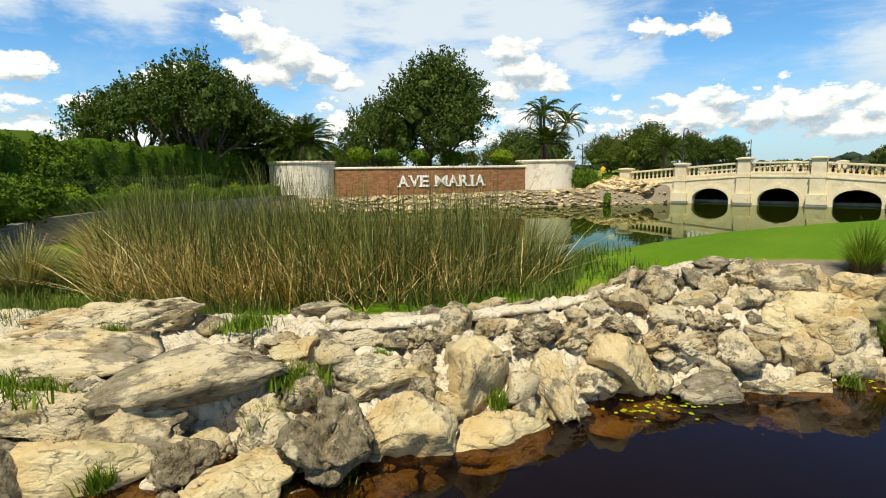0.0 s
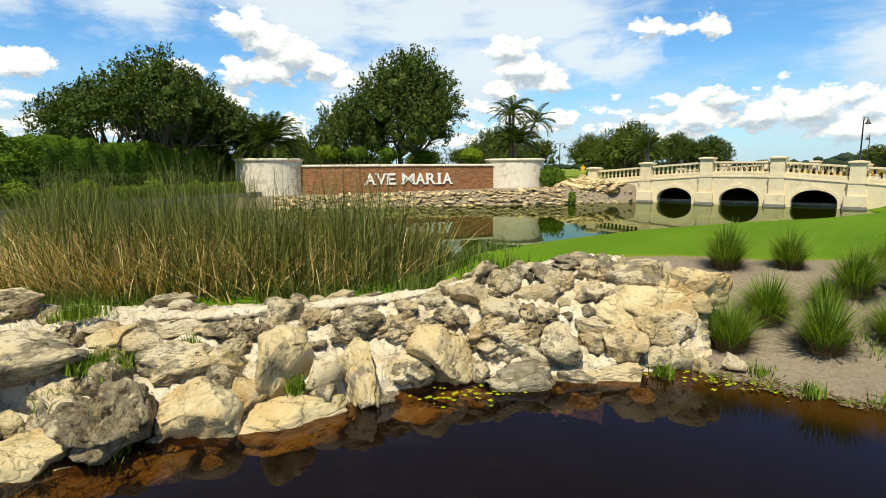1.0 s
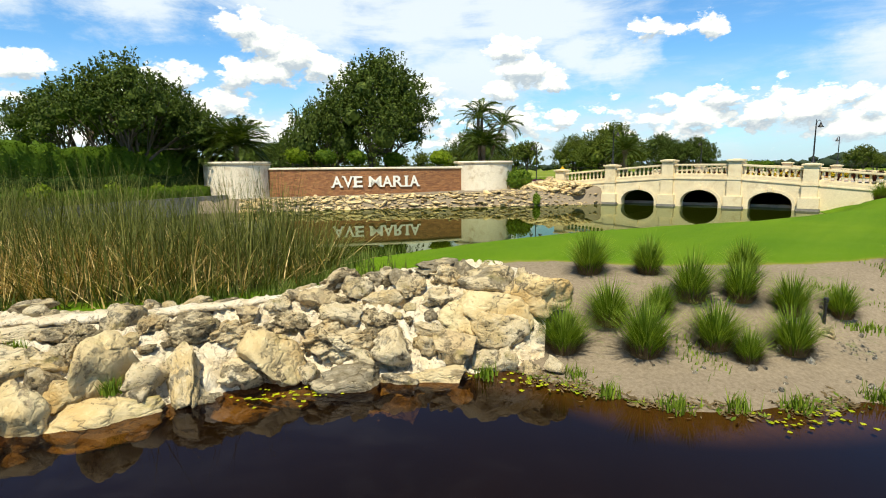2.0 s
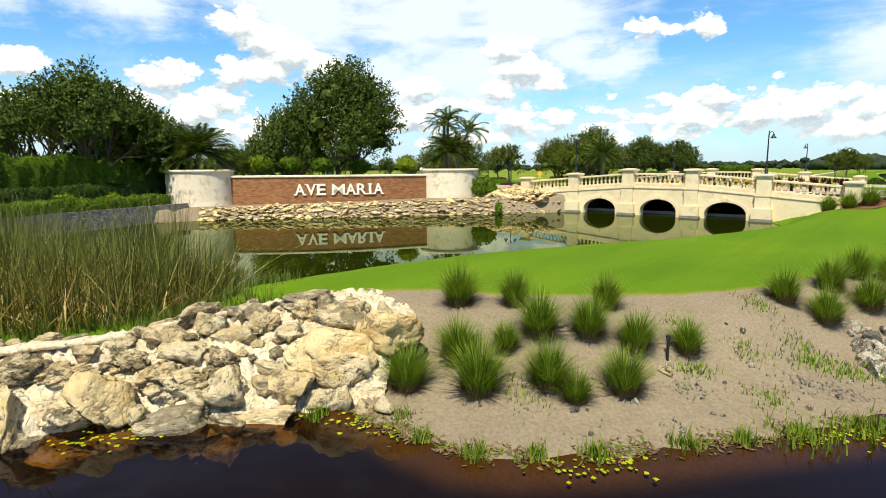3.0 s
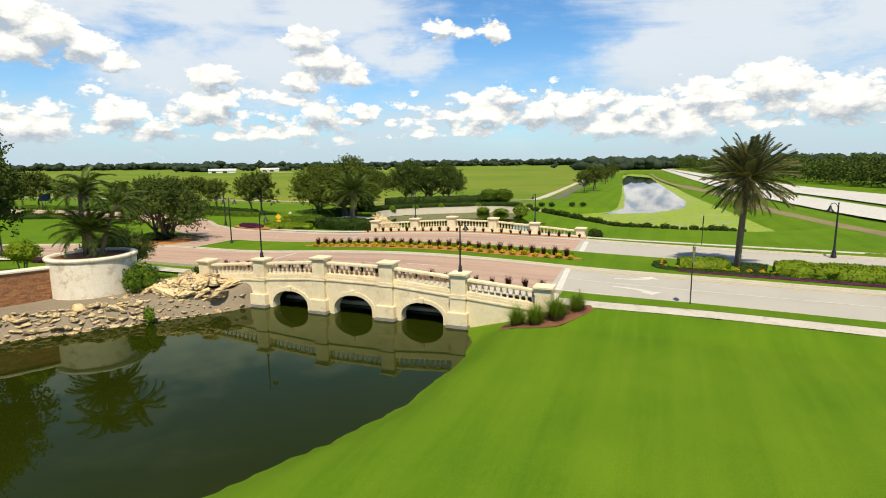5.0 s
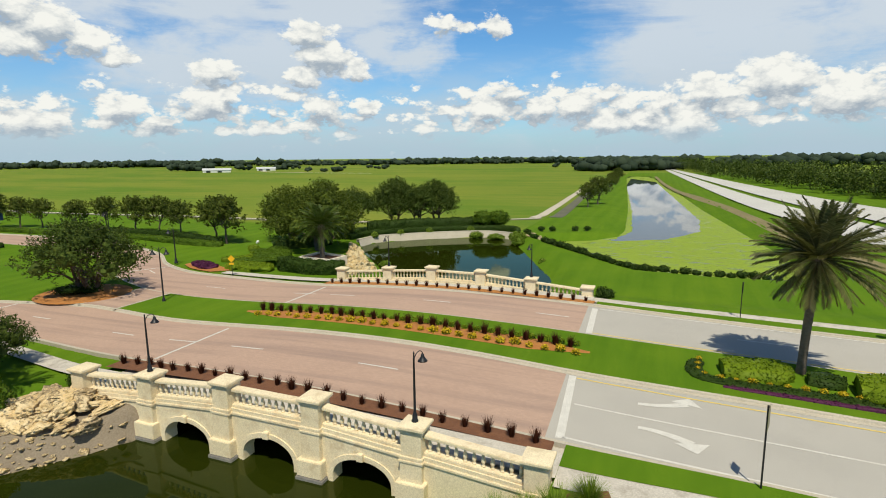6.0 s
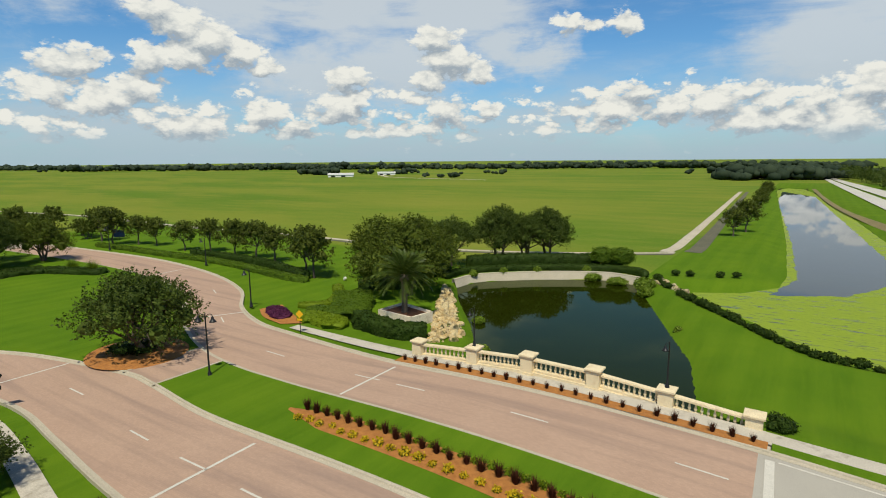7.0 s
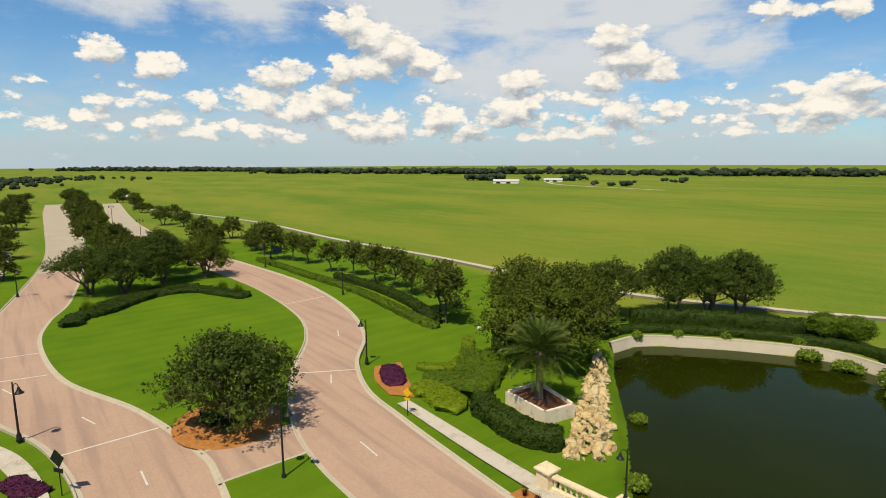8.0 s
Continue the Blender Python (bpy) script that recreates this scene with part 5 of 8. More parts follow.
def round_planter(x, y, r, top, bottom=-0.2, label="large round planter of pale stone courses"):
    """A drum of stacked stone courses, flared to the foot, filled with soil."""
    root = tagged(new("round_planter"), label, "planter", "round planters")
    root.location = (x, y, 0)
    n = 5
    h = (top - 0.3 - bottom) / n
    for i in range(n):
        z0, z1 = bottom + i * h, bottom + (i + 1) * h
        flare = lambda z: r + 0.22 * max(0, (1.6 - z) / 1.8) ** 2
        v, f = lathe([(flare(z0) - 0.012, z0), (flare(z0), z0 + 0.015), (flare(z1), z1 - 0.015), (flare(z1) - 0.012, z1)], 56, False)
        part("stone_course", mesh_of("stone_course", v, f, (M_DRUM,), False), None, root)
    v, f = lathe([(r - 0.05, top - 0.3), (r + 0.05, top - 0.26), (r + 0.12, top - 0.16), (r + 0.12, top - 0.04), (r + 0.06, top), (r - 0.35, top), (r - 0.35, top - 0.25)], 56, False)
    part("rim", mesh_of("rim", v, f, (M_DRUM,), True), None, root)
    v, f = lathe([(r - 0.3, top - 0.16), (0.01, top - 0.05)], 40, False)
    part("soil", mesh_of("soil", v, f, (M_DARKMULCH,), True), None, root, "dark mulch filling")
    return root


round_planter(-6.0, -4.6, 2.75, 3.95)
round_planter(-19.0, -22.9, 2.75, 4.0)


def retaining_wall():
    """Battered wall of split blocks in courses, under a flat coping."""
    line = spline([(-16.4, -25.0), (-14.9, -29.0), (-12.6, -34.4), (-9.4, -40.2), (-5.6, -44.2), (-0.8, -46.9), (4, -50), (7, -54)], 0.6)
    d = np.gradient(line, axis=0)
    nrm = np.stack([d[:, 1], -d[:, 0]], 1) / np.linalg.norm(d, axis=1)[:, None]
    prof, rows = [(-0.02, -1.0), (-0.02, -0.05)], 7
    for i in range(rows):
        z, o = -0.05 + 0.18 * i, 0.0 + 0.055 * i
        prof += [(o - 0.03, z + 0.012), (o - 0.03, z + 0.165), (o + 0.03, z + 0.168), (o + 0.03, z + 0.18)]
    prof += [(0.33, 1.215), (0.33, 1.29), (0.80, 1.29), (0.80, 0.3)]
    fine = resample(line, 4 * len(line))
    fn = np.stack([np.interp(np.linspace(0, 1, len(fine)), np.linspace(0, 1, len(line)), nrm[:, k]) for k in (0, 1)], 1)
    rr = np.random.default_rng(8)
    v, f, n = [], [], len(prof)
    for q, u in zip(fine, fn):
        for o, z in prof:
            o += rr.normal(0, 0.012) if z < 1.2 else 0.0
            v.append((q[0] + u[0] * o, q[1] + u[1] * o, z))
    for i in range(len(fine) - 1):
        for k in range(n - 1):
            f.append((i * n + k, i * n + k + 1, (i + 1) * n + k + 1, (i + 1) * n + k))
    thing("retaining_wall", v, f, M_WALLGREY, "grey split-block retaining wall in courses along the pond", "wall", "structure")


retaining_wall()


def pond_wall():
    """Pale curved wall round the far end of the northern pond."""
    line = spline([(-16.1, 57.2), (-15.3, 62.0), (-11.3, 66.1), (-6.0, 70.1), (0.5, 73.3), (5.7, 72.4)], 0.6)
    d = np.gradient(line, axis=0)
    nrm = np.stack([-d[:, 1], d[:, 0]], 1) / np.linalg.norm(d, axis=1)[:, None]
    prof = ((-0.5, -0.8), (-0.35, 0.1), (0.0, 1.05), (0.02, 1.2), (0.45, 1.2), (0.45, 0.2))
    v, f, n = [], [], len(prof)
    for q, u in zip(line, nrm):
        for o, z in prof:
            v.append((q[0] + u[0] * o, q[1] + u[1] * o, z))
    for i in range(len(line) - 1):
        for k in range(n - 1):
            f.append((i * n + k, (i + 1) * n + k, (i + 1) * n + k + 1, i * n + k + 1))
    thing("pond_wall", v, f, M_KERB, "pale battered wall round the northern pond", "wall", "structure")


pond_wall()
ribbon("pavement", [(-66, -16), (-84, -5), (-104, 1.5), (-130, 4.5), (-156, 2.5), (-190, -6), (-230, -20)], [(-66, -20), (-86, -9), (-105, -2.0), (-130, 1.0), (-155, -1.0), (-188, -9.5), (-228, -24)], M_TANROAD, "pale concrete side road winding through grass", lift=0.05, category="road", zfun=lambda x, y: 1.0)
# ------------------------------------------------------------------ kit for plants, stones, lamps
def quick_mesh(name, v, f, m, smooth_faces=False):
    """A mesh from arrays: v (n, 3), f (k, 3 or 4)."""
    me = bpy.data.meshes.new(name)
    v, f = np.asarray(v, np.float32), np.asarray(f, np.int32)
    me.vertices.add(len(v))
    me.vertices.foreach_set("co", v.ravel())
    me.loops.add(f.size)
    me.loops.foreach_set("vertex_index", f.ravel())
    me.polygons.add(len(f))
    me.polygons.foreach_set("loop_start", np.arange(0, f.size, f.shape[1], dtype=np.int32))
    me.polygons.foreach_set("loop_total", np.full(len(f), f.shape[1], np.int32))
    me.update(calc_edges=True)
    if smooth_faces:
        me.polygons.foreach_set("use_smooth", np.ones(len(f), bool))
    me.materials.append(m)
    return me


def unit(a):
    return a / (np.linalg.norm(a, axis=-1, keepdims=True) + 1e-9)


def leaf_arrays(r, pos, out, size, aspect=0.55, loose=0.8):
    """Pointed leaves at pos, facing roughly along out."""
    n = len(pos)
    nrm = unit(out + loose * r.normal(size=(n, 3)))
    side = unit(np.cross(nrm, r.normal(size=(n, 3))))
    along = np.cross(nrm, side)
    L, W = size[:, None] * 0.5, size[:, None] * 0.5 * aspect
    v = np.stack([pos - along * L, pos + side * W - nrm * L * 0.15, pos + along * L, pos - side * W - nrm * L * 0.15], 1).reshape(-1, 3)
    f = np.arange(4 * n).reshape(-1, 4)
    return v, f


def lobes_points(r, lobes, n, shell=(0.72, 1.05)):
    lobes = np.array(lobes, float)
    w = (lobes[:, 3] * lobes[:, 4] + lobes[:, 4] * lobes[:, 5] + lobes[:, 3] * lobes[:, 5])
    k = r.choice(len(lobes), n, p=w / w.sum())
    d = unit(r.normal(size=(n, 3)))
    d[:, 2] = np.where((d[:, 2] < -0.35) & (r.random(n) < 0.6), -d[:, 2], d[:, 2])
    wob = 1 + 0.16 * np.sin(d[:, 0] * 7 + k) * np.sin(d[:, 1] * 6 + 2 * k) + 0.10 * np.sin(d[:, 2] * 13 + k)
    rad = (shell[0] + (shell[1] - shell[0]) * np.sqrt(r.random(n))) * wob
    pos = lobes[k, :3] + d * lobes[k, 3:6] * rad[:, None]
    return pos, unit(d / lobes[k, 3:6])


def tube(points, radii, n=7):
    """Verts and faces of a tapering limb."""
    p = np.array(points, float)
    t = unit(np.gradient(p, axis=0))
    ref = np.array([0.3, 0.9, 0.2])
    v, f = [], []
    for i in range(len(p)):
        a = unit(np.cross(t[i], ref))
        b = np.cross(t[i], a)
        for k in range(n):
            c = 2 * math.pi * k / n
            v.append(p[i] + radii[i] * (a * math.cos(c) + b * math.sin(c)))
    for i in range(len(p) - 1):
        for k in range(n):
            q = (k + 1) % n
            f.append((i * n + k, i * n + q, (i + 1) * n + q, (i + 1) * n + k))
    return np.array(v), np.array(f)


def joined(pieces):
    vs, fs, o = [], [], 0
    for v, f in pieces:
        vs.append(v)
        fs.append(np.asarray(f) + o)
        o += len(v)
    return np.vstack(vs), np.vstack(fs)


def core_blob(r, lobe, scale=0.72):
    bm = bmesh.new()
    bmesh.ops.create_icosphere(bm, subdivisions=2, radius=1.0)
    v = np.array([q.co[:] for q in bm.verts])
    f = np.array([[q.index for q in p.verts] for p in bm.faces])
    bm.free()
    v = v * (1 + 0.15 * r.normal(size=(len(v), 1)))
    v = np.array(lobe[:3]) + v * np.array(lobe[3:6]) * scale
    return v, np.c_[f, f[:, 2]]


def crown_mesh(name, r, lobes, n, size, m, loose=0.8, core=True, shell=(0.72, 1.05), tuft=0.0, heart=0.72):
    if tuft:
        # leaves gathered on short upturned sprigs, so that the outline is ragged
        k = n // 12
        pos, out = lobes_points(r, lobes, k, (0.66, 1.10))
        axis_ = unit(out + np.array([0, 0, 0.45]) + 0.35 * r.normal(size=(k, 3)))
        pos, axis_, out = np.repeat(pos, 12, 0), np.repeat(axis_, 12, 0), np.repeat(out, 12, 0)
        n = len(pos)
        along = r.uniform(-0.6, 1.0, (n, 1))
        pos = pos + axis_ * along * tuft + r.normal(0, 0.17 * tuft, (n, 3)) * (1.3 - along)
    else:
        pos, out = lobes_points(r, lobes, n, shell)
    v, f = leaf_arrays(r, pos, out, size * r.uniform(0.65, 1.35, n), loose=loose)
    if core:
        cv, cf, o = [], [], len(v)
        for lb in lobes:
            a, b = core_blob(r, lb, heart)
            k = b[:, :3]
            # each triangle becomes a small quad patch, to keep one face size
            mid = (a[k[:, 0]] + a[k[:, 1]]) / 2
            base = o + sum(len(q) for q in cv)
            cv.append(np.stack([a[k[:, 0]], mid, a[k[:, 1]], a[k[:, 2]]], 1).reshape(-1, 3))
            cf.append(base + np.arange(4 * len(k)).reshape(-1, 4))
        v, f = np.vstack([v] + cv), np.vstack([f] + cf)
    return quick_mesh(name, v, f, m)


def make_tree(seed, lobes, trunk_top, stems, n, size, leaf, label, category="tree", trunk_r=0.28, lean=0.8, tuft=0.55):
    """A branching tree: forked tapering trunk, limbs into each lobe of the crown, and a leafy crown."""
    r = np.random.default_rng(seed)
    root = tagged(new("tree"), label, category)
    pieces = []
    for s in range(stems):
        a = 2 * math.pi * s / stems + r.uniform(0, 0.6)
        off = 0.22 * (stems > 1)
        foot = np.array([off * math.cos(a), off * math.sin(a), -0.15])
        fork = np.array([lean * (stems > 1) * math.cos(a) + r.normal(0, 0.1), lean * (stems > 1) * math.sin(a) + r.normal(0, 0.1), trunk_top])
        mid = (foot + fork) / 2 + r.normal(0, 0.10, 3)
        pieces.append(tube([foot, (foot + mid) / 2, mid, fork], [trunk_r * 1.35, trunk_r, trunk_r * 0.85, trunk_r * 0.7], 9))
        for j, lb in enumerate(lobes):
            if j % stems != s:
                continue
            c = np.array(lb[:3])
            k1 = fork + (c - fork) * 0.45 + r.normal(0, 0.25, 3)
            k1[2] = max(k1[2], fork[2] + 0.2)
            pieces.append(tube([fork, k1, c, c + r.normal(0, 0.5, 3)], [trunk_r * 0.5, trunk_r * 0.33, trunk_r * 0.16, 0.02], 6))
            for q in range(3):
                tip = c + unit(r.normal(size=3)) * np.array(lb[3:6]) * 0.8
                pieces.append(tube([k1, (k1 + tip) / 2 + r.normal(0, 0.15, 3), tip], [trunk_r * 0.2, trunk_r * 0.12, 0.015], 5))
    v, f = joined(pieces)
    part("trunk", quick_mesh("trunk", v, f, M_BARK, True), None, root)
    part("crown", crown_mesh("crown", r, lobes, n, size, leaf, tuft=tuft, heart=0.46), None, root)
    return root


def random_lobes(seed, k, spread, z0, z1, r0, r1, flat=0.75):
    r = np.random.default_rng(seed)
    res = []
    for i in range(k):
        a = 2 * math.pi * (i * 0.618) + r.uniform(-0.3, 0.3)
        d = spread * math.sqrt((i + 0.4) / k)
        zz = z1 - (z1 - z0) * (d / spread) ** 1.6 + r.uniform(-0.5, 0.4)
        q = r.uniform(r0, r1)
        res.append((d * math.cos(a), d * math.sin(a), zz, q, q * r.uniform(0.85, 1.15), q * flat))
    return res


def place(src, x, y, z=None, s=1.0, turn=0.0, sz=None, label=None):
    """A scaled and turned copy of a built thing, standing on the ground."""
    z = float(ground_z(np.array([x]), np.array([y]))[0]) if z is None else z
    ob = copy_thing(src, Matrix.LocRotScale((x, y, z), Euler((0, 0, radians(turn))), (s, s, sz or s)))
    if label:
        ob["label"] = label
    return ob


def settle_first(src, x, y, z=None, s=1.0, turn=0.0, sz=None):
    z = float(ground_z(np.array([x]), np.array([y]))[0]) if z is None else z
    src.matrix_basis = Matrix.LocRotScale((x, y, z), Euler((0, 0, radians(turn))), (s, s, sz or s))


class Kind:
    """A thing built once; the first use places it, later uses copy it."""

    def __init__(self, src):
        self.src, self.base, self.used = src, None, False

    def put(self, x, y, z=None, s=1.0, turn=0.0, sz=None, label=None, group=None):
        if not self.used:
            settle_first(self.src, x, y, z, s, turn, sz)
            self.used = True
            ob = self.src
        else:
            keep = self.src.matrix_basis.copy()
            self.src.matrix_basis = Matrix.Identity(4)
            ob = place(self.src, x, y, z, s, turn, sz)
            self.src.matrix_basis = keep
        if label:
            ob["label"] = label
        if group:
            ob["group"] = group
        return ob


def blades(r, pos, height, lean, width, curve=0.5, segs=3):
    """Thin curved blades: arrays of roots, heights and lean vectors."""
    n = len(pos)
    side = unit(np.cross(np.c_[lean, np.zeros(n)] + 1e-3 * r.normal(size=(n, 3)), np.array([0, 0, 1.0])))
    rows = []
    for i in range(segs + 1):
        t = i / segs
        c = pos + np.c_[lean * t ** (1 + curve), np.zeros(n)] + np.c_[np.zeros((n, 2)), height * (t - 0.28 * curve * t**3 * np.minimum(1, np.linalg.norm(lean, axis=1) / (height + 1e-6)))]
        w = (width * (1 - 0.92 * t))[:, None]
        rows += [c - side * w, c + side * w]
    v = np.stack(rows, 1)
    k = 2 * (segs + 1)
    base = (np.arange(n) * k)[:, None]
    f = np.concatenate([base + np.array([2 * i, 2 * i + 1, 2 * i + 3, 2 * i + 2]) for i in range(segs)], 0)
    return v.reshape(-1, 3), f


def grass_clump(seed, m=M_TUFT):
    """A fountain of fine blades over a skirt of dead ones."""
    r = np.random.default_rng(seed)
    root = tagged(new("grass_clump"), "rounded clump of fine green ornamental grass on sand", "ornamental grass", "ornamental grass clumps")
    n = 620
    a, q = r.uniform(0, 2 * math.pi, n), np.sqrt(r.random(n))
    pos = np.c_[0.20 * q * np.cos(a), 0.20 * q * np.sin(a), np.full(n, -0.04)]
    h = r.uniform(0.70, 1.30, n) * (1.05 - 0.35 * q)
    b = a + r.normal(0, 0.35, n)
    ln = (0.10 + 0.60 * q * r.uniform(0.5, 1.1, n))
    v, f = blades(r, pos, h, np.c_[ln * np.cos(b), ln * np.sin(b)], np.full(n, 0.014), 0.75)
    part("foliage", quick_mesh("foliage", v, f, m), None, root)
    n = 320
    a = r.uniform(0, 2 * math.pi, n)
    pos = np.c_[0.24 * np.cos(a), 0.24 * np.sin(a), np.full(n, -0.03)]
    ln = r.uniform(0.10, 0.34, n)
    v, f = blades(r, pos, r.uniform(0.10, 0.42, n), np.c_[ln * np.cos(a), ln * np.sin(a)], np.full(n, 0.011), 0.9)
    part("dead_skirt", quick_mesh("dead_skirt", v, f, M_THATCH), None, root, "straw-brown dead blades")
    return root


def stone_mesh(seed, sub=3, flat=0.62, cuts=7, rough=1.0, strata=0.0):
    """A blocky weathered boulder about one metre across, cracked and pitted, ledged if strata is given."""
    r = np.random.default_rng(seed)
    bm = bmesh.new()
    bmesh.ops.create_icosphere(bm, subdivisions=sub, radius=0.5)
    planes = [(Vector(unit(r.normal(size=3))), r.uniform(0.27, 0.41)) for _ in range(cuts)]
    off = Vector(r.uniform(-50, 50, 3))
    for v in bm.verts:
        u = v.co.normalized()
        p = u * 0.5 * (abs(u.x) ** 3.2 + abs(u.y) ** 3.2 + abs(u.z) ** 3.2) ** (-1 / 3.2)
        for nrm, d in planes:
            e = p.dot(nrm) - d
            if e > 0:
                p -= nrm * e * 0.95
        k = noise.fractal(p * 2.2 + off, 1.0, 2.0, 3) * 0.060
        k -= 0.075 * max(0.0, 0.22 - abs(noise.noise(p * 2.6 + off * 2))) / 0.22 * (noise.noise(p * 1.3 - off) > -0.1)
        if sub > 2:
            k += noise.noise(p * 8 + off) * 0.022 + noise.noise(p * 17 + off) * 0.013
            k -= 0.045 * max(0.0, noise.noise(p * 5.5 - off) - 0.12) + 0.03 * max(0.0, 0.12 - abs(noise.noise(p * 6.5 + off))) / 0.12
        p += u * k * rough
        if strata:
            ledge = math.sin(p.z * 26 + 3 * noise.noise(p * 1.5 + off))
            p += Vector((u.x, u.y, 0)) * strata * max(-0.4, ledge)
        v.co = Vector((p.x * 1.10, p.y * 0.92, p.z * flat * 1.45))
    me = bpy.data.meshes.new("stone")
    bm.to_mesh(me)
    bm.free()
    me.polygons.foreach_set("use_smooth", np.ones(len(me.polygons), bool))
    return me


STONES = {}


def stone_set(key, m, sub, n, flat, seed, rough=1.0, strata=0.0):
    res = []
    for i in range(n):
        me = stone_mesh(seed + i, sub, flat, 11, rough, strata)
        if key == "rubble":
            me.polygons.foreach_set("use_smooth", np.zeros(len(me.polygons), bool))
        me.materials.append(m)
        res.append(me)
    STONES[key] = res


stone_set("weir", M_ROCK, 4, 9, 0.62, 100, 1.35)
stone_set("crag", M_CRAG, 5, 5, 0.62, 120, 2.0)
stone_set("warm", M_GOLD, 4, 5, 0.6, 140, 0.95)
stone_set("chunk", M_ROCK, 3, 6, 0.66, 150, 1.4)
stone_set("shelf", M_ROCK, 4, 4, 0.42, 155, 1.2, 0.045)
stone_set("slab", M_SLAB, 3, 6, 0.30, 160, 1.3, 0.05)
stone_set("rubble", M_RUBBLE, 2, 7, 0.70, 180, 0.8)
stone_set("ledge", M_SLAB, 4, 4, 0.30, 190, 1.3, 0.06)


def lay_stone(parent, key, r, x, y, z, size, normal=(0, 0, 1), which=None, stretch=(1, 1, 1), spin=None, name="stone"):
    me = STONES[key][int(r.integers(len(STONES[key]))) if which is None else which]
    ob = part(name, me, None, parent)
    q = Vector((0, 0, 1)).rotation_difference(Vector(normal))
    rot = q @ Euler((r.normal(0, 0.16), r.normal(0, 0.16), r.uniform(0, 6.28) if spin is None else spin)).to_quaternion()
    ob.matrix_basis = Matrix.LocRotScale((x, y, z), rot, tuple(size * k for k in stretch))
    return ob


def hedge(points, wide, high, m, label, name="hedge", z=None, size=0.16, density=95, lumpy=0.12, closed=False, category="hedge", seed=1):
    """A clipped hedge along a line: a rounded leafy body with leaves standing out of it."""
    r = np.random.default_rng(seed + int(abs(points[0][0]) * 10))
    line = spline(points, 0.5) if len(points) > 2 else resample(np.array(points, float), max(3, int(math.dist(points[0], points[1]) / 0.5)))
    d = unit(np.gradient(line, axis=0))
    nrm = np.stack([-d[:, 1], d[:, 0]], 1)
    zs = ground_z(line[:, 0], line[:, 1]) if z is None else np.full(len(line), z)
    zs = np.maximum(zs, 0.3)
    prof = [(-1, 0.0), (-1.04, 0.5), (-0.95, 0.88), (-0.72, 1.0), (0, 1.03), (0.72, 1.0), (0.95, 0.88), (1.04, 0.5), (1, 0.0)]
    v, f, n = [], [], len(prof)
    for i, (q, u) in enumerate(zip(line, nrm)):
        end = min(1.0, 0.55 + 0.45 * min(i, len(line) - 1 - i) / 1.5)
        for o, h in prof:
            k = 1 + lumpy * r.normal()
            v.append((q[0] + u[0] * o * wide / 2 * k * end, q[1] + u[1] * o * wide / 2 * k * end, zs[i] - 0.05 + h * high * (1 + 0.5 * lumpy * r.normal()) * (0.9 + 0.1 * end)))
    for i in range(len(line) - 1):
        for k in range(n - 1):
            f.append((i * n + k, i * n + k + 1, (i + 1) * n + k + 1, (i + 1) * n + k))
    v, f = np.array(v), np.array(f)
    caps = [np.arange(n), (len(line) - 1) * n + np.arange(n)]
    cf = [(c[0], c[j], c[j + 1], c[min(j + 2, n - 1)]) for c in caps for j in range(1, n - 2, 2)]
    body_f = np.vstack([f, np.array(cf)])
    # leaves over the body
    a, b, c = v[f[:, 0]], v[f[:, 1]], v[f[:, 3]]
    area = np.linalg.norm(np.cross(b - a, c - a), axis=1)
    cnt = int(area.sum() * density)
    k = r.choice(len(f), cnt, p=area / area.sum())
    s, t = r.random((2, cnt, 1))
    pos = v[f[k, 0]] * (1 - s) * (1 - t) + v[f[k, 1]] * s * (1 - t) + v[f[k, 2]] * s * t + v[f[k, 3]] * (1 - s) * t
    fn = unit(np.cross(c - a, b - a))[k]
    mid = np.repeat(line.mean(0)[None], cnt, 0)
    fn = np.where((fn[:, 2:3] < -0.2), -fn, fn)
    lv, lf = leaf_arrays(r, pos + fn * r.uniform(-0.02, 0.07, (cnt, 1)), fn, size * r.uniform(0.6, 1.4, cnt))
    root = tagged(new(name), label, category)
    part("core", quick_mesh("core", v, body_f, m), None, root)
    part("foliage", quick_mesh("foliage", lv, lf, m), None, root)
    return root


def bush(name, r_xy, r_z, m, label, seed, n=900, size=0.2, category="shrub", base=0.0, group=""):
    r = np.random.default_rng(seed)
    lobes = [(0, 0, base + r_z * 0.75, r_xy * 0.8, r_xy * 0.8, r_z * 0.8)]
    for i in range(5):
        a = i * 1.257 + r.uniform(-0.3, 0.3)
        lobes.append((0.5 * r_xy * math.cos(a), 0.5 * r_xy * math.sin(a), base + r_z * r.uniform(0.5, 0.9), r_xy * 0.5, r_xy * 0.5, r_z * 0.55))
    ob = new(name, crown_mesh(name, r, lobes, n, size, m))
    return tagged(ob, label, category, group)


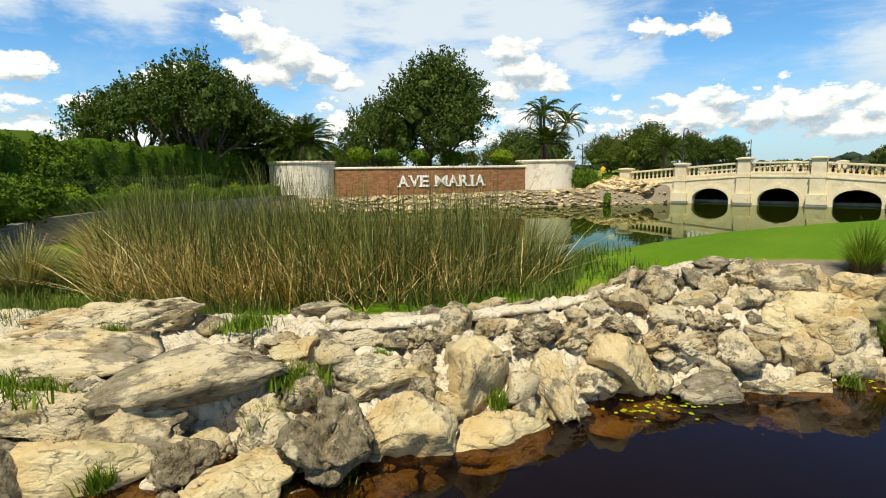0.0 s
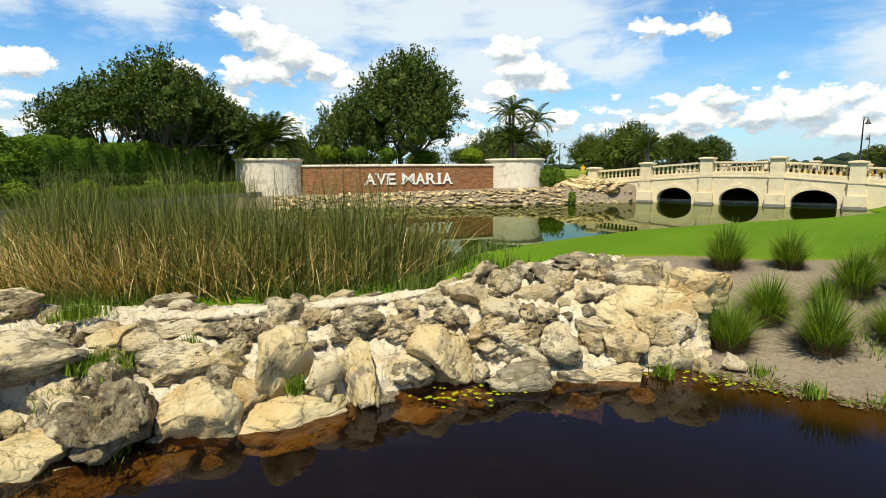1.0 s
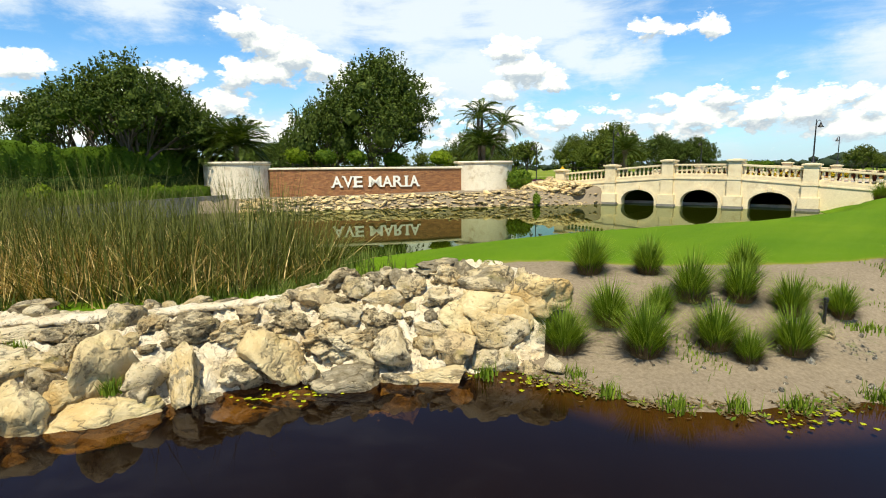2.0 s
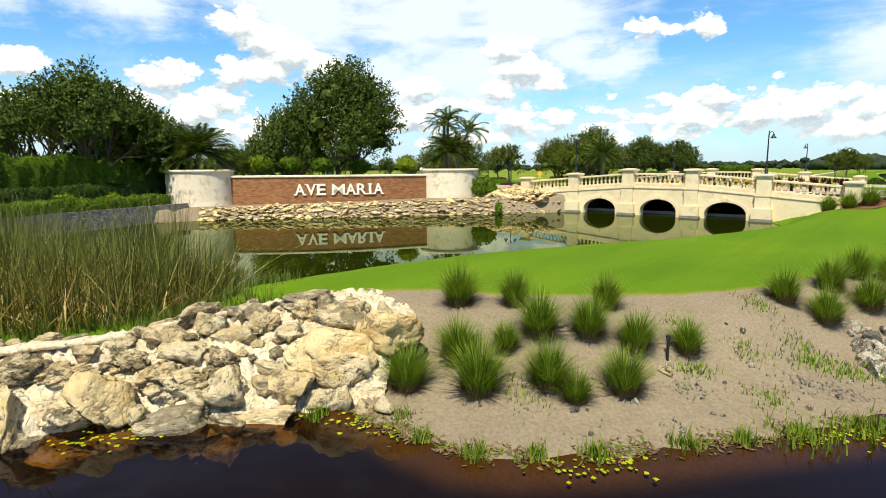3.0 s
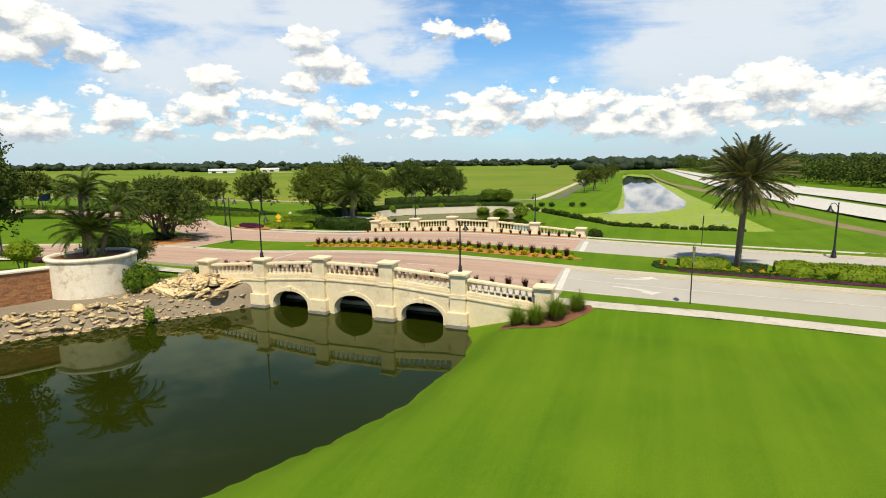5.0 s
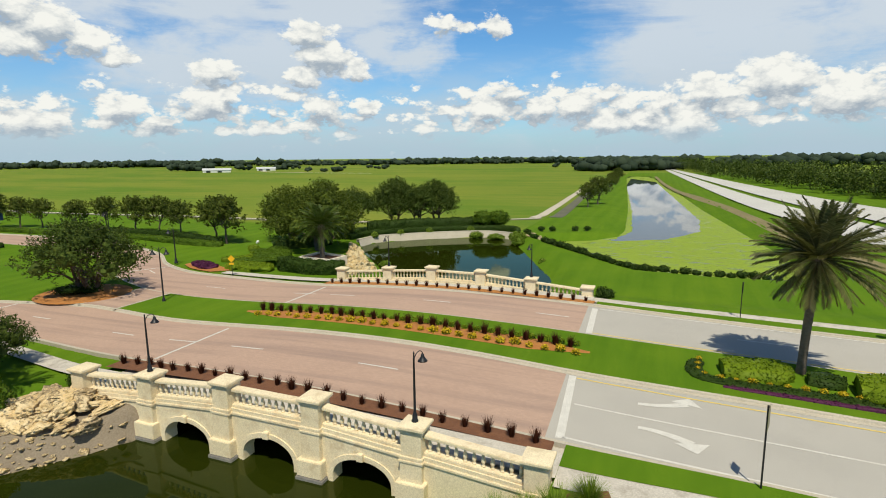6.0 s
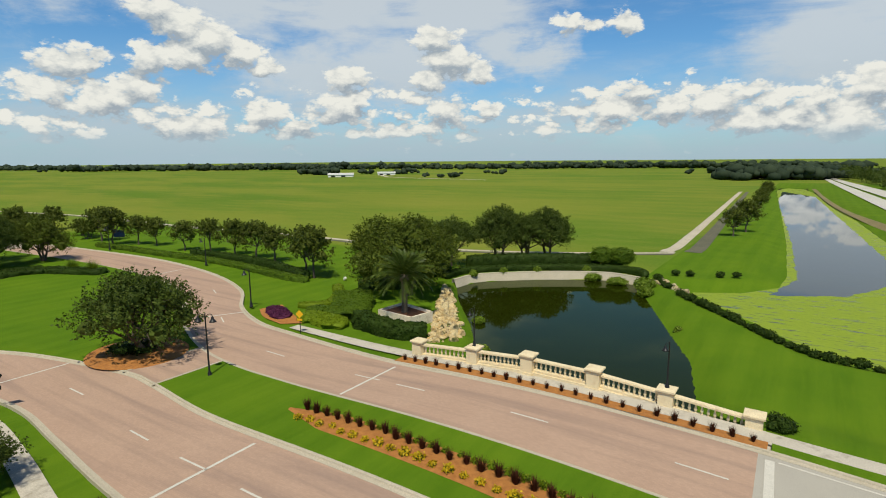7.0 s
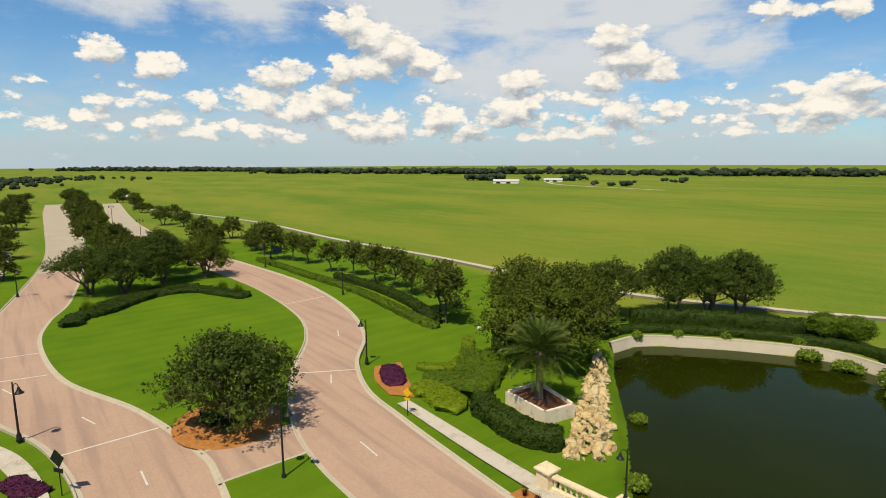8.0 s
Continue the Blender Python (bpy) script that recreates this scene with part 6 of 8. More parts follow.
def frond(r, length, droop, width, pairs, up, blade=0.034):
    """One feather frond in its own plane: x outward, z up."""
    t = np.linspace(0, 1, 9)
    ang = up - droop * t**1.3
    x = np.r_[0, np.cumsum(np.cos(ang[:-1]) * length / 8)]
    z = np.r_[0, np.cumsum(np.sin(ang[:-1]) * length / 8)]
    rib = np.stack([x, np.zeros(9), z], 1)
    pieces = [tube(rib, 0.035 * (1 - 0.85 * t) + 0.004, 4)]
    vs, fs = [], []
    for i in range(pairs):
        u = 0.10 + 0.9 * (i + r.uniform(0, 0.5)) / pairs
        p = np.array([np.interp(u, t, rib[:, k]) for k in range(3)])
        a = np.interp(u, t, ang)
        d = np.array([math.cos(a), 0, math.sin(a)])
        nn = np.array([-math.sin(a), 0, math.cos(a)])
        L = width * (0.35 + 1.2 * u * (1.15 - u) * 2) * r.uniform(0.85, 1.15)
        for s in (-1, 1):
            tip = p + L * (0.62 * d + s * np.array([0, 0.72, 0]) + nn * r.uniform(0.0, 0.22) - np.array([0, 0, 0.28 * u]))
            w = blade * d + 0.4 * blade * nn
            m_ = (p + tip) / 2 + nn * 0.03
            vs.append(np.stack([p - w, m_ - w * 1.1, tip, m_ + w * 1.1]))
    lv = np.vstack(vs)
    pieces.append((lv, np.arange(len(lv)).reshape(-1, 4)))
    return joined(pieces)


def palm_crown(r, count, length, width, pairs, up_range, droop_range, m, name="crown", blade=0.034):
    pieces = []
    for i in range(count):
        k = (i + 0.5) / count
        up = up_range[1] + (up_range[0] - up_range[1]) * k + r.normal(0, 0.08)
        v, f = frond(r, length * r.uniform(0.85, 1.1), r.uniform(*droop_range), width, pairs, up, blade)
        a = i * 2.399963 + r.normal(0, 0.12)
        c, s = math.cos(a), math.sin(a)
        tilt = r.normal(0, 0.25)
        y = v[:, 1] * math.cos(tilt) - (v[:, 2]) * 0
        z = v[:, 2] + v[:, 1] * math.sin(tilt)
        x = v[:, 0] + 0.12
        pieces.append((np.stack([x * c - y * s, x * s + y * c, z], 1), f))
    v, f = joined(pieces)
    return quick_mesh(name, v, f, m)


def palm(seed, height, trunk_r, count, length, width, pairs, up_range, droop_range, leaf, label, lean=(0, 0), boots=True, skirt=0, blade=0.034):
    """A palm: ringed trunk, swollen head of cut leaf bases, feather fronds."""
    r = np.random.default_rng(seed)
    root = tagged(new("palm_tree"), label, "palm tree")
    pieces = []
    n = int(height / 0.16) + 2
    pts, rad = [], []
    for i in range(n):
        t = i / (n - 1)
        pts.append((lean[0] * t**1.5, lean[1] * t**1.5, -0.2 + (height + 0.2) * t))
        rad.append(trunk_r * (1.25 - 0.3 * min(1, t * 6)) * (1.0 + 0.07 * (i % 2)))
    pieces.append(tube(pts, rad, 12))
    if boots:
        v, f = lathe([(trunk_r * 0.95, height - 0.9), (trunk_r * 1.5, height - 0.45), (trunk_r * 1.7, height - 0.05), (trunk_r * 1.1, height + 0.25), (0.02, height + 0.4)], 12, False)
        v = np.array(v) + np.array([lean[0], lean[1], 0])
        pieces.append((v, np.array(f)))
    v, f = joined(pieces)
    part("trunk", quick_mesh("trunk", v, f, M_PALMBARK, True), None, root)
    o = part("palm_head", palm_crown(r, count, length, width, pairs, up_range, droop_range, leaf, "palm_head", blade), None, root)
    o.matrix_basis = pose(lean[0], lean[1], height)
    if skirt:
        o = part("dead_thatch", palm_crown(r, skirt, length * 0.8, width * 0.8, pairs // 2, (-1.2, -0.7), (0.1, 0.4), M_THATCH, "dead_thatch"), None, root, "hanging brown dead fronds")
        o.matrix_basis = pose(lean[0], lean[1], height - 0.2)
    return root


def street_lamp(height, heads, label):
    """A fluted black post with a curled arm and a bell shade on each side that has one."""
    root = tagged(new("street_lamp"), label, "street lamp", "street lamps")
    v, f = lathe([(0.20, -0.02), (0.20, 0.10), (0.15, 0.16), (0.15, 0.42), (0.11, 0.50), (0.075, 0.62), (0.065, height * 0.6), (0.05, height - 0.35), (0.07, height - 0.32), (0.05, height - 0.26),
                  (0.035, height - 0.02), (0.055, height + 0.03), (0.012, height + 0.16)], 12)
    part("post", mesh_of("post", v, f, (M_BLACK,), True), None, root)
    for s in heads:
        arm = [(0, 0, height - 0.30), (0.18 * s, 0, height - 0.02), (0.38 * s, 0, height + 0.08), (0.56 * s, 0, height + 0.0), (0.60 * s, 0, height - 0.14)]
        v, f = tube(spline(np.array(arm), 0.08), np.full(len(spline(np.array(arm), 0.08)), 0.028), 7)
        a = part("arm", quick_mesh("arm", v, f, M_BLACK, True), None, root)
        v, f = lathe([(0.05, 0.0), (0.09, -0.05), (0.10, -0.16), (0.17, -0.28), (0.27, -0.40), (0.29, -0.44), (0.25, -0.42), (0.10, -0.24)], 16, False)
        sh = part("shade", mesh_of("shade", v, f, (M_BLACK,), True), None, root)
        sh.matrix_basis = pose(0.60 * s, 0, height - 0.12)
        v, f = lathe([(0.01, -0.30), (0.10, -0.32), (0.14, -0.40), (0.10, -0.46), (0.01, -0.49)], 12, False)
        g = part("lens", mesh_of("lens", v, f, (M_GLASSY,), True), None, sh, "pale glass lens")
    return root
# ------------------------------------------------------------------ rock weir and its surroundings
WEIR_C = spline([(8.0, -52.4), (10.2, -50.0), (12.0, -48.2), (13.3, -46.9), (14.5, -45.6), (15.5, -44.35), (16.3, -43.2), (16.95, -42.0), (17.5, -40.4), (18.0, -38.9), (18.6, -37.7), (19.6, -37.2), (20.6, -37.3)], 0.3)
WEIR_W = spline([(12.6, -55.6), (14.4, -52.0), (15.5, -49.6), (16.1, -48.0), (16.65, -46.9), (17.1, -45.9), (17.7, -44.9), (18.0, -43.8), (18.3, -42.7), (19.2, -41.8), (20.2, -40.8), (20.9, -39.8), (21.4, -38.8)], 0.3)
_n = 150
WEIR_C, WEIR_W = resample(WEIR_C, _n), resample(WEIR_W, _n)
WEIR_Z = np.interp(np.linspace(0, 1, _n), [0, 0.12, 0.3, 0.55, 0.68, 0.8, 0.92, 1.0], [0.70, 0.62, 0.56, 0.58, 0.66, 0.88, 0.95, 0.72])


def weir_at(s, v):
    """A place on the sloping face (s along, v from the crest 0 to the water 1) and its normal."""
    i = s * (_n - 1)
    k = min(int(i), _n - 2)
    w = i - k
    c = WEIR_C[k] * (1 - w) + WEIR_C[k + 1] * w
    q = WEIR_W[k] * (1 - w) + WEIR_W[k + 1] * w
    z0 = WEIR_Z[k] * (1 - w) + WEIR_Z[k + 1] * w
    p = c + (q - c) * v
    down = max(0.0, v)
    z = z0 + (NEAR_Z - 0.20 - z0) * down**1.95
    # an undercut step below the shelf rocks of the western half
    z -= 0.5 * float((1 - sstep(s, 0.42, 0.47)) * sstep(down, 0.40, 0.52) * (1 - sstep(down, 0.55, 1.0)))
    d = q - c
    nrm = Vector((d[0], d[1], 0)).normalized() * (0.12 + 0.75 * min(1.0, down)) + Vector((0, 0, 0.75))
    return Vector((p[0], p[1], z)), nrm.normalized()


def build_weir():
    root = tagged(new("rock_weir"), "limestone boulder weir set in pale mortar above dark water", "rock weir")
    vs = np.r_[np.linspace(-0.62, -0.02, 16), np.linspace(0, 1.0, 70), np.linspace(1.05, 1.5, 6)]
    ss = np.linspace(0, 1, 460)
    v, f = [], []
    for s in ss:
        c, w = weir_at(s, 0)[0], weir_at(s, 1)[0]
        d = w - c
        for t in vs:
            if t < 0:
                p, nrm = Vector((c.x + d.x * t, c.y + d.y * t, c.z + 0.02 - (0.45 if t < -0.5 else 0.12 * -t))), Vector((0, 0, 1))
            else:
                p, nrm = weir_at(s, min(t, 1.0))
            if t > 1:
                p = Vector((c.x + d.x * (1 + 0.3 * (t - 1)), c.y + d.y * (1 + 0.3 * (t - 1)), NEAR_Z - 0.20 - (t - 1) * 4.0))
            q = p + Vector((noise.noise(p * 1.9), noise.noise(p * 1.9 + Vector((9, 0, 0))), 0)) * 0.3
            dist = noise.voronoi(q * 1.9)[0]
            gap = min(1.0, (dist[1] - dist[0]) / 0.20)
            k = 0.12 * (gap * (2 - gap) - 1.15) + noise.fractal(p * 2.1, 1.0, 2.0, 5) * 0.085
            k += noise.noise(p * 8.5) * 0.035 + noise.noise(p * 19.0) * 0.016 - 0.07 * max(0.0, 0.13 - abs(noise.noise(p * 3.3))) / 0.13
            v.append((p + nrm * (k if t > -0.5 else 0.3 * k))[:])
    m = len(vs)
    for i in range(len(ss) - 1):
        for k in range(m - 1):
            f.append((i * m + k, i * m + k + 1, (i + 1) * m + k + 1, (i + 1) * m + k))
    part("mortar_bed", quick_mesh("mortar_bed", v, f, M_MORTAR, True), None, root, "rough pale mortar between the stones")
    # broken mortar cap that runs along the crest, a little proud of the bed
    v, f = [], []
    ss = np.linspace(0.47, 0.83, 230)
    prof = ((-0.34, -0.20), (-0.32, 0.03), (-0.22, 0.075), (-0.10, 0.085), (0.02, 0.08), (0.055, 0.04), (0.05, 0.0), (0.0, -0.03))
    for s in ss:
        c, w = weir_at(s, 0)[0], weir_at(s, 1)[0]
        d = (w - c).normalized()
        for o, h in prof:
            p = Vector((c.x + d.x * o * 1.5, c.y + d.y * o * 1.5, c.z + 0.03 + h))
            k = noise.fractal(p * 2.6, 1.0, 2.0, 4)
            v.append((p + Vector((d.x * k * 0.16, d.y * k * 0.16, 0.035 * noise.noise(p * 5.0) + 0.03 * noise.noise(p * 1.3))))[:])
    m = len(prof)
    for i in range(len(ss) - 1):
        for k in range(m - 1):
            f.append((i * m + k, (i + 1) * m + k, (i + 1) * m + k + 1, i * m + k + 1))
    part("mortar_cap", quick_mesh("mortar_cap", v, f, M_MORTAR, True), None, root, "cracked pale mortar cap on the crest")
    r = np.random.default_rng(42)
    taken = []

    def lay(s, t, wide, tall, key="weir", sink=0.10):
        """A stone of that width along the weir and that height up its face."""
        p, nrm = weir_at(s, t)
        a, b = weir_at(max(0.0, s - 0.02), t)[0], weir_at(min(1.0, s + 0.02), t)[0]
        x = Vector((b.x - a.x, b.y - a.y, 0)).normalized()
        z = (nrm - x * nrm.dot(x)).normalized()
        y = z.cross(x)
        deep = min(wide, tall) * r.uniform(0.72, 0.95)
        turn = Matrix((x, y, z)).transposed() @ Euler((r.normal(0, 0.14), r.normal(0, 0.14), r.normal(0, 0.12) + (math.pi if r.random() < 0.5 else 0.0))).to_matrix()
        p = p + nrm * deep * (0.22 - sink)
        ob = part("stone", STONES[key][int(r.integers(len(STONES[key])))], None, root)
        ob.matrix_basis = Matrix.LocRotScale(p, turn.to_quaternion(), (wide / 0.92, tall / 0.72, deep / 0.62))
        taken.append((p, 0.5 * (wide + tall)))

    lay(0.308, -0.14, 2.95, 0.80, "crag")
    lay(0.296, 0.25, 2.72, 0.91, "shelf")
    lay(0.396, 0.41, 2.40, 0.80, "shelf")
    lay(0.338, 0.43, 0.83, 0.48, "chunk")
    lay(0.306, 0.45, 1.20, 0.67, "weir")
    lay(0.353, 0.52, 2.22, 0.85, "weir")
    lay(0.343, 0.65, 1.73, 0.82, "warm")
    lay(0.439, 0.92, 1.18, 0.77, "warm")
    lay(0.444, 0.60, 0.80, 0.72, "weir")
    lay(0.491, 0.82, 1.05, 1.01, "crag")
    lay(0.544, 0.85, 1.08, 0.81, "warm")
    lay(0.521, 0.53, 1.30, 0.57, "weir")
    lay(0.499, 1.06, 1.23, 0.51, "crag")
    lay(0.296, 0.61, 1.04, 0.96, "weir")
    lay(0.544, 0.22, 0.57, 0.37, "crag")
    lay(0.373, -0.17, 0.61, 0.41, "chunk")
    lay(0.441, -0.49, 1.06, 0.35, "weir")
    lay(0.596, -0.40, 0.63, 0.23, "weir")
    lay(0.589, 0.56, 1.01, 1.02, "warm")
    lay(0.614, 0.94, 1.36, 0.68, "warm")
    lay(0.639, 0.39, 0.87, 0.55, "crag")
    lay(0.677, 0.48, 0.96, 0.49, "crag")
    lay(0.627, 0.73, 0.59, 0.48, "chunk")
    lay(0.662, 0.78, 0.65, 0.99, "weir")
    lay(0.707, 0.83, 0.93, 0.56, "weir")
    lay(0.729, 1.10, 1.07, 0.83, "warm")
    lay(0.734, 0.49, 0.81, 0.43, "crag")
    lay(0.737, 0.79, 0.97, 0.90, "warm")
    lay(0.779, 0.70, 1.26, 0.69, "crag")
    lay(0.772, 0.91, 0.38, 0.37, "chunk")
    lay(0.812, 0.94, 1.30, 0.59, "weir")
    lay(0.757, 1.02, 1.16, 0.41, "warm")
    lay(0.782, 0.50, 0.78, 0.45, "chunk")
    lay(0.827, 0.63, 0.70, 0.51, "crag")
    lay(0.842, 0.77, 0.73, 0.70, "weir")
    lay(0.875, 0.68, 0.53, 0.33, "chunk")
    lay(0.877, 0.78, 0.52, 0.36, "weir")
    lay(0.905, 0.81, 0.85, 0.71, "warm")
    lay(0.905, 0.62, 0.79, 0.67, "warm")
    lay(0.857, 0.95, 0.57, 0.40, "chunk")
    lay(0.892, 0.95, 1.04, 0.48, "warm")
    lay(0.862, -0.02, 1.29, 0.56, "shelf")
    lay(0.882, 0.24, 0.88, 0.59, "crag")
    lay(0.875, 0.45, 0.83, 0.47, "weir")
    lay(0.930, 0.28, 1.28, 0.65, "weir")
    lay(0.942, 0.58, 1.26, 0.90, "warm")
    lay(0.977, 0.34, 1.38, 0.98, "warm")
    lay(0.940, 0.71, 1.15, 0.76, "weir")
    lay(0.935, 0.88, 0.54, 0.34, "chunk")
    lay(0.955, 0.89, 0.46, 0.46, "chunk")
    lay(0.742, -0.15, 1.31, 0.51, "crag")
    lay(0.799, -0.00, 0.82, 0.42, "weir")
    lay(0.820, 0.39, 0.79, 0.38, "chunk")
    lay(0.632, 0.85, 0.41, 0.33, "chunk")
    lay(0.754, 0.84, 0.39, 0.28, "chunk")
    lay(0.820, 0.83, 0.42, 0.42, "chunk")
    lay(0.501, 0.18, 0.97, 0.31, "weir")
    tries, n = 0, len(taken)
    while len(taken) < n + 120 and tries < 16000:
        tries += 1
        s, t = r.uniform(0.02, 0.985), r.uniform(0.0, 1.1)
        k = len(taken) - n
        size = r.uniform(0.5, 1.1) if s < 0.27 else (r.uniform(0.34, 0.62) if k < 60 else r.uniform(0.14, 0.34))
        p, _ = weir_at(s, t)
        if t < 0.2 and s < 0.70 and r.random() < 0.85:
            continue
        if any((p - q).length < 0.42 * (size + z) for q, z in taken):
            continue
        key = ("weir", "crag", "chunk", "warm")[r.choice(4, p=(0.30, 0.30, 0.25, 0.15))]
        lay(s, t, size * r.uniform(1.0, 1.35), size * r.uniform(0.7, 1.0), key)
    for _ in range(16):
        lay(r.uniform(0.45, 0.8), r.uniform(-0.32, -0.22), r.uniform(0.2, 0.5), r.uniform(0.14, 0.26), "chunk", 0.0)
    return root


build_weir()


def scatter_bank(name, label, poly, key, count, lo, hi, seed, rise=0.0, category="rock bank", flat=1.0, apart=0.36):
    """Stones laid over a patch of ground, each a piece of its own."""
    root = tagged(new(name), label, category)
    r = np.random.default_rng(seed)
    p = np.array(poly)
    done, tries = [], 0
    while len(done) < count and tries < 40 * count:
        tries += 1
        x, y = r.uniform(p[:, 0].min(), p[:, 0].max()), r.uniform(p[:, 1].min(), p[:, 1].max())
        d = float(signed(poly, np.array([x]), np.array([y]))[0])
        if d > 0:
            continue
        size = r.uniform(lo, hi) * (1.0 if len(done) < count * 0.55 else 0.6)
        if any((x - a) ** 2 + (y - b) ** 2 < (apart * (size + c)) ** 2 for a, b, c in done):
            continue
        z = float(ground_z(np.array([x]), np.array([y]))[0])
        done.append((x, y, size))
        lift = rise * min(1.0, -d / 1.2)
        lay_stone(root, key, r, x, y, max(z, -0.5) + lift + size * 0.10 * flat, size, (r.normal(0, 0.12), r.normal(0, 0.12), 1), None, (1.1, 0.95, flat * r.uniform(0.8, 1.2)))
    return root


SIGN_EDGE = [(-13.3, -26.0), (-9.3, -19.1), (-3.7, -12.0), (0.9, -6.6), (-0.6, -5.4), (-5.4, -10.6), (-11.4, -17.9), (-15.4, -24.6)]
scatter_bank("rock_bank", "bank of honey-coloured flat stones below the brick wall", SIGN_EDGE, "slab", 290, 0.40, 1.0, 5, 0.02, flat=0.7, apart=0.30)
scatter_bank("rock_bank", "small honey-coloured stones filling the bank below the brick wall", SIGN_EDGE, "slab", 260, 0.22, 0.5, 6, 0.0, flat=0.7, apart=0.26)
scatter_bank("rock_pile", "pile of honey-coloured slabs beside the bridge end", [(-3.6, -4.4), (-2.2, -0.5), (0.2, 0.4), (3.6, -0.9), (2.4, -2.6), (0.4, -3.8)], "ledge", 60, 0.8, 1.7, 9, 0.40, flat=1.0, apart=0.26)
scatter_bank("apron_stones", "loose pale stones on the sandy apron beside the bridge", [(-3.4, -5.6), (0.2, -3.6), (3.2, -1.6), (4.3, -0.6), (4.0, -3.2), (1.6, -5.4), (-0.6, -7.4)], "slab", 130, 0.14, 0.5, 19, 0.0, category="stones", flat=0.8, apart=0.26)
scatter_bank("riprap_bank", "heap of grey broken riprap stones on the shore", [(27.6, -29.4), (28.3, -31.6), (29.6, -32.5), (31.4, -30.1), (34.2, -26.8), (38.5, -25.0), (38.0, -23.9), (33.5, -25.6), (30.3, -27.8)], "rubble", 295, 0.24, 0.52, 11, 0.06, flat=1.1, apart=0.30)
scatter_bank("cascade_rocks", "sunlit limestone rocks of a dry cascade by the pond", [(-16.2, 54.6), (-13.6, 52.6), (-8.0, 45.0), (-3.6, 39.0), (-1.6, 35.6), (-3.6, 33.6), (-6.2, 37.5), (-10.2, 44.2)], "warm", 170, 0.5, 1.15, 13, 0.25, apart=0.30)
scatter_bank("outlet_stones", "pale stones at the pond outlet", [(6.2, 73.0), (7.8, 74.6), (12.8, 70.5), (11.4, 68.4)], "weir", 34, 0.4, 0.9, 15, 0.1)
scatter_bank("shore_stones", "scattered pale stones on sandy ground", [(22.2, -38.6), (24.5, -38.6), (29.0, -32.5), (27.5, -29.0), (24.0, -36.0)], "rubble", 45, 0.06, 0.2, 17, 0.0, category="stones")

# ------------------------------------------------------------------ reed bed
REEDS = [(8.4, -46.9), (10.9, -46.0), (12.2, -44.7), (14.2, -42.6), (15.0, -40.6), (14.9, -38.6), (13.2, -36.6), (11.0, -36.2), (5.0, -38.4), (-1.0, -41.0), (-4.0, -43.2), (3.0, -45.4)]


def inside_points(r, poly, n, pull=None):
    p = np.array(poly)
    res = np.zeros((0, 2))
    while len(res) < n:
        q = r.uniform(p.min(0), p.max(0), (n, 2))
        res = np.vstack([res, q[signed(poly, q[:, 0], q[:, 1]) < 0]])
    return res[:n]


def build_reeds():
    """A tangled stand: upright green stems of uneven height, broken straw in front, fresh grass at its foot."""
    r = np.random.default_rng(21)
    q = inside_points(r, REEDS, 9500)
    near_side = q[:, 1] < -43.4 + 0.62 * (q[:, 0] - 8)
    q = q[~near_side | (r.random(len(q)) < 0.45)]
    z = np.maximum(ground_z(q[:, 0], q[:, 1]), -0.4)
    edge = -signed(REEDS, q[:, 0], q[:, 1])
    patch = np.array([noise.fractal(Vector((a * 0.45, b * 0.45, 3.0)), 1.0, 2.0, 3) for a, b in q])
    h = r.uniform(1.3, 3.15, len(q)) * (0.55 + 0.45 * sstep(edge, 0.0, 1.6)) * (1.0 + 0.38 * np.clip(patch, -0.7, 0.8))
    a = np.where(edge < 1.2, np.arctan2(q[:, 1] + 41.6, q[:, 0] - 8.5) + r.normal(0, 1.0, len(q)), r.uniform(0, 6.283, len(q)))
    ln = np.abs(r.normal(0, 0.46, len(q))) * h * (1 + 0.8 * (edge < 0.6))
    v, f = blades(r, np.c_[q, z], h, np.c_[ln * np.cos(a), ln * np.sin(a)], r.uniform(0.011, 0.021, len(q)), 0.25)
    tagged(new("green_reeds", quick_mesh("green_reeds", v, f, M_REED)), "dense stand of tall grey-green bulrush stems", "reeds", kind="stuff")
    q = inside_points(r, REEDS, 16500)
    edge = -signed(REEDS, q[:, 0], q[:, 1])
    front = (q[:, 1] < -41.0 + 0.45 * (q[:, 0] - 8)) | ((edge < 1.4) & (q[:, 1] < -41.0))
    patch = np.array([noise.fractal(Vector((a * 0.6, b * 0.6, 9.0)), 1.0, 2.0, 3) for a, b in q])
    q = q[((front & (patch > r.uniform(-1.0, 0.35, len(q)))) | (r.random(len(q)) < 0.18)) & (r.random(len(q)) < 1.0 - 0.8 * sstep(q[:, 0], 10.5, 12.8))]
    z = np.maximum(ground_z(q[:, 0], q[:, 1]), -0.3)
    h = r.uniform(0.5, 1.9, len(q))
    a = np.where(r.random(len(q)) < 0.45, np.arctan2(q[:, 1] + 41.6, q[:, 0] - 8.5) + r.normal(0, 0.9, len(q)), r.uniform(0, 6.283, len(q)))
    ln = h * r.uniform(0.3, 1.7, len(q))
    v, f = blades(r, np.c_[q, z], h * r.uniform(0.5, 1.0, len(q)), np.c_[ln * np.cos(a), ln * np.sin(a)], r.uniform(0.010, 0.021, len(q)), 0.35)
    tagged(new("dry_reeds", quick_mesh("dry_reeds", v, f, M_STRAW)), "bent straw-coloured dead reed stems", "reeds", kind="stuff")


build_reeds()


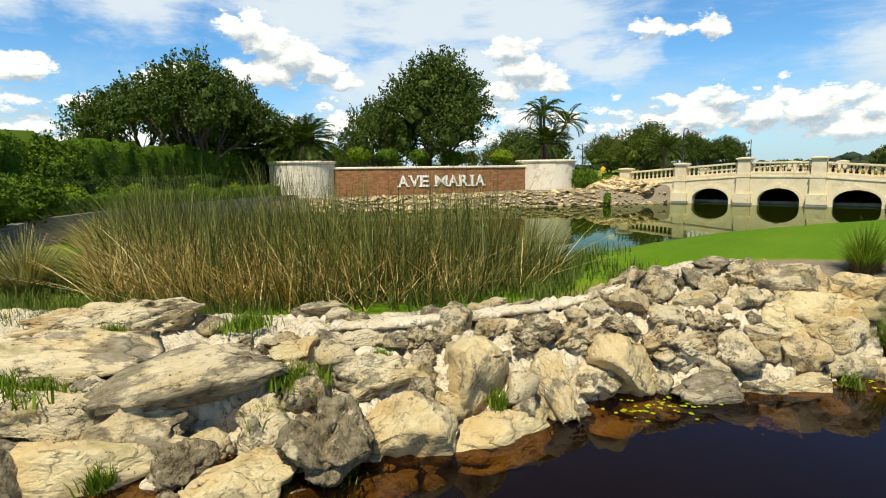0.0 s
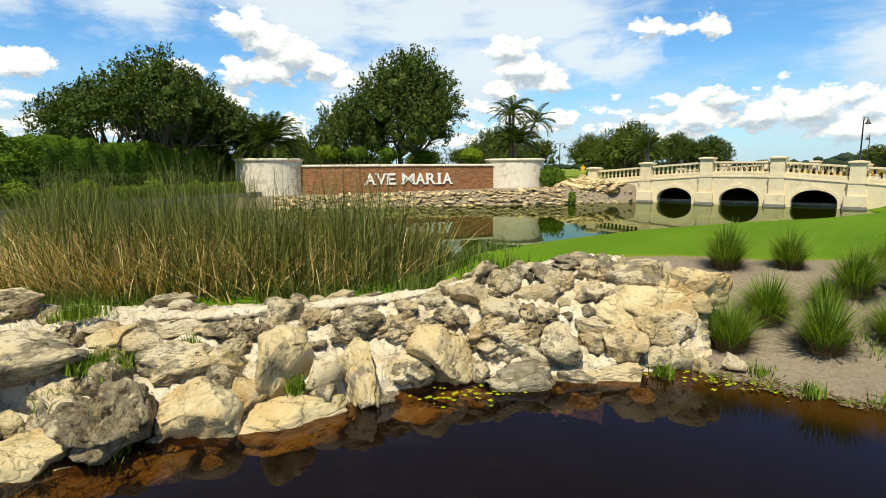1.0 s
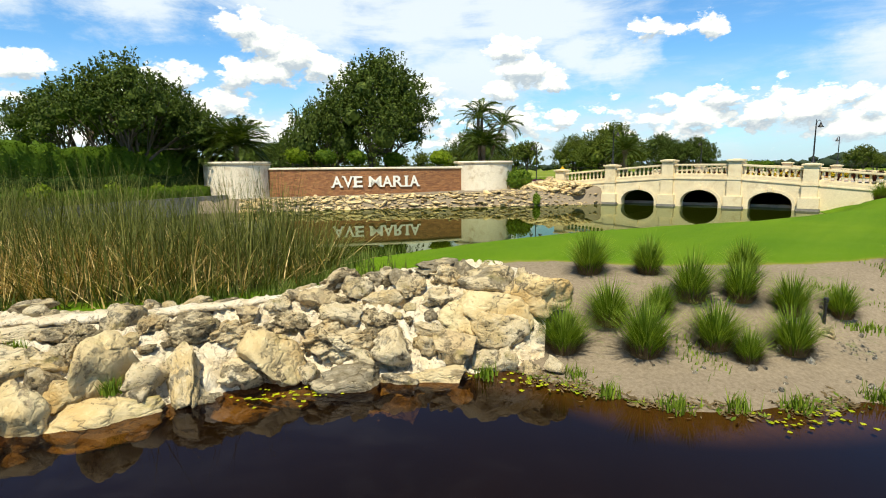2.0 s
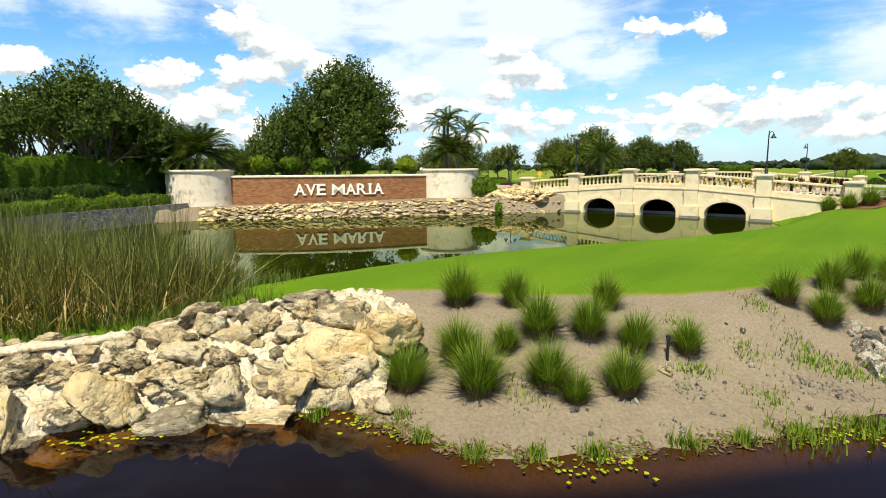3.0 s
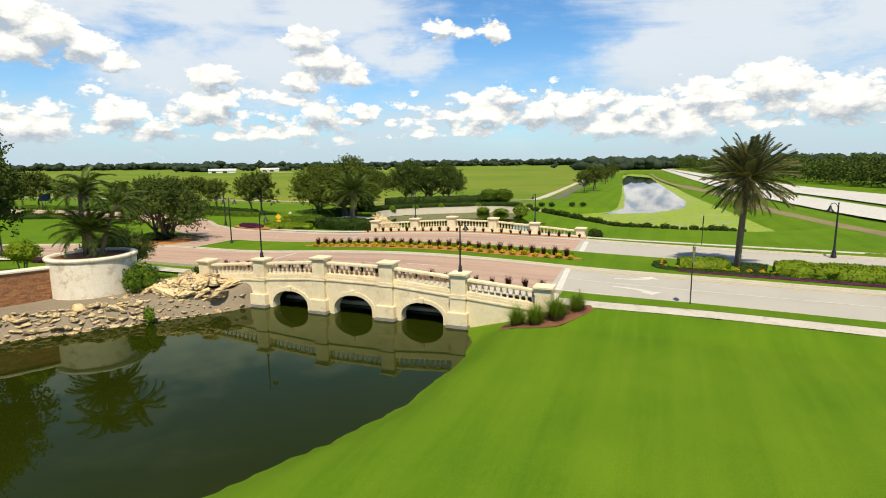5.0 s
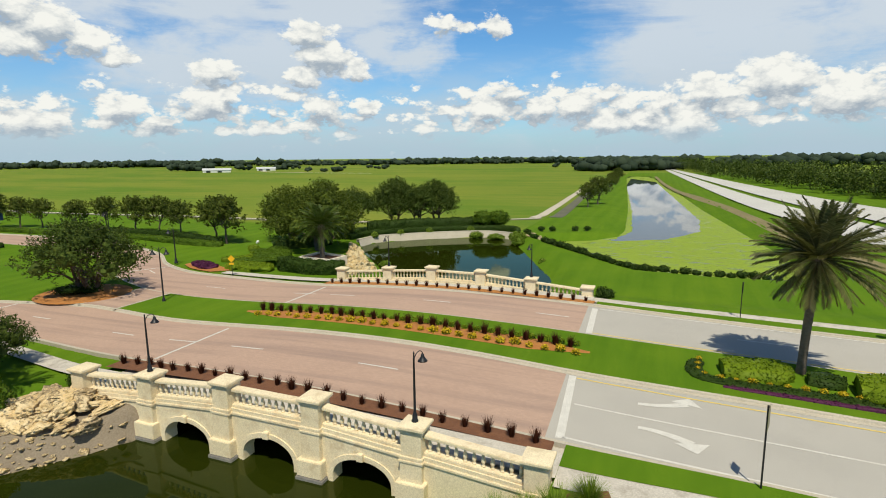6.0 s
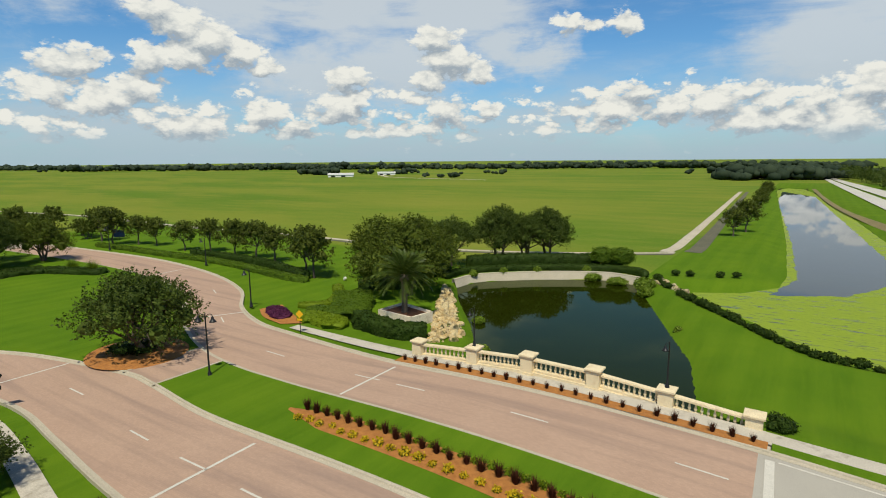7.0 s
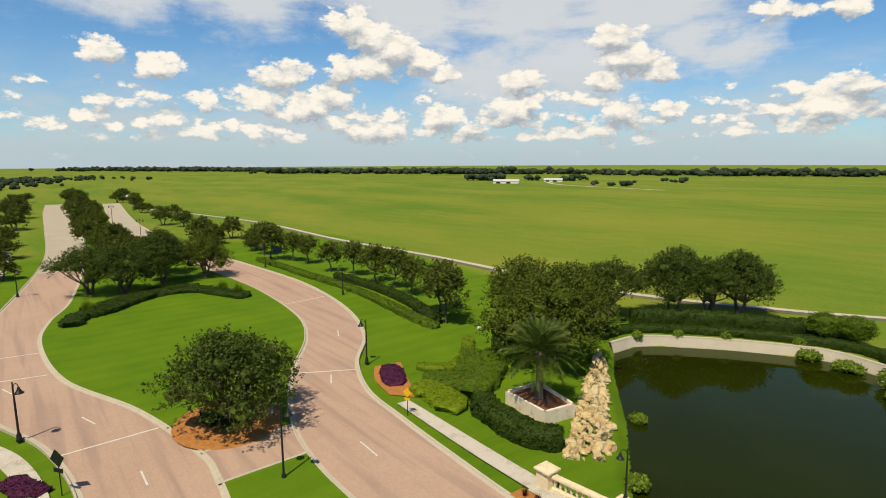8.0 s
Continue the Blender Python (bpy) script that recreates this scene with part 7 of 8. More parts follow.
def weeds(name, spots, m, label, height, n, spread, seed, category="weeds", kind="stuff"):
    """Low tufts of leaves at a few spots, one object."""
    r = np.random.default_rng(seed)
    pcs = []
    for x, y, z, s in spots:
        k = int(n * s)
        q = np.c_[x + r.normal(0, spread * s, k), y + r.normal(0, spread * s, k), np.full(k, z)]
        if z > 0.31 and name != "rock_weeds":
            q[:, 2] = ground_z(q[:, 0], q[:, 1]) - 0.02
        a, h = r.uniform(0, 6.283, k), height * r.uniform(0.5, 1.2, k)
        ln = h * r.uniform(0.1, 0.7, k)
        pcs.append(blades(r, q, h, np.c_[ln * np.cos(a), ln * np.sin(a)], r.uniform(0.008, 0.02, k), 0.6, 2))
    v, f = joined(pcs)
    return tagged(new(name, quick_mesh(name, v, f, m)), label, category, kind=kind)


ROCK_SPOTS = ((0.405, -0.06, 1.2), (0.462, 0.50, 1.0), (0.475, 0.56, 0.8), (0.447, 0.62, 0.6), (0.30, 0.42, 1.3), (0.285, 0.36, 1.0), (0.28, 0.52, 1.3), (0.315, 0.05, 0.6), (0.505, 1.00, 0.8), (0.465, 1.03, 0.8), (0.36, 0.75, 0.5), (0.52, 0.46, 0.4), (0.61, 0.80, 0.4))
weeds("rock_weeds", [(*(weir_at(s, v)[0] + weir_at(s, v)[1] * 0.10)[:], k) for s, v, k in ROCK_SPOTS], M_WEED, "fresh green weeds growing between the rocks", 0.24, 300, 0.15, 31)
weeds("water_weeds", [(22.1, -38.9, NEAR_Z, 0.5), (27.6, -35.2, NEAR_Z, 1.2), (28.3, -34.2, NEAR_Z, 1.3), (28.9, -33.6, NEAR_Z, 0.9), (30.6, -31.9, NEAR_Z, 0.7), (22.9, -39.3, NEAR_Z, 0.4), (23.9, -39.1, NEAR_Z, 0.5), (24.6, -38.5, NEAR_Z, 0.4), (25.3, -37.8, NEAR_Z, 0.5), (26.2, -36.7, NEAR_Z, 0.6), (26.9, -35.9, NEAR_Z, 0.5), (20.9, -39.9, NEAR_Z, 0.4), (29.6, -32.2, NEAR_Z, 0.6)],
      M_WEED, "bright weeds standing at the water's edge", 0.26, 150, 0.24, 33)
weeds("shore_grass", [(23.6, -37.2, 0.35, 0.8), (26.9, -34.2, 0.35, 0.7), (26.2, -33.0, 0.5, 0.6), (25.9, -35.2, 0.3, 0.6), (27.4, -33.4, 0.3, 0.8), (25.0, -33.4, 0.6, 0.5), (26.0, -31.0, 0.7, 0.9), (27.0, -31.6, 0.5, 0.8), (28.0, -33.0, 0.1, 0.9)],
      M_TUFT, "thin patches of low grass on sand", 0.14, 200, 0.34, 35)
weeds("bank_grass", [(15.0, -39.5, 0.35, 1.4), (14.9, -38.2, 0.4, 1.2), (14.2, -37.0, 0.35, 1.2), (16.1, -40.6, 0.45, 1.3), (13.8, -42.0, 0.4, 1.2), (11.6, -45.6, 0.45, 1.2), (9.5, -47.5, 0.5, 1.5), (7.0, -48.6, 0.5, 1.6), (16.8, -38.8, 0.7, 1.0), (10.6, -46.6, 0.45, 1.2), (6.0, -46.8, 0.35, 1.8), (4.0, -47.6, 0.35, 1.8), (8.0, -48.4, 0.35, 1.6), (2.0, -46.6, 0.35, 1.8), (0.0, -47.4, 0.35, 1.8), (5.0, -49.4, 0.35, 1.6), (9.6, -49.0, 0.35, 1.4)],
      M_DULL, "coarse green grass along the weir's crest", 0.42, 420, 0.42, 37)


def floating_plants():
    r = np.random.default_rng(39)
    n = 620
    t = r.random(n)
    line = resample(spline([(18.4, -43.0), (20.0, -40.9), (21.6, -39.4), (23.7, -39.4), (24.9, -38.6), (26.0, -37.2), (27.8, -34.9), (29.6, -32.4)], 0.4), 200)
    q = line[(t * 199).astype(int)] + r.normal(0, 0.16, (n, 2)) * r.uniform(0.4, 2.0, (n, 1)) + np.array([0.08, -0.10])
    keep = np.sin(t * 47) + np.sin(t * 23 + 1) > 0.1
    q = q[keep]
    v, f = leaf_arrays(r, np.c_[q, np.full(len(q), NEAR_Z + 0.012)], np.tile([0, 0, 1.0], (len(q), 1)), r.uniform(0.04, 0.11, len(q)), 0.9, 0.05)
    tagged(new("floating_leaves", quick_mesh("floating_leaves", v, f, M_LILY)), "small yellow-green leaves floating along the shore", "water plants", kind="stuff")
    q = np.array([32.3, -30.2]) + r.normal(0, 1, (420, 2)) * np.array([0.8, 0.5])
    q = np.vstack([q, np.array([30.2, -32.3]) + r.normal(0, 0.35, (260, 2))])
    v, f = leaf_arrays(r, np.c_[q, np.full(len(q), NEAR_Z + 0.02)], np.tile([0, 0, 1.0], (len(q), 1)), r.uniform(0.08, 0.2, len(q)), 0.9, 0.25)
    tagged(new("floating_mat", quick_mesh("floating_mat", v, f, M_LILY)), "mat of yellow-green water plants by the riprap", "water plants", kind="stuff")


floating_plants()


def shore_litter():
    """Wet brown and olive scraps stranded along the water's edge."""
    r = np.random.default_rng(41)
    line = resample(spline([(20.6, -39.9), (21.7, -39.3), (23.2, -39.2), (24.4, -38.7), (25.4, -37.7), (26.4, -36.4), (27.5, -35.0), (28.6, -33.5), (29.8, -31.8), (31.2, -29.8)], 0.3), 400)
    for name, m, n, wide, label in (("dead_litter", M_THATCH, 2600, 0.16, "wet brown litter stranded along the shore"), ("shore_moss", M_WEED, 900, 0.12, "thin green growth along the waterline")):
        q = line[r.integers(0, 400, n)] + r.normal(0, wide, (n, 2))
        keep = np.array([noise.noise(Vector((a * 1.4, b * 1.4, 5.0))) > -0.25 for a, b in q])
        q = q[keep]
        z = np.maximum(ground_z(q[:, 0], q[:, 1]), NEAR_Z) + 0.015
        v, f = leaf_arrays(r, np.c_[q, z], np.tile([0, 0, 1.0], (len(q), 1)), r.uniform(0.05, 0.16, len(q)), 0.35, 0.35)
        tagged(new(name, quick_mesh(name, v, f, m)), label, "litter", kind="stuff")


shore_litter()

CLUMPS = [Kind(grass_clump(s)) for s in (51, 52, 53)]
r_cl = np.random.default_rng(55)
WEST_CLUMPS = [(20.66, -35.57), (21.78, -34.88), (21.82, -37.0), (23.07, -35.93), (22.69, -36.57), (23.78, -35.17), (23.51, -33.79), (24.6, -34.72), (21.45, -38.14), (22.83, -37.65), (23.78, -36.75), (24.34, -36.76), (24.88, -35.9), (25.37, -33.97)]
EAST_CLUMPS = [(26.39, -30.1), (27.26, -29.83), (27.12, -28.25), (27.98, -28.46), (27.55, -26.96), (28.33, -26.51), (28.59, -27.49), (29.09, -25.81), (29.15, -27.7), (29.69, -27.15), (29.92, -26.04), (29.87, -24.36), (30.76, -25.4), (30.67, -26.31), (31.64, -25.71),
               (32.47, -23.37), (33.29, -22.78), (33.21, -23.74), (34.07, -23.15), (34.5, -23.82), (35.3, -22.2), (36.6, -23.5)]
for i, (x, y) in enumerate(WEST_CLUMPS + EAST_CLUMPS):
    k = CLUMPS[i % 3]
    s = 0.93 + r_cl.uniform(-0.10, 0.12)
    if (x, y) in ((25.37, -33.97), (24.34, -36.76), (22.69, -36.57)):
        s *= 0.76
    k.put(x, y, None, s, r_cl.uniform(0, 360))
Kind(grass_clump(54, M_FADED)).put(6.0, -47.6, None, 1.5, 20, label="large faded clump of ornamental grass behind the rocks")


def marker_stake():
    root = tagged(new("marker_stake"), "thin dark stake standing in sand beside grass", "stake")
    v, f = lathe([(0.03, -0.1), (0.03, 0.42), (0.05, 0.44), (0.05, 0.50), (0.02, 0.52)], 8)
    part("post", mesh_of("post", v, f, (M_BLACK,)), None, root)
    root.location = (25.14, -34.45, float(ground_z(np.array([25.14]), np.array([-34.45]))[0]))


marker_stake()
for key, x, y, s in (("weir", 25.25, -34.75, 0.3), ("weir", 21.7, -39.0, 0.42)):
    ob = new("boulder", STONES[key][2])
    ob.matrix_basis = Matrix.LocRotScale((x, y, float(ground_z(np.array([x]), np.array([y]))[0]) + s * 0.2), Euler((0.2, 0.1, x)), (s, s, s))
    tagged(ob, "single pale stone lying on the sand", "stone")
# ------------------------------------------------------------------ trees round the entrance wall
OAK_A = Kind(make_tree(61, random_lobes(1, 19, 4.7, 4.9, 8.2, 1.2, 1.8, 0.8), 2.2, 3, 17000, 0.23, M_OAK, "broad dark-green live oak with spreading limbs"))
OAK_B = Kind(make_tree(62, random_lobes(2, 20, 3.9, 4.2, 9.2, 1.2, 1.9, 0.95), 2.4, 2, 24000, 0.23, M_OAK, "tall rounded dark-green live oak"))
OAK_C = Kind(make_tree(63, random_lobes(3, 17, 3.7, 2.7, 5.8, 1.1, 1.7, 0.85), 1.2, 4, 15000, 0.21, M_OAK, "low dense live oak with a rounded crown"))
SMALL = Kind(make_tree(64, random_lobes(4, 8, 1.4, 2.5, 4.3, 0.7, 1.1, 0.95), 1.6, 1, 2900, 0.24, M_MID, "small dark round-headed street tree", trunk_r=0.12, tuft=0.4))
ELM = Kind(make_tree(65, random_lobes(5, 18, 4.4, 3.4, 7.6, 1.5, 2.2, 1.0), 1.9, 3, 17000, 0.25, M_OAK2, "large light-green spreading tree"))

OAK_B.put(-15.2, -9.6, None, 1.22, 40, 1.26, "tall rounded live oak behind the brick wall")
OAK_C.put(-19.0, -13.6, None, 0.95, 200, 1.35, "dark live oak leaning out beside a taller oak")
OAK_A.put(-21.5, -30.5, None, 1.02, 10, 1.18, "broad live oak above the clipped hedges")
OAK_A.put(-27.5, -33.0, None, 0.95, 130, 1.02, "broad live oak above the clipped hedges")
OAK_A.put(-24.5, -26.0, None, 0.90, 250, 0.98, "broad live oak above the clipped hedges")
OAK_B.put(-33.0, -24.0, None, 0.85, 90, 0.85)
OAK_C.put(-9.8, 0.2, None, 0.62, 120, 0.58, "low dark oak behind the round planter")


def round_topiary(x, y, top, r, seed, m, label):
    """A clipped ball on several bare stems."""
    root = tagged(new("topiary_tree"), label, "topiary tree", "clipped topiary trees")
    rr = np.random.default_rng(seed)
    g = float(ground_z(np.array([x]), np.array([y]))[0])
    pcs = [tube([(0.1 * math.cos(a), 0.1 * math.sin(a), -0.1), (0.2 * math.cos(a), 0.2 * math.sin(a), (top - g) * 0.45), (0.4 * math.cos(a), 0.4 * math.sin(a), top - g - r)], [0.06, 0.05, 0.03], 6) for a in (0.3, 2.4, 4.4)]
    v, f = joined(pcs)
    part("stem", quick_mesh("stem", v, f, M_BARK, True), None, root)
    part("crown", crown_mesh("crown", rr, [(0, 0, top - g - r * 0.8, r, r, r * 0.72), (0.2, 0.1, top - g - r * 0.9, r * 0.9, r * 0.8, r * 0.6)], int(1500 * r * r), 0.17, m, heart=0.86), None, root)
    root.location = (x, y, g)


for x, y, top, r, s, m in ((-17.4, -18.0, 5.35, 1.0, 71, M_LIME), (-15.9, -15.8, 5.25, 1.0, 72, M_HEDGE), (-14.3, -13.4, 5.15, 0.95, 73, M_HEDGE), (-9.3, -7.2, 5.15, 1.05, 74, M_LIME), (-12.4, -10.4, 5.0, 1.0, 75, M_HEDGE)):
    round_topiary(x, y, top, r, s, m, "clipped round-headed topiary behind the brick wall")

# palms in the round planters
palm(81, 4.3, 0.14, 17, 2.1, 0.55, 26, (-0.3, 1.25), (0.9, 1.7), M_PALM, "slender feather palm in a round planter", (-0.5, 0.4), False).location = (-6.2, -4.9, 3.8)
palm(82, 3.6, 0.14, 17, 2.0, 0.55, 26, (-0.3, 1.2), (0.9, 1.7), M_PALM, "slender feather palm in a round planter", (1.0, 0.7), False).location = (-5.5, -4.2, 3.8)
palm(83, 4.9, 0.13, 16, 2.0, 0.5, 26, (-0.3, 1.25), (0.9, 1.7), M_PALM, "slender feather palm in a round planter", (0.2, -0.3), False).location = (-6.6, -4.0, 3.8)
palm(84, 1.7, 0.20, 48, 2.3, 0.7, 28, (-0.2, 1.3), (0.6, 1.4), M_PALM, "low bushy feather palm in a round planter", (0, 0), False).location = (-5.9, -4.7, 3.8)
palm(85, 1.6, 0.25, 80, 3.0, 0.8, 30, (-0.3, 1.35), (0.6, 1.4), M_PALM, "low broad feather palm filling a round planter", (0, 0), False).location = (-19.0, -22.9, 3.8)
palm(86, 1.2, 0.22, 50, 2.6, 0.75, 28, (-0.2, 1.3), (0.6, 1.4), M_PALM, "low broad feather palm beside a planter", (0, 0), False).location = (-20.6, -24.6, 3.7)

b = bush("shrub", 1.45, 1.5, M_HEDGE, "rounded green shrub beside the stone planter", 91, 2200, 0.2)
b.location = (-2.6, -3.6, 0.9)
b = bush("shrub", 0.75, 0.75, M_DARKHEDGE, "small clipped ball shrub at the bridge end", 92, 900, 0.13)
b.location = (-1.9, 0.9, 1.1)
b = bush("shrub", 0.35, 0.8, M_TUFT, "tuft of green reeds at the pond edge", 93, 300, 0.2)
b.location = (1.1, -6.3, -0.05)

# hedges in tiers above the retaining wall
hedge([(-17.2, -26.6), (-15.9, -30.0), (-13.6, -35.2), (-10.4, -41.0), (-6.8, -45.3)], 1.3, 1.1, M_HEDGE, "low clipped hedge above the retaining wall", z=0.98, seed=2)
hedge([(-19.2, -27.4), (-18.0, -30.6), (-15.8, -35.6), (-12.8, -41.0), (-9.4, -45.2), (-5.0, -49.6), (-1.0, -54.0)], 1.4, 1.9, M_DARKHEDGE, "clipped dark-green hedge in a middle tier", z=1.0, seed=3)
hedge([(-23.0, -24.8), (-21.6, -29.6), (-19.4, -34.4), (-16.4, -40.0), (-13.2, -44.6), (-9.4, -49.6), (-4.0, -55.0)], 2.2, 3.95, M_HEDGE, "tall clipped green hedge at the back", z=1.0, size=0.14, density=130, seed=4)
hedge([(-26.0, -18.0), (-22.6, -22.6), (-21.6, -26.8)], 1.8, 3.3, M_DARKHEDGE, "tall dark hedge behind the round planter", z=1.0, size=0.2, density=75, seed=5)
for i, (x, y, rx, rz, m) in enumerate([(-14.0, -42.6, 2.4, 2.6, M_HEDGE), (-15.2, -46.4, 2.8, 3.1, M_HEDGE), (-12.2, -39.9, 0.95, 0.9, M_HEDGE), (-5.4, -45.3, 1.5, 1.25, M_HEDGE), (-9.6, -42.6, 0.9, 0.95, M_LIME),
                                       (-11.4, -39.0, 0.8, 0.9, M_LIME), (-6.6, -48.6, 2.4, 2.3, M_HEDGE), (-2.4, -47.6, 1.75, 1.35, M_HEDGE), (0.6, -49.4, 1.7, 1.3, M_HEDGE), (-14.0, -34.4, 0.7, 0.9, M_LIME), (-15.6, -31.0, 0.6, 0.8, M_LIME), (-10.6, -46.6, 1.8, 1.9, M_HEDGE)]):
    b = bush("shrub", rx, rz, m, "full leafy green shrub above the retaining wall", 100 + i, int(1700 * rx * rx) + 800, 0.17)
    b.location = (x, y, 1.15)

# ------------------------------------------------------------------ bridge approaches
LAMP1 = Kind(street_lamp(4.0, (1,), "black street lamp with one bell shade"))
LAMP2 = Kind(street_lamp(5.2, (-1, 1), "tall black street lamp with two bell shades"))
for x, y, z, s, turn in ((5.05, 0.0, 3.49, 0.74, 60), (20.1, 0.0, 3.41, 0.74, 60), (3.9, 29.15, 3.40, 0.76, -110), (18.5, 29.15, 3.32, 0.76, -110)):
    LAMP1.put(x, y, z, s, turn, label="black street lamp standing on a bridge pier")
LAMP2.put(-13.4, 17.0, 1.05, 1.0, 30, label="tall two-headed street lamp on the median")
for x, y, turn in ((-28.4, 32.2, 200), (-57.2, 45.0, 200), (-88.0, 44.2, 200), (-30.8, 3.6, 30), (-88.0, 4.6, 30), (45.2, 23.4, 200)):
    LAMP1.put(x, y, float(road_z(x)) + 0.08, 1.12, turn, label="black street lamp with one bell shade beside the kerb")
LAMP1.put(75.0, 26.0, 1.3, 1.12, 200, label="black street lamp with one bell shade beside the kerb")


def median_bed():
    xs = np.linspace(-2.7, 25.5, 60)
    v, f = [], []
    for x in xs:
        t = (x + 2.7) / 28.2
        half = 1.15 * min(1.0, 6 * t + 0.15, 6 * (1 - t) + 0.15)
        mid = 16.0 - 1.35 * t
        for k in range(5):
            y = mid + half * (k - 2) / 2
            v.append((x, y, float(road_z(x)) + 0.165 + 0.07 * (1 - abs(k - 2) / 2)))
    for i in range(len(xs) - 1):
        for k in range(4):
            f.append((5 * i + k, 5 * (i + 1) + k, 5 * (i + 1) + k + 1, 5 * i + k + 1))
    thing("flower_bed", v, f, M_MULCH, "long bed of orange-red mulch in the median", "flower bed", "structure")


median_bed()


def red_plant(seed):
    r = np.random.default_rng(seed)
    ob = new("russet_plant", None)
    root = tagged(ob, "upright russet-leaved plant in mulch", "bedding plant", "russet bedding plants")
    n = 130
    a, q = r.uniform(0, 6.283, n), np.sqrt(r.random(n))
    h = r.uniform(0.35, 0.85, n)
    v, f = blades(r, np.c_[0.12 * q * np.cos(a), 0.12 * q * np.sin(a), np.zeros(n)], h, np.c_[0.28 * q * np.cos(a), 0.28 * q * np.sin(a)], np.full(n, 0.028), 0.7, 2)
    part("foliage", quick_mesh("foliage", v, f, M_RED), None, root)
    return root


def flower_plant(seed, m, size=0.26):
    r = np.random.default_rng(seed)
    root = tagged(new("flowering_plant"), "low clump of yellow flowers in mulch", "flower", "yellow bedding flowers")
    pos, out = lobes_points(r, [(0, 0, 0.12, size, size, 0.20)], 90, (0.5, 1.0))
    v, f = leaf_arrays(r, pos, out, r.uniform(0.07, 0.15, 90), 0.8)
    part("bloom", quick_mesh("bloom", v, f, m), None, root)
    pos, out = lobes_points(r, [(0, 0, 0.08, size * 0.9, size * 0.9, 0.14)], 60, (0.3, 0.9))
    v, f = leaf_arrays(r, pos, out, r.uniform(0.08, 0.14, 60), 0.6)
    part("foliage", quick_mesh("foliage", v, f, M_HEDGE), None, root, "green leaves")
    return root


REDS, YELS = [Kind(red_plant(s)) for s in (121, 122)], [Kind(flower_plant(s, M_YELLOW)) for s in (123, 124)]
LIMEPL = Kind(flower_plant(125, M_LIME))
r_bed = np.random.default_rng(77)
for i in range(27):
    t = (i + 0.6) / 27.4
    x, mid = -2.0 + 27.0 * t, 16.05 - 1.35 * t
    g = float(road_z(x)) + 0.22
    REDS[i % 2].put(x, mid + 0.35 + r_bed.normal(0, 0.05), g - 0.02, r_bed.uniform(0.85, 1.15), r_bed.uniform(0, 360))
    YELS[i % 2].put(x + 0.5, mid - 0.72 + r_bed.normal(0, 0.08), g - 0.06, r_bed.uniform(1.0, 1.5), r_bed.uniform(0, 360))
    LIMEPL.put(x + 0.3, mid + 0.86 + r_bed.normal(0, 0.05), g - 0.06, r_bed.uniform(0.9, 1.25), r_bed.uniform(0, 360), label="low clump of yellow-green leaves in mulch")
for i in range(25):
    t = (i + 0.5) / 25
    x = -2.2 + 27.4 * t
    REDS[i % 2].put(x, 3.72 - 1.2 * t + r_bed.normal(0, 0.05), float(road_z(x)) + 0.155, r_bed.uniform(0.65, 0.95), r_bed.uniform(0, 360), label="upright russet-leaved plant beside the bridge kerb")
    x = -2.2 + 26.4 * t
    REDS[i % 2].put(x, 27.3 - 0.3 * t + r_bed.normal(0, 0.05), float(road_z(x)) + 0.155, r_bed.uniform(0.6, 0.85), r_bed.uniform(0, 360), label="upright russet-leaved plant beside the bridge kerb")


def sign_post(x, y, z, high, turn, panel, m, label, backs=None):
    root = tagged(new("road_sign"), label, "road sign")
    v, f = lathe([(0.035, -0.1), (0.035, high)], 8)
    part("post", mesh_of("post", v, f, (M_BLACK,)), None, root)
    bm = bmesh.new()
    w, h, tilt = panel
    bmesh.ops.create_cube(bm, size=1.0, matrix=Matrix.Translation((0, -0.05, high - h * 0.55)) @ Matrix.Rotation(tilt, 4, "Y") @ Matrix.Diagonal((w, 0.02, h, 1)))
    part("panel", bm, m, root)
    if backs:
        bm = bmesh.new()
        bmesh.ops.create_cube(bm, size=1.0, matrix=Matrix.Translation((0, -0.05, high - h * 1.5)) @ Matrix.Diagonal((w * 0.9, 0.02, h * 0.35, 1)))
        part("lower_panel", bm, m, root)
    root.matrix_basis = pose(x, y, z, 0, 0, turn)


sign_post(33.2, 2.45, 1.72, 3.5, 75, (0.6, 0.85, 0.0), M_SIGNBACK, "roadside sign on a thin post, seen edge-on")
sign_post(35.3, 26.9, 1.65, 3.0, 80, (0.5, 0.75, 0.0), M_BLACK, "dark roadside sign on a thin post")
sign_post(-16.0, 28.7, 1.1, 2.3, 20, (0.6, 0.6, math.pi / 4), M_SIGNYEL, "yellow diamond warning sign on a post", True)
sign_post(-20.7, 5.5, 1.1, 2.9, 35, (0.85, 0.85, 0.6), M_BLACK, "dark panel on a post beside the kerb", True)
sign_post(-96.0, 50.0, 1.0, 3.0, 40, (2.2, 1.5, 0.0), M_BLUE, "blue board on a post beside the road")

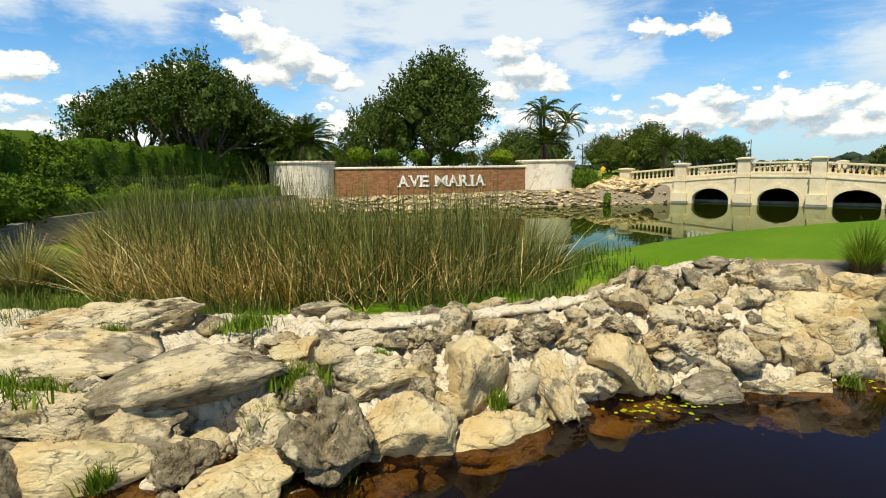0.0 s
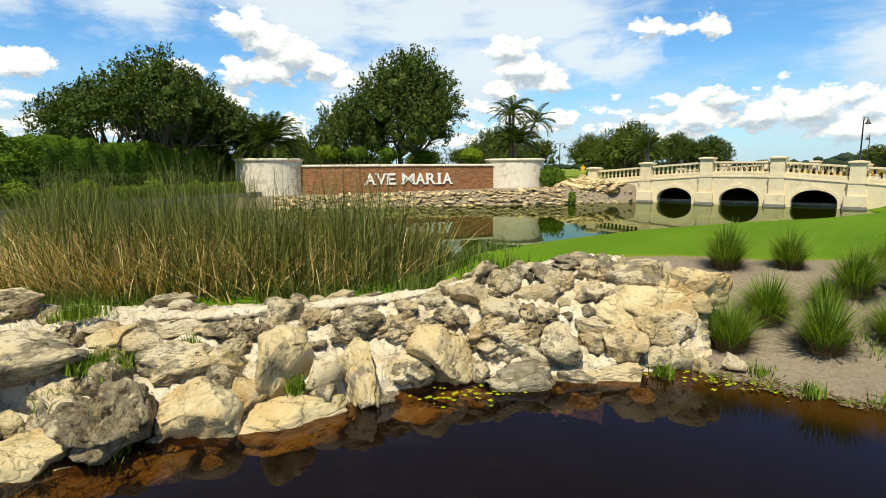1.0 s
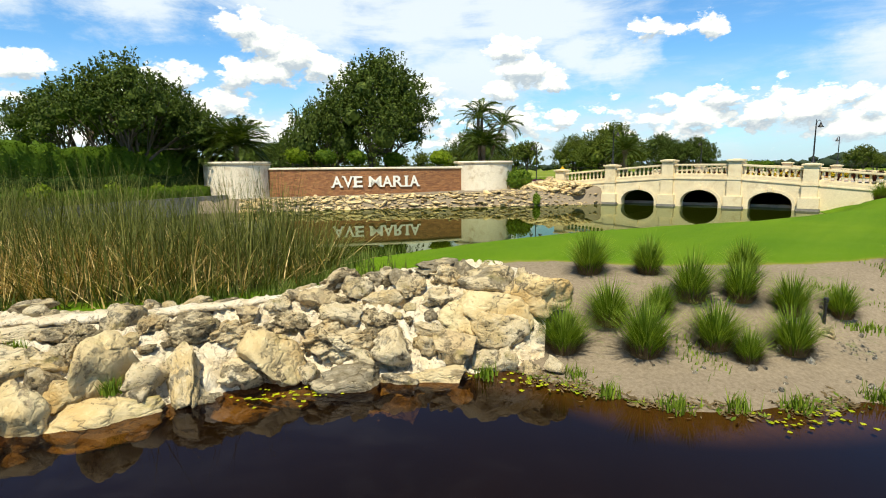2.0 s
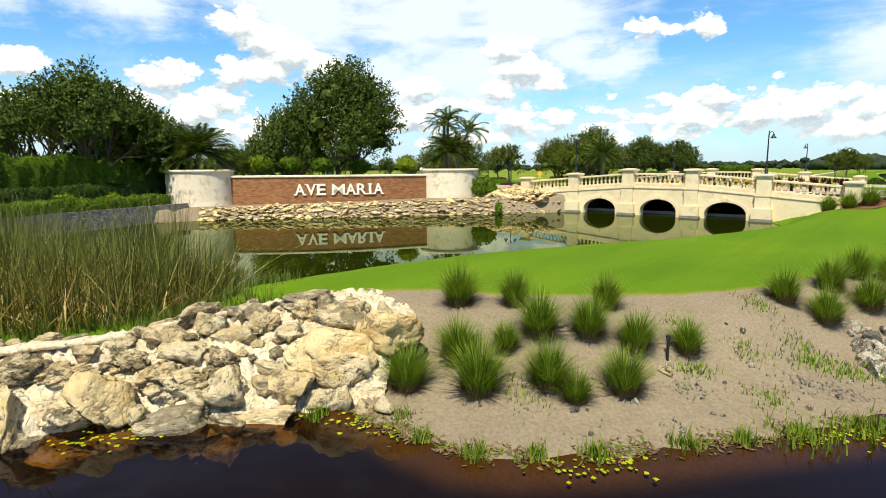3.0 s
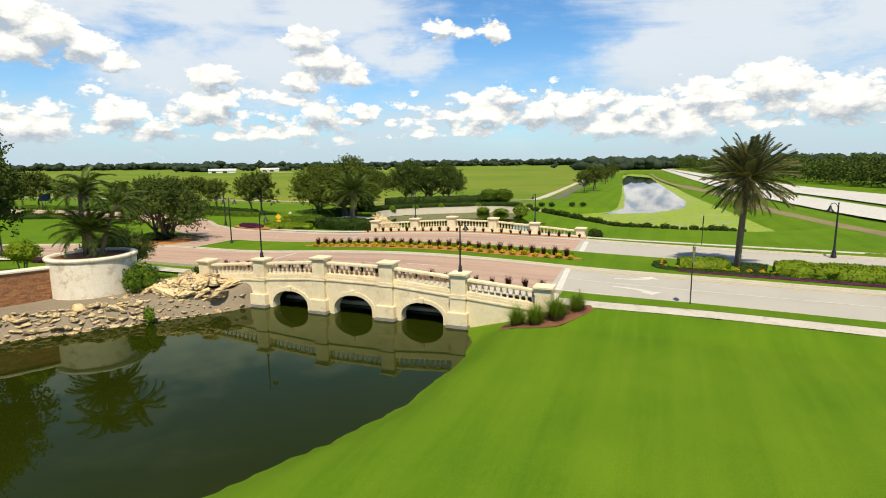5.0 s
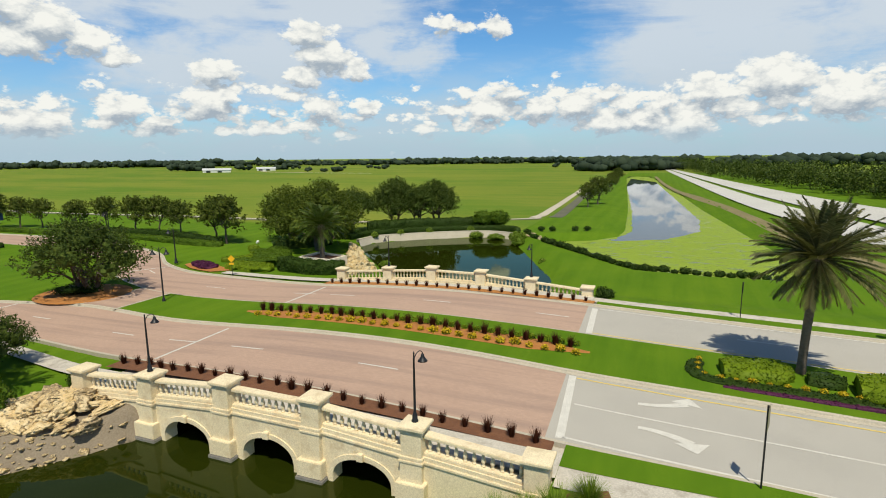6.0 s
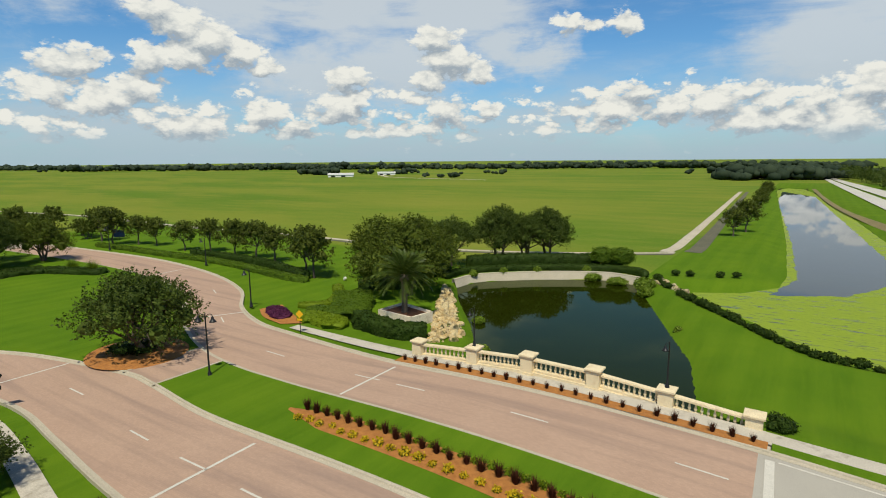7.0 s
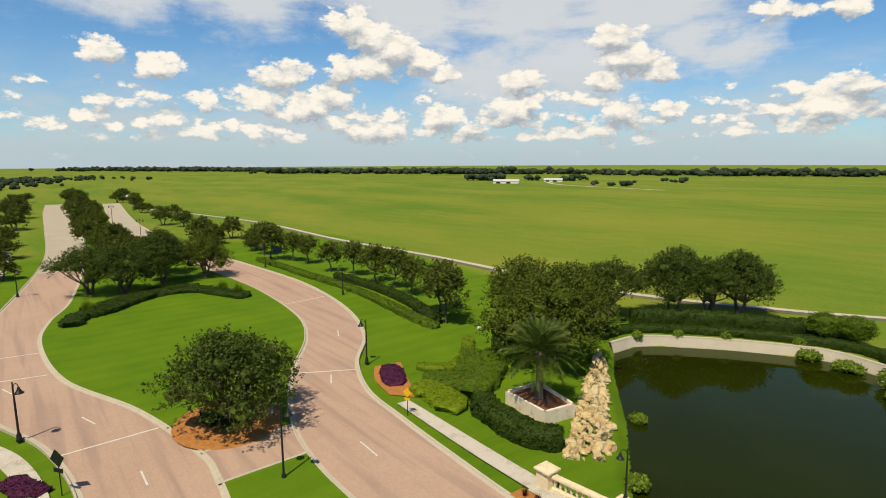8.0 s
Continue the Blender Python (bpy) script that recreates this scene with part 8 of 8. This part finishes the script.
# shrubs at the bridge's east end
for i, (x, y, s) in enumerate(((24.2, -2.1, 1.2), (25.3, -2.4, 1.1), (26.3, -1.7, 1.3), (27.3, -0.8, 1.1), (25.2, -1.5, 1.0))):
    CLUMPS[i % 3].put(x, y, None, s, i * 77.0, label="tufted green shrub in mulch at the bridge end")
ribbon("mulch_patch", [(23.2, -1.3), (25.4, -0.9), (27.9, 0.2)], [(23.4, -2.9), (25.8, -3.1), (28.2, -0.8)], M_DARKMULCH, "dark mulch patch at the bridge end", lift=0.035, category="flower bed", zfun=lambda x, y: float(ground_z(np.array([x]), np.array([y]))[0]))
b = bush("shrub", 0.95, 0.85, M_DARKHEDGE, "clipped ball shrub at the end of the balustrade", 131, 1200, 0.15)
b.location = (24.9, 30.2, 1.35)

# date palm and its bed
palm(141, 6.8, 0.23, 84, 3.25, 0.54, 56, (-0.55, 1.48), (0.28, 0.75), M_DATE, "tall date palm with a dense round crown", (0.3, 0.0), True, 14, 0.036).location = (37.1, 15.8, 1.75)
hedge([(32.9, 14.4), (34.6, 14.6), (36.4, 14.9)], 2.4, 0.75, M_LIME, "low bright-green hedge round a date palm", z=1.8, seed=6)
hedge([(37.2, 14.6), (38.9, 14.3)], 2.0, 0.55, M_DARKHEDGE, "low dark hedge round a date palm", z=1.8, seed=7)
hedge([(39.2, 13.6), (46, 13.0), (56, 12.2)], 3.2, 0.95, M_LIME, "low bright-green hedge in the median", z=1.75, seed=8)
hedge([(31.7, 15.8), (31.5, 13.9), (32.6, 12.8), (38, 12.3), (46, 11.5), (56, 10.8)], 0.9, 0.26, M_DARKHEDGE, "low grey-green edging round the palm bed", z=1.82, size=0.12, density=120, seed=9)
for i, (x, y) in enumerate(resample(spline([(31.8, 15.8), (31.7, 14.0), (32.8, 13.2), (38, 12.75), (46, 11.95), (56, 11.2)], 0.4), 34)):
    YELS[i % 2].put(x, y, 1.93, r_bed.uniform(0.6, 1.0), i * 71.0, label="low clump of yellow flowers edging the palm bed")
hedge([(32.8, 12.1), (38, 11.7), (46, 10.95), (56, 10.2)], 0.35, 0.20, M_PURPLE, "edging of dusky purple leaves in the median", z=1.82, size=0.1, density=120, seed=10, category="flowers")
hedge([(48, 25.5), (54, 25.0), (62, 24.2)], 0.9, 0.35, M_LIME, "low flowering edging beside the footpath", z=1.55, size=0.14, density=70, seed=12, category="flowers")

# ------------------------------------------------------------------ north-west garden and pond
ELM.put(-17.0, 47.5, None, 1.2, 30, 1.06)
ELM.put(-27.6, 55.0, None, 1.05, 160, 0.92)
ELM.put(-21.6, 58.0, None, 0.95, 250, 0.90)
OAK_B.put(-17.8, 74.0, None, 0.98, 10, 0.90, "rounded dark oak behind the northern pond")
OAK_B.put(-12.4, 81.0, None, 0.98, 140, 0.84, "rounded dark oak behind the northern pond")
OAK_A.put(-23.0, 66.6, None, 0.88, 80, 0.84, "rounded dark oak behind the northern pond")
OAK_A.put(-14.8, 77.6, None, 0.80, 200, 0.84, "rounded dark oak behind the northern pond")
palm(151, 4.0, 0.32, 66, 3.3, 0.66, 34, (-0.45, 1.42), (0.4, 1.0), M_PALM, "stout feather palm with a dense drooping crown", (0, 0), True).location = (-10.2, 38.2, 1.9)


def square_planter():
    root = tagged(new("raised_planter"), "low pale stone planter at the foot of a palm", "planter")
    pts = [(-2.4, -1.4), (2.3, -1.9), (2.8, 1.0), (-2.0, 2.2)]
    for (ax, ay), (bx, by) in zip(pts, pts[1:] + pts[:1]):
        bm = bmesh.new()
        d = Vector((bx - ax, by - ay, 0))
        mat_ = Matrix.Translation(((ax + bx) / 2, (ay + by) / 2, 0.45)) @ Matrix.Rotation(math.atan2(d.y, d.x), 4, "Z") @ Matrix.Diagonal((d.length + 0.24, 0.24, 1.7, 1))
        g = bmesh.ops.create_cube(bm, size=1.0, matrix=mat_)
        bmesh.ops.bevel(bm, geom=bm.edges[:], offset=0.03, segments=2, affect="EDGES")
        part("side_wall", bm, M_DRUM, root)
    bm = bmesh.new()
    bm.faces.new([bm.verts.new((x * 0.96, y * 0.96, 1.05)) for x, y in pts])
    part("soil", bm, M_DARKMULCH, root, "dark soil")
    root.location = (-10.2, 38.2, 0.85)


square_planter()
hedge([(-13.6, 34.4), (-10.4, 33.4), (-6.8, 33.3), (-4.7, 34.6)], 2.0, 1.5, M_DARKHEDGE, "glossy dark hedge in front of a palm planter", z=1.0, size=0.24, density=70, seed=14)
hedge([(-15.2, 34.4), (-16.4, 37.2), (-18.8, 41.0), (-22.0, 44.0)], 2.6, 0.95, M_HEDGE, "broad rounded clipped hedge", z=1.0, seed=15)
hedge([(-20.2, 32.4), (-18.0, 33.2), (-15.4, 32.6), (-14.2, 33.6)], 3.0, 0.7, M_LIME, "low clipped lime-green hedge", z=1.0, seed=16)
hedge([(-21.5, 34.6), (-18.6, 36.4), (-20.6, 39.6), (-24.0, 42.8)], 2.6, 0.65, M_HEDGE, "low clipped green hedge", z=1.0, seed=17)
hedge([(-24.2, 35.6), (-21.8, 38.0), (-23.6, 41.6), (-27.6, 45.6)], 1.4, 0.55, M_LIME, "drift of yellow-green flowering plants", z=1.0, size=0.15, density=90, seed=18, category="flowers")
ribbon("mulch_patch", [(-26.6, 35.2), (-22.4, 33.2), (-18.4, 31.4)], [(-27.2, 32.4), (-24.2, 30.6), (-20.4, 29.8)], M_MULCH, "reddish mulch bed by the kerb", lift=0.03, category="flower bed", zfun=lambda x, y: 1.02)
hedge([(-26.2, 33.4), (-23.8, 32.4), (-21.6, 31.3)], 2.1, 0.35, M_PURPLE, "bed of purple-leaved plants", z=1.04, size=0.16, density=130, lumpy=0.2, seed=19, category="flowers")
hedge([(-24.6, 2.8), (-22.6, 3.8), (-21.4, 4.6)], 1.6, 0.35, M_PURPLE, "bed of purple-leaved plants", z=1.04, size=0.16, density=130, lumpy=0.2, seed=20, category="flowers")
b = bush("pedestal_urn", 0.3, 0.5, M_WHITE, "small white pillar among hedges", 161, 10, 0.05, "pillar")
b.location = (-29.5, 49.0, 1.0)
hedge([(-24.5, 46.5), (-21.5, 48.4), (-18.6, 53.0)], 2.0, 1.3, M_DARKHEDGE, "clipped dark hedge under trees", z=1.0, seed=21)
# hedges and shrubs round the northern pond
hedge([(-18.2, 57.6), (-17.4, 63.0), (-12.8, 68.0), (-6.8, 72.4), (0.2, 75.8), (4.4, 75.6), (6.2, 73.8)], 1.4, 0.9, M_DARKHEDGE, "low dark clipped hedge behind the pond wall", z=1.0, seed=22)
hedge([(-19.4, 66.0), (-14.6, 70.6), (-8.2, 74.8), (-2.0, 78.2)], 1.6, 2.0, M_DARKHEDGE, "tall dark clipped hedge under oaks", z=1.0, size=0.22, density=60, seed=23)
hedge([(-1.8, 78.4), (1.0, 79.2)], 1.6, 1.2, M_LIME, "bright clipped hedge behind the pond", z=1.0, size=0.2, density=60, seed=24)
hedge([(-20.2, 57.8), (-20.6, 62.0)], 2.2, 2.2, M_DARKHEDGE, "tall dark hedge by the cascade", z=1.0, size=0.24, density=55, seed=25)
for i, (x, y) in enumerate(((-1.2, 76.9), (1.6, 77.6))):
    round_topiary(x, y, 4.6, 1.9, 171 + i, M_HEDGE, "flat-topped clipped topiary behind the pond")
for i, (x, y) in enumerate(((-15.6, 61.6), (-12.6, 65.6), (-8.6, 69.0), (-2.4, 73.3))):
    b = bush("shrub", 0.7, 0.8, M_TUFT, "trailing green shrub hanging over the pond wall", 175 + i, 500, 0.2)
    b.location = (x, y, 0.7)
for i, (x, y, rx, rz) in enumerate(((-1.0, 72.2, 1.3, 0.8), (2.8, 71.6, 1.6, 0.7), (7.2, 69.4, 1.6, 1.3), (8.2, 66.0, 1.1, 1.0), (-4.6, 44.4, 0.8, 0.5), (0.8, 35.6, 0.9, 0.7), (14.9, 52.0, 0.5, 0.6))):
    b = bush("pond_plant", rx, rz, M_TUFT, "green marginal plants growing in the pond", 181 + i, int(700 * rx), 0.28, "water plants")
    b.location = (x, y, -0.1)
SHRUB = Kind(bush("shrub", 0.62, 0.55, M_DARKHEDGE, "small rounded shrub in a row beside the canal", 191, 420, 0.17, "shrub", 0.0, "shrubs along the canal"))
row = resample(spline([(8.0, 73.2), (12.4, 65.4), (16.5, 60.6), (20.0, 56.6), (24.0, 51.6), (29.8, 48.4), (36, 47.8), (41.5, 48.2)], 0.5), 40)
for i, (x, y) in enumerate(row):
    if i in (5, 6, 7):
        continue
    SHRUB.put(x, y, max(0.35, float(ground_z(np.array([x]), np.array([y]))[0]) - 0.1), r_bed.uniform(0.75, 1.3), r_bed.uniform(0, 360))
for x, y in ((9.6, 77.4), (11.4, 78.0), (15.2, 79.6), (17.2, 80.5)):
    SHRUB.put(x, y, None, 1.1, x * 40)

# ------------------------------------------------------------------ boulevard
OAK_C.put(-23.6, 17.0, 1.05, 1.16, 20, 1.12, "low dense live oak in a mulch ring on the island")
v, f = lathe([(4.3, 0.17), (3.9, 0.22), (0.1, 0.32)], 32, False)
thing("mulch_ring", [(x * 1.05 - 23.8, y * 0.95 + 16.7, z + 1.05) for x, y, z in v], f, M_MULCH, "ring of reddish mulch under an oak", "flower bed", "structure")
b = bush("shrub", 2.3, 0.55, M_DARKHEDGE, "low dark shrubs at the foot of an oak", 163, 1600, 0.2)
b.location = (-24.4, 16.6, 1.3)
for i, (x, y, s, k) in enumerate(((-39.5, 50.6, 1.25, 0), (-50.5, 53.6, 1.05, 1), (-56.2, 54.2, 1.15, 0), (-62.0, 54.0, 1.15, 1), (-70.0, 54.2, 1.1, 0), (-75.8, 52.4, 1.0, 1), (-86.8, 52.8, 1.0, 0), (-91.6, 51.6, 1.05, 0), (-95.6, 48.4, 1.35, 1), (-34.8, 48.0, 1.3, 1), (-104, 50, 1.3, 0))):
    SMALL.put(x, y, None, s * 1.22, i * 67.0, s * 1.15, label="small round-headed street tree above a hedge", group="street trees")
hedge([(-97, 46.0), (-86, 46.6), (-75, 47.0), (-62, 47.6), (-54, 47.4), (-46, 46.6), (-40, 45.8), (-33.5, 45.4)], 1.5, 0.75, M_HEDGE, "long low clipped hedge beside the road", z=1.0, size=0.24, density=42, seed=30)
hedge([(-70, 50.4), (-60, 51.0), (-50, 50.6), (-42, 49.0), (-35, 46.8)], 1.6, 1.0, M_DARKHEDGE, "long dark hedge beneath street trees", z=1.0, size=0.26, density=36, seed=31)
hedge([(-62.6, 9.4), (-66.4, 10.6), (-68.4, 14.2), (-72.6, 18.4), (-75.0, 23.0), (-73.4, 27.6), (-69.0, 30.0), (-64.0, 32.2)], 2.6, 0.85, M_DARKHEDGE, "grey-green hedge curving round the island", z=1.15, size=0.24, density=42, seed=32)
hedge([(-70.4, 11.4), (-73.6, 16.0), (-77.8, 22.0), (-76.6, 28.6)], 1.8, 0.7, M_DARKHEDGE, "low bright hedge inside a darker one", z=1.15, size=0.24, density=42, seed=33)
OAK_A.put(-82.1, 13.6, 1.1, 0.98, 30, 0.84, "spreading dark tree on the grass island")
OAK_C.put(-79.6, 18.0, 1.1, 1.05, 100, 1.2, "spreading dark tree on the grass island")
OAK_B.put(-84.0, 24.6, 1.1, 0.92, 280, 0.9, "taller spreading tree on the grass island")
ELM.put(-85.4, 32.0, 1.1, 0.82, 200, 0.85, "spreading light-green tree on the grass island")
OAK_C.put(-93.0, 26.5, 1.1, 1.0, 10, 1.2, "spreading dark tree on the grass island")
for x, y in ((-69.4, 12.0), (-70.6, 30.6), (-66.8, 31.8)):
    CLUMPS[0].put(x, y, 1.3, 1.9, x * 9, label="spiky pale agave-like plant inside a hedge")
MID = Kind(make_tree(66, random_lobes(6, 11, 2.3, 2.6, 5.6, 1.0, 1.5, 0.95), 1.6, 2, 3200, 0.40, M_MID, "round-headed street tree of middling size", trunk_r=0.17, tuft=0.5))
for i in range(120):
    t = r_bed.random()
    x = -100 - 270 * t**1.15
    up = 14 * max(0.0, t - 0.25)
    lane = i % 5
    y = ((-40 + 36 * r_bed.random(), -3 + 7 * r_bed.random(), 19.5 + 9 * r_bed.random(), 19.5 + 9.5 * r_bed.random(), 43.5 + 16 * r_bed.random() ** 2)[lane]) + up
    s = r_bed.uniform(0.6, 1.25)
    MID.put(x + r_bed.normal(0, 4), y, 1.0, s, i * 53.0, s * r_bed.uniform(0.6, 0.95), label="dark round-headed tree lining the boulevard", group="boulevard trees")
for i in range(40):
    x, y = -58 - 7.5 * i + r_bed.normal(0, 3), -16 - 9 * (i % 4) + 0.1 * i + r_bed.normal(0, 2)
    MID.put(x, y, 1.0, r_bed.uniform(0.8, 1.25), i * 37.0, label="round-headed tree south of the boulevard", group="boulevard trees")
for x, y, s in ((11.5, 127.0, 1.25), (13.2, 135.5, 1.5), (12.0, 150.0, 1.2), (11.0, 206.0, 1.3), (11.6, 190.0, 1.1), (9.2, 262.0, 1.4), (10.0, 240.0, 1.2)):
    SMALL.put(x, y, 0.9, s, x * 90, label="bushy tree on the canal bank", group="canal trees")
MAST = Kind(street_lamp(8.5, (-1, 1), "tall grey light mast over the boulevard"))
for x, y in ((-118, 27.5), (-170, 29.0)):
    MAST.put(x, y, 1.0, 1.0, 80)


# ------------------------------------------------------------------ distance
def far_woods():
    """Belts of woodland along the horizon, joined clumps; distance haze is put into their leaf colour."""
    r = np.random.default_rng(201)
    spots = []

    def belt(x0, y0, x1, y1, n, deep, lo, hi):
        for _ in range(n):
            t = r.random()
            spots.append((x0 + (x1 - x0) * t + r.normal(0, deep), y0 + (y1 - y0) * t + r.normal(0, deep), r.uniform(lo, hi)))

    belt(-1500, 560, -330, 900, 420, 24, 7, 13)
    belt(-1150, 480, -700, 780, 160, 20, 9, 15)
    belt(-420, 930, 60, 1000, 260, 22, 7, 14)
    belt(-30, 470, 26, 500, 70, 8, 9, 13)
    belt(-70, 620, 40, 640, 60, 10, 5, 8)
    belt(60, 560, 400, 900, 150, 30, 9, 15)
    belt(-2200, 200, -1500, 560, 300, 40, 9, 16)
    belt(-380, -110, -950, 60, 260, 40, 3.5, 7)
    belt(-480, 455, -455, 470, 16, 6, 8, 11)
    belt(-440, 500, -425, 505, 6, 3, 6, 8)
    belt(-290, 420, -250, 440, 5, 3, 5, 7)
    belt(-410, 520, -380, 530, 8, 4, 5, 9)
    belt(-300, 560, -262, 560, 4, 6, 5, 7)
    bm = bmesh.new()
    bmesh.ops.create_icosphere(bm, subdivisions=1, radius=1.0)
    v0 = np.array([q.co[:] for q in bm.verts])
    f0 = np.array([[q.index for q in p.verts] for p in bm.faces])
    bm.free()
    vs, fs, o = [], [], 0
    for x, y, h in spots:
        for _ in range(3):
            s = h * r.uniform(0.28, 0.5)
            v = v0 * (1 + 0.13 * r.normal(size=(len(v0), 1))) * np.array([s * 1.1, s * 1.1, s * 0.8]) + np.array([x + r.normal(0, h * 0.3), y + r.normal(0, h * 0.3), 0.9 + h * r.uniform(0.25, 0.68)])
            vs.append(v)
            fs.append(f0 + o)
            o += len(v)
    tagged(new("far_woods", quick_mesh("far_woods", np.vstack(vs), np.vstack(fs), M_HAZEWOOD)), "dark belts of distant woodland, horizon haze put into their colour", "woods", kind="stuff")


far_woods()


def roadside_woods():
    """Denser woodland behind the highway: leafy clumps of many sizes, joined."""
    r = np.random.default_rng(211)
    pcs = []
    for x0, y0, x1, y1, n in ((104, 40, 96, 150, 70), (96, 150, 66, 320, 110), (66, 320, 44, 560, 90), (132, 10, 108, 120, 70), (112, 120, 84, 300, 60)):
        for _ in range(n):
            t = r.random()
            x, y, h = x0 + (x1 - x0) * t + r.normal(0, 4), y0 + (y1 - y0) * t + r.normal(0, 4), r.uniform(6.0, 10.5)
            lobes = [(x + r.normal(0, 1.4), y + r.normal(0, 1.4), 0.9 + h * k, r.uniform(1.5, 2.6), r.uniform(1.5, 2.6), h * 0.18) for k in (0.25, 0.45, 0.65, 0.85)]
            pos, out = lobes_points(r, lobes, 130)
            pcs.append(leaf_arrays(r, pos, out, r.uniform(0.6, 1.25, 130)))
    v, f = joined(pcs)
    tagged(new("roadside_woods", quick_mesh("roadside_woods", v, f, M_OAK)), "dark mixed woodland standing behind the highway", "woods", kind="stuff")


roadside_woods()


def barn(x, y, w, d, h, turn):
    root = tagged(new("farm_building"), "long low white farm building far across the pasture", "building")
    bm = bmesh.new()
    box(bm, (-w / 2, -d / 2, -0.3), (w / 2, d / 2, h), 0.05)
    part("wall", bm, M_WHITE, root)
    bm = bmesh.new()
    vs = [bm.verts.new(p) for p in ((-w / 2 - 0.5, -d / 2 - 0.5, h), (w / 2 + 0.5, -d / 2 - 0.5, h), (w / 2 + 0.5, d / 2 + 0.5, h), (-w / 2 - 0.5, d / 2 + 0.5, h), (-w / 2 - 0.5, 0, h + d * 0.22), (w / 2 + 0.5, 0, h + d * 0.22))]
    for q in ((0, 1, 5, 4), (2, 3, 4, 5), (1, 2, 5), (3, 0, 4), (3, 2, 1, 0)):
        bm.faces.new([vs[k] for k in q])
    part("roof", bm, M_ROOF, root)
    for k in (-0.3, 0.1):
        bm = bmesh.new()
        box(bm, (w * k - 2, -d / 2 - 0.1, -0.2), (w * k + 2, -d / 2 + 0.1, h * 0.75), 0.02)
        part("door", bm, M_BLACK, root, "dark barn doorway")
    root.matrix_basis = pose(x, y, 0.9, 0, 0, turn)


barn(-386, 412, 26, 9, 2.3, 40)
barn(-386, 486, 20, 8, 2.2, 40)
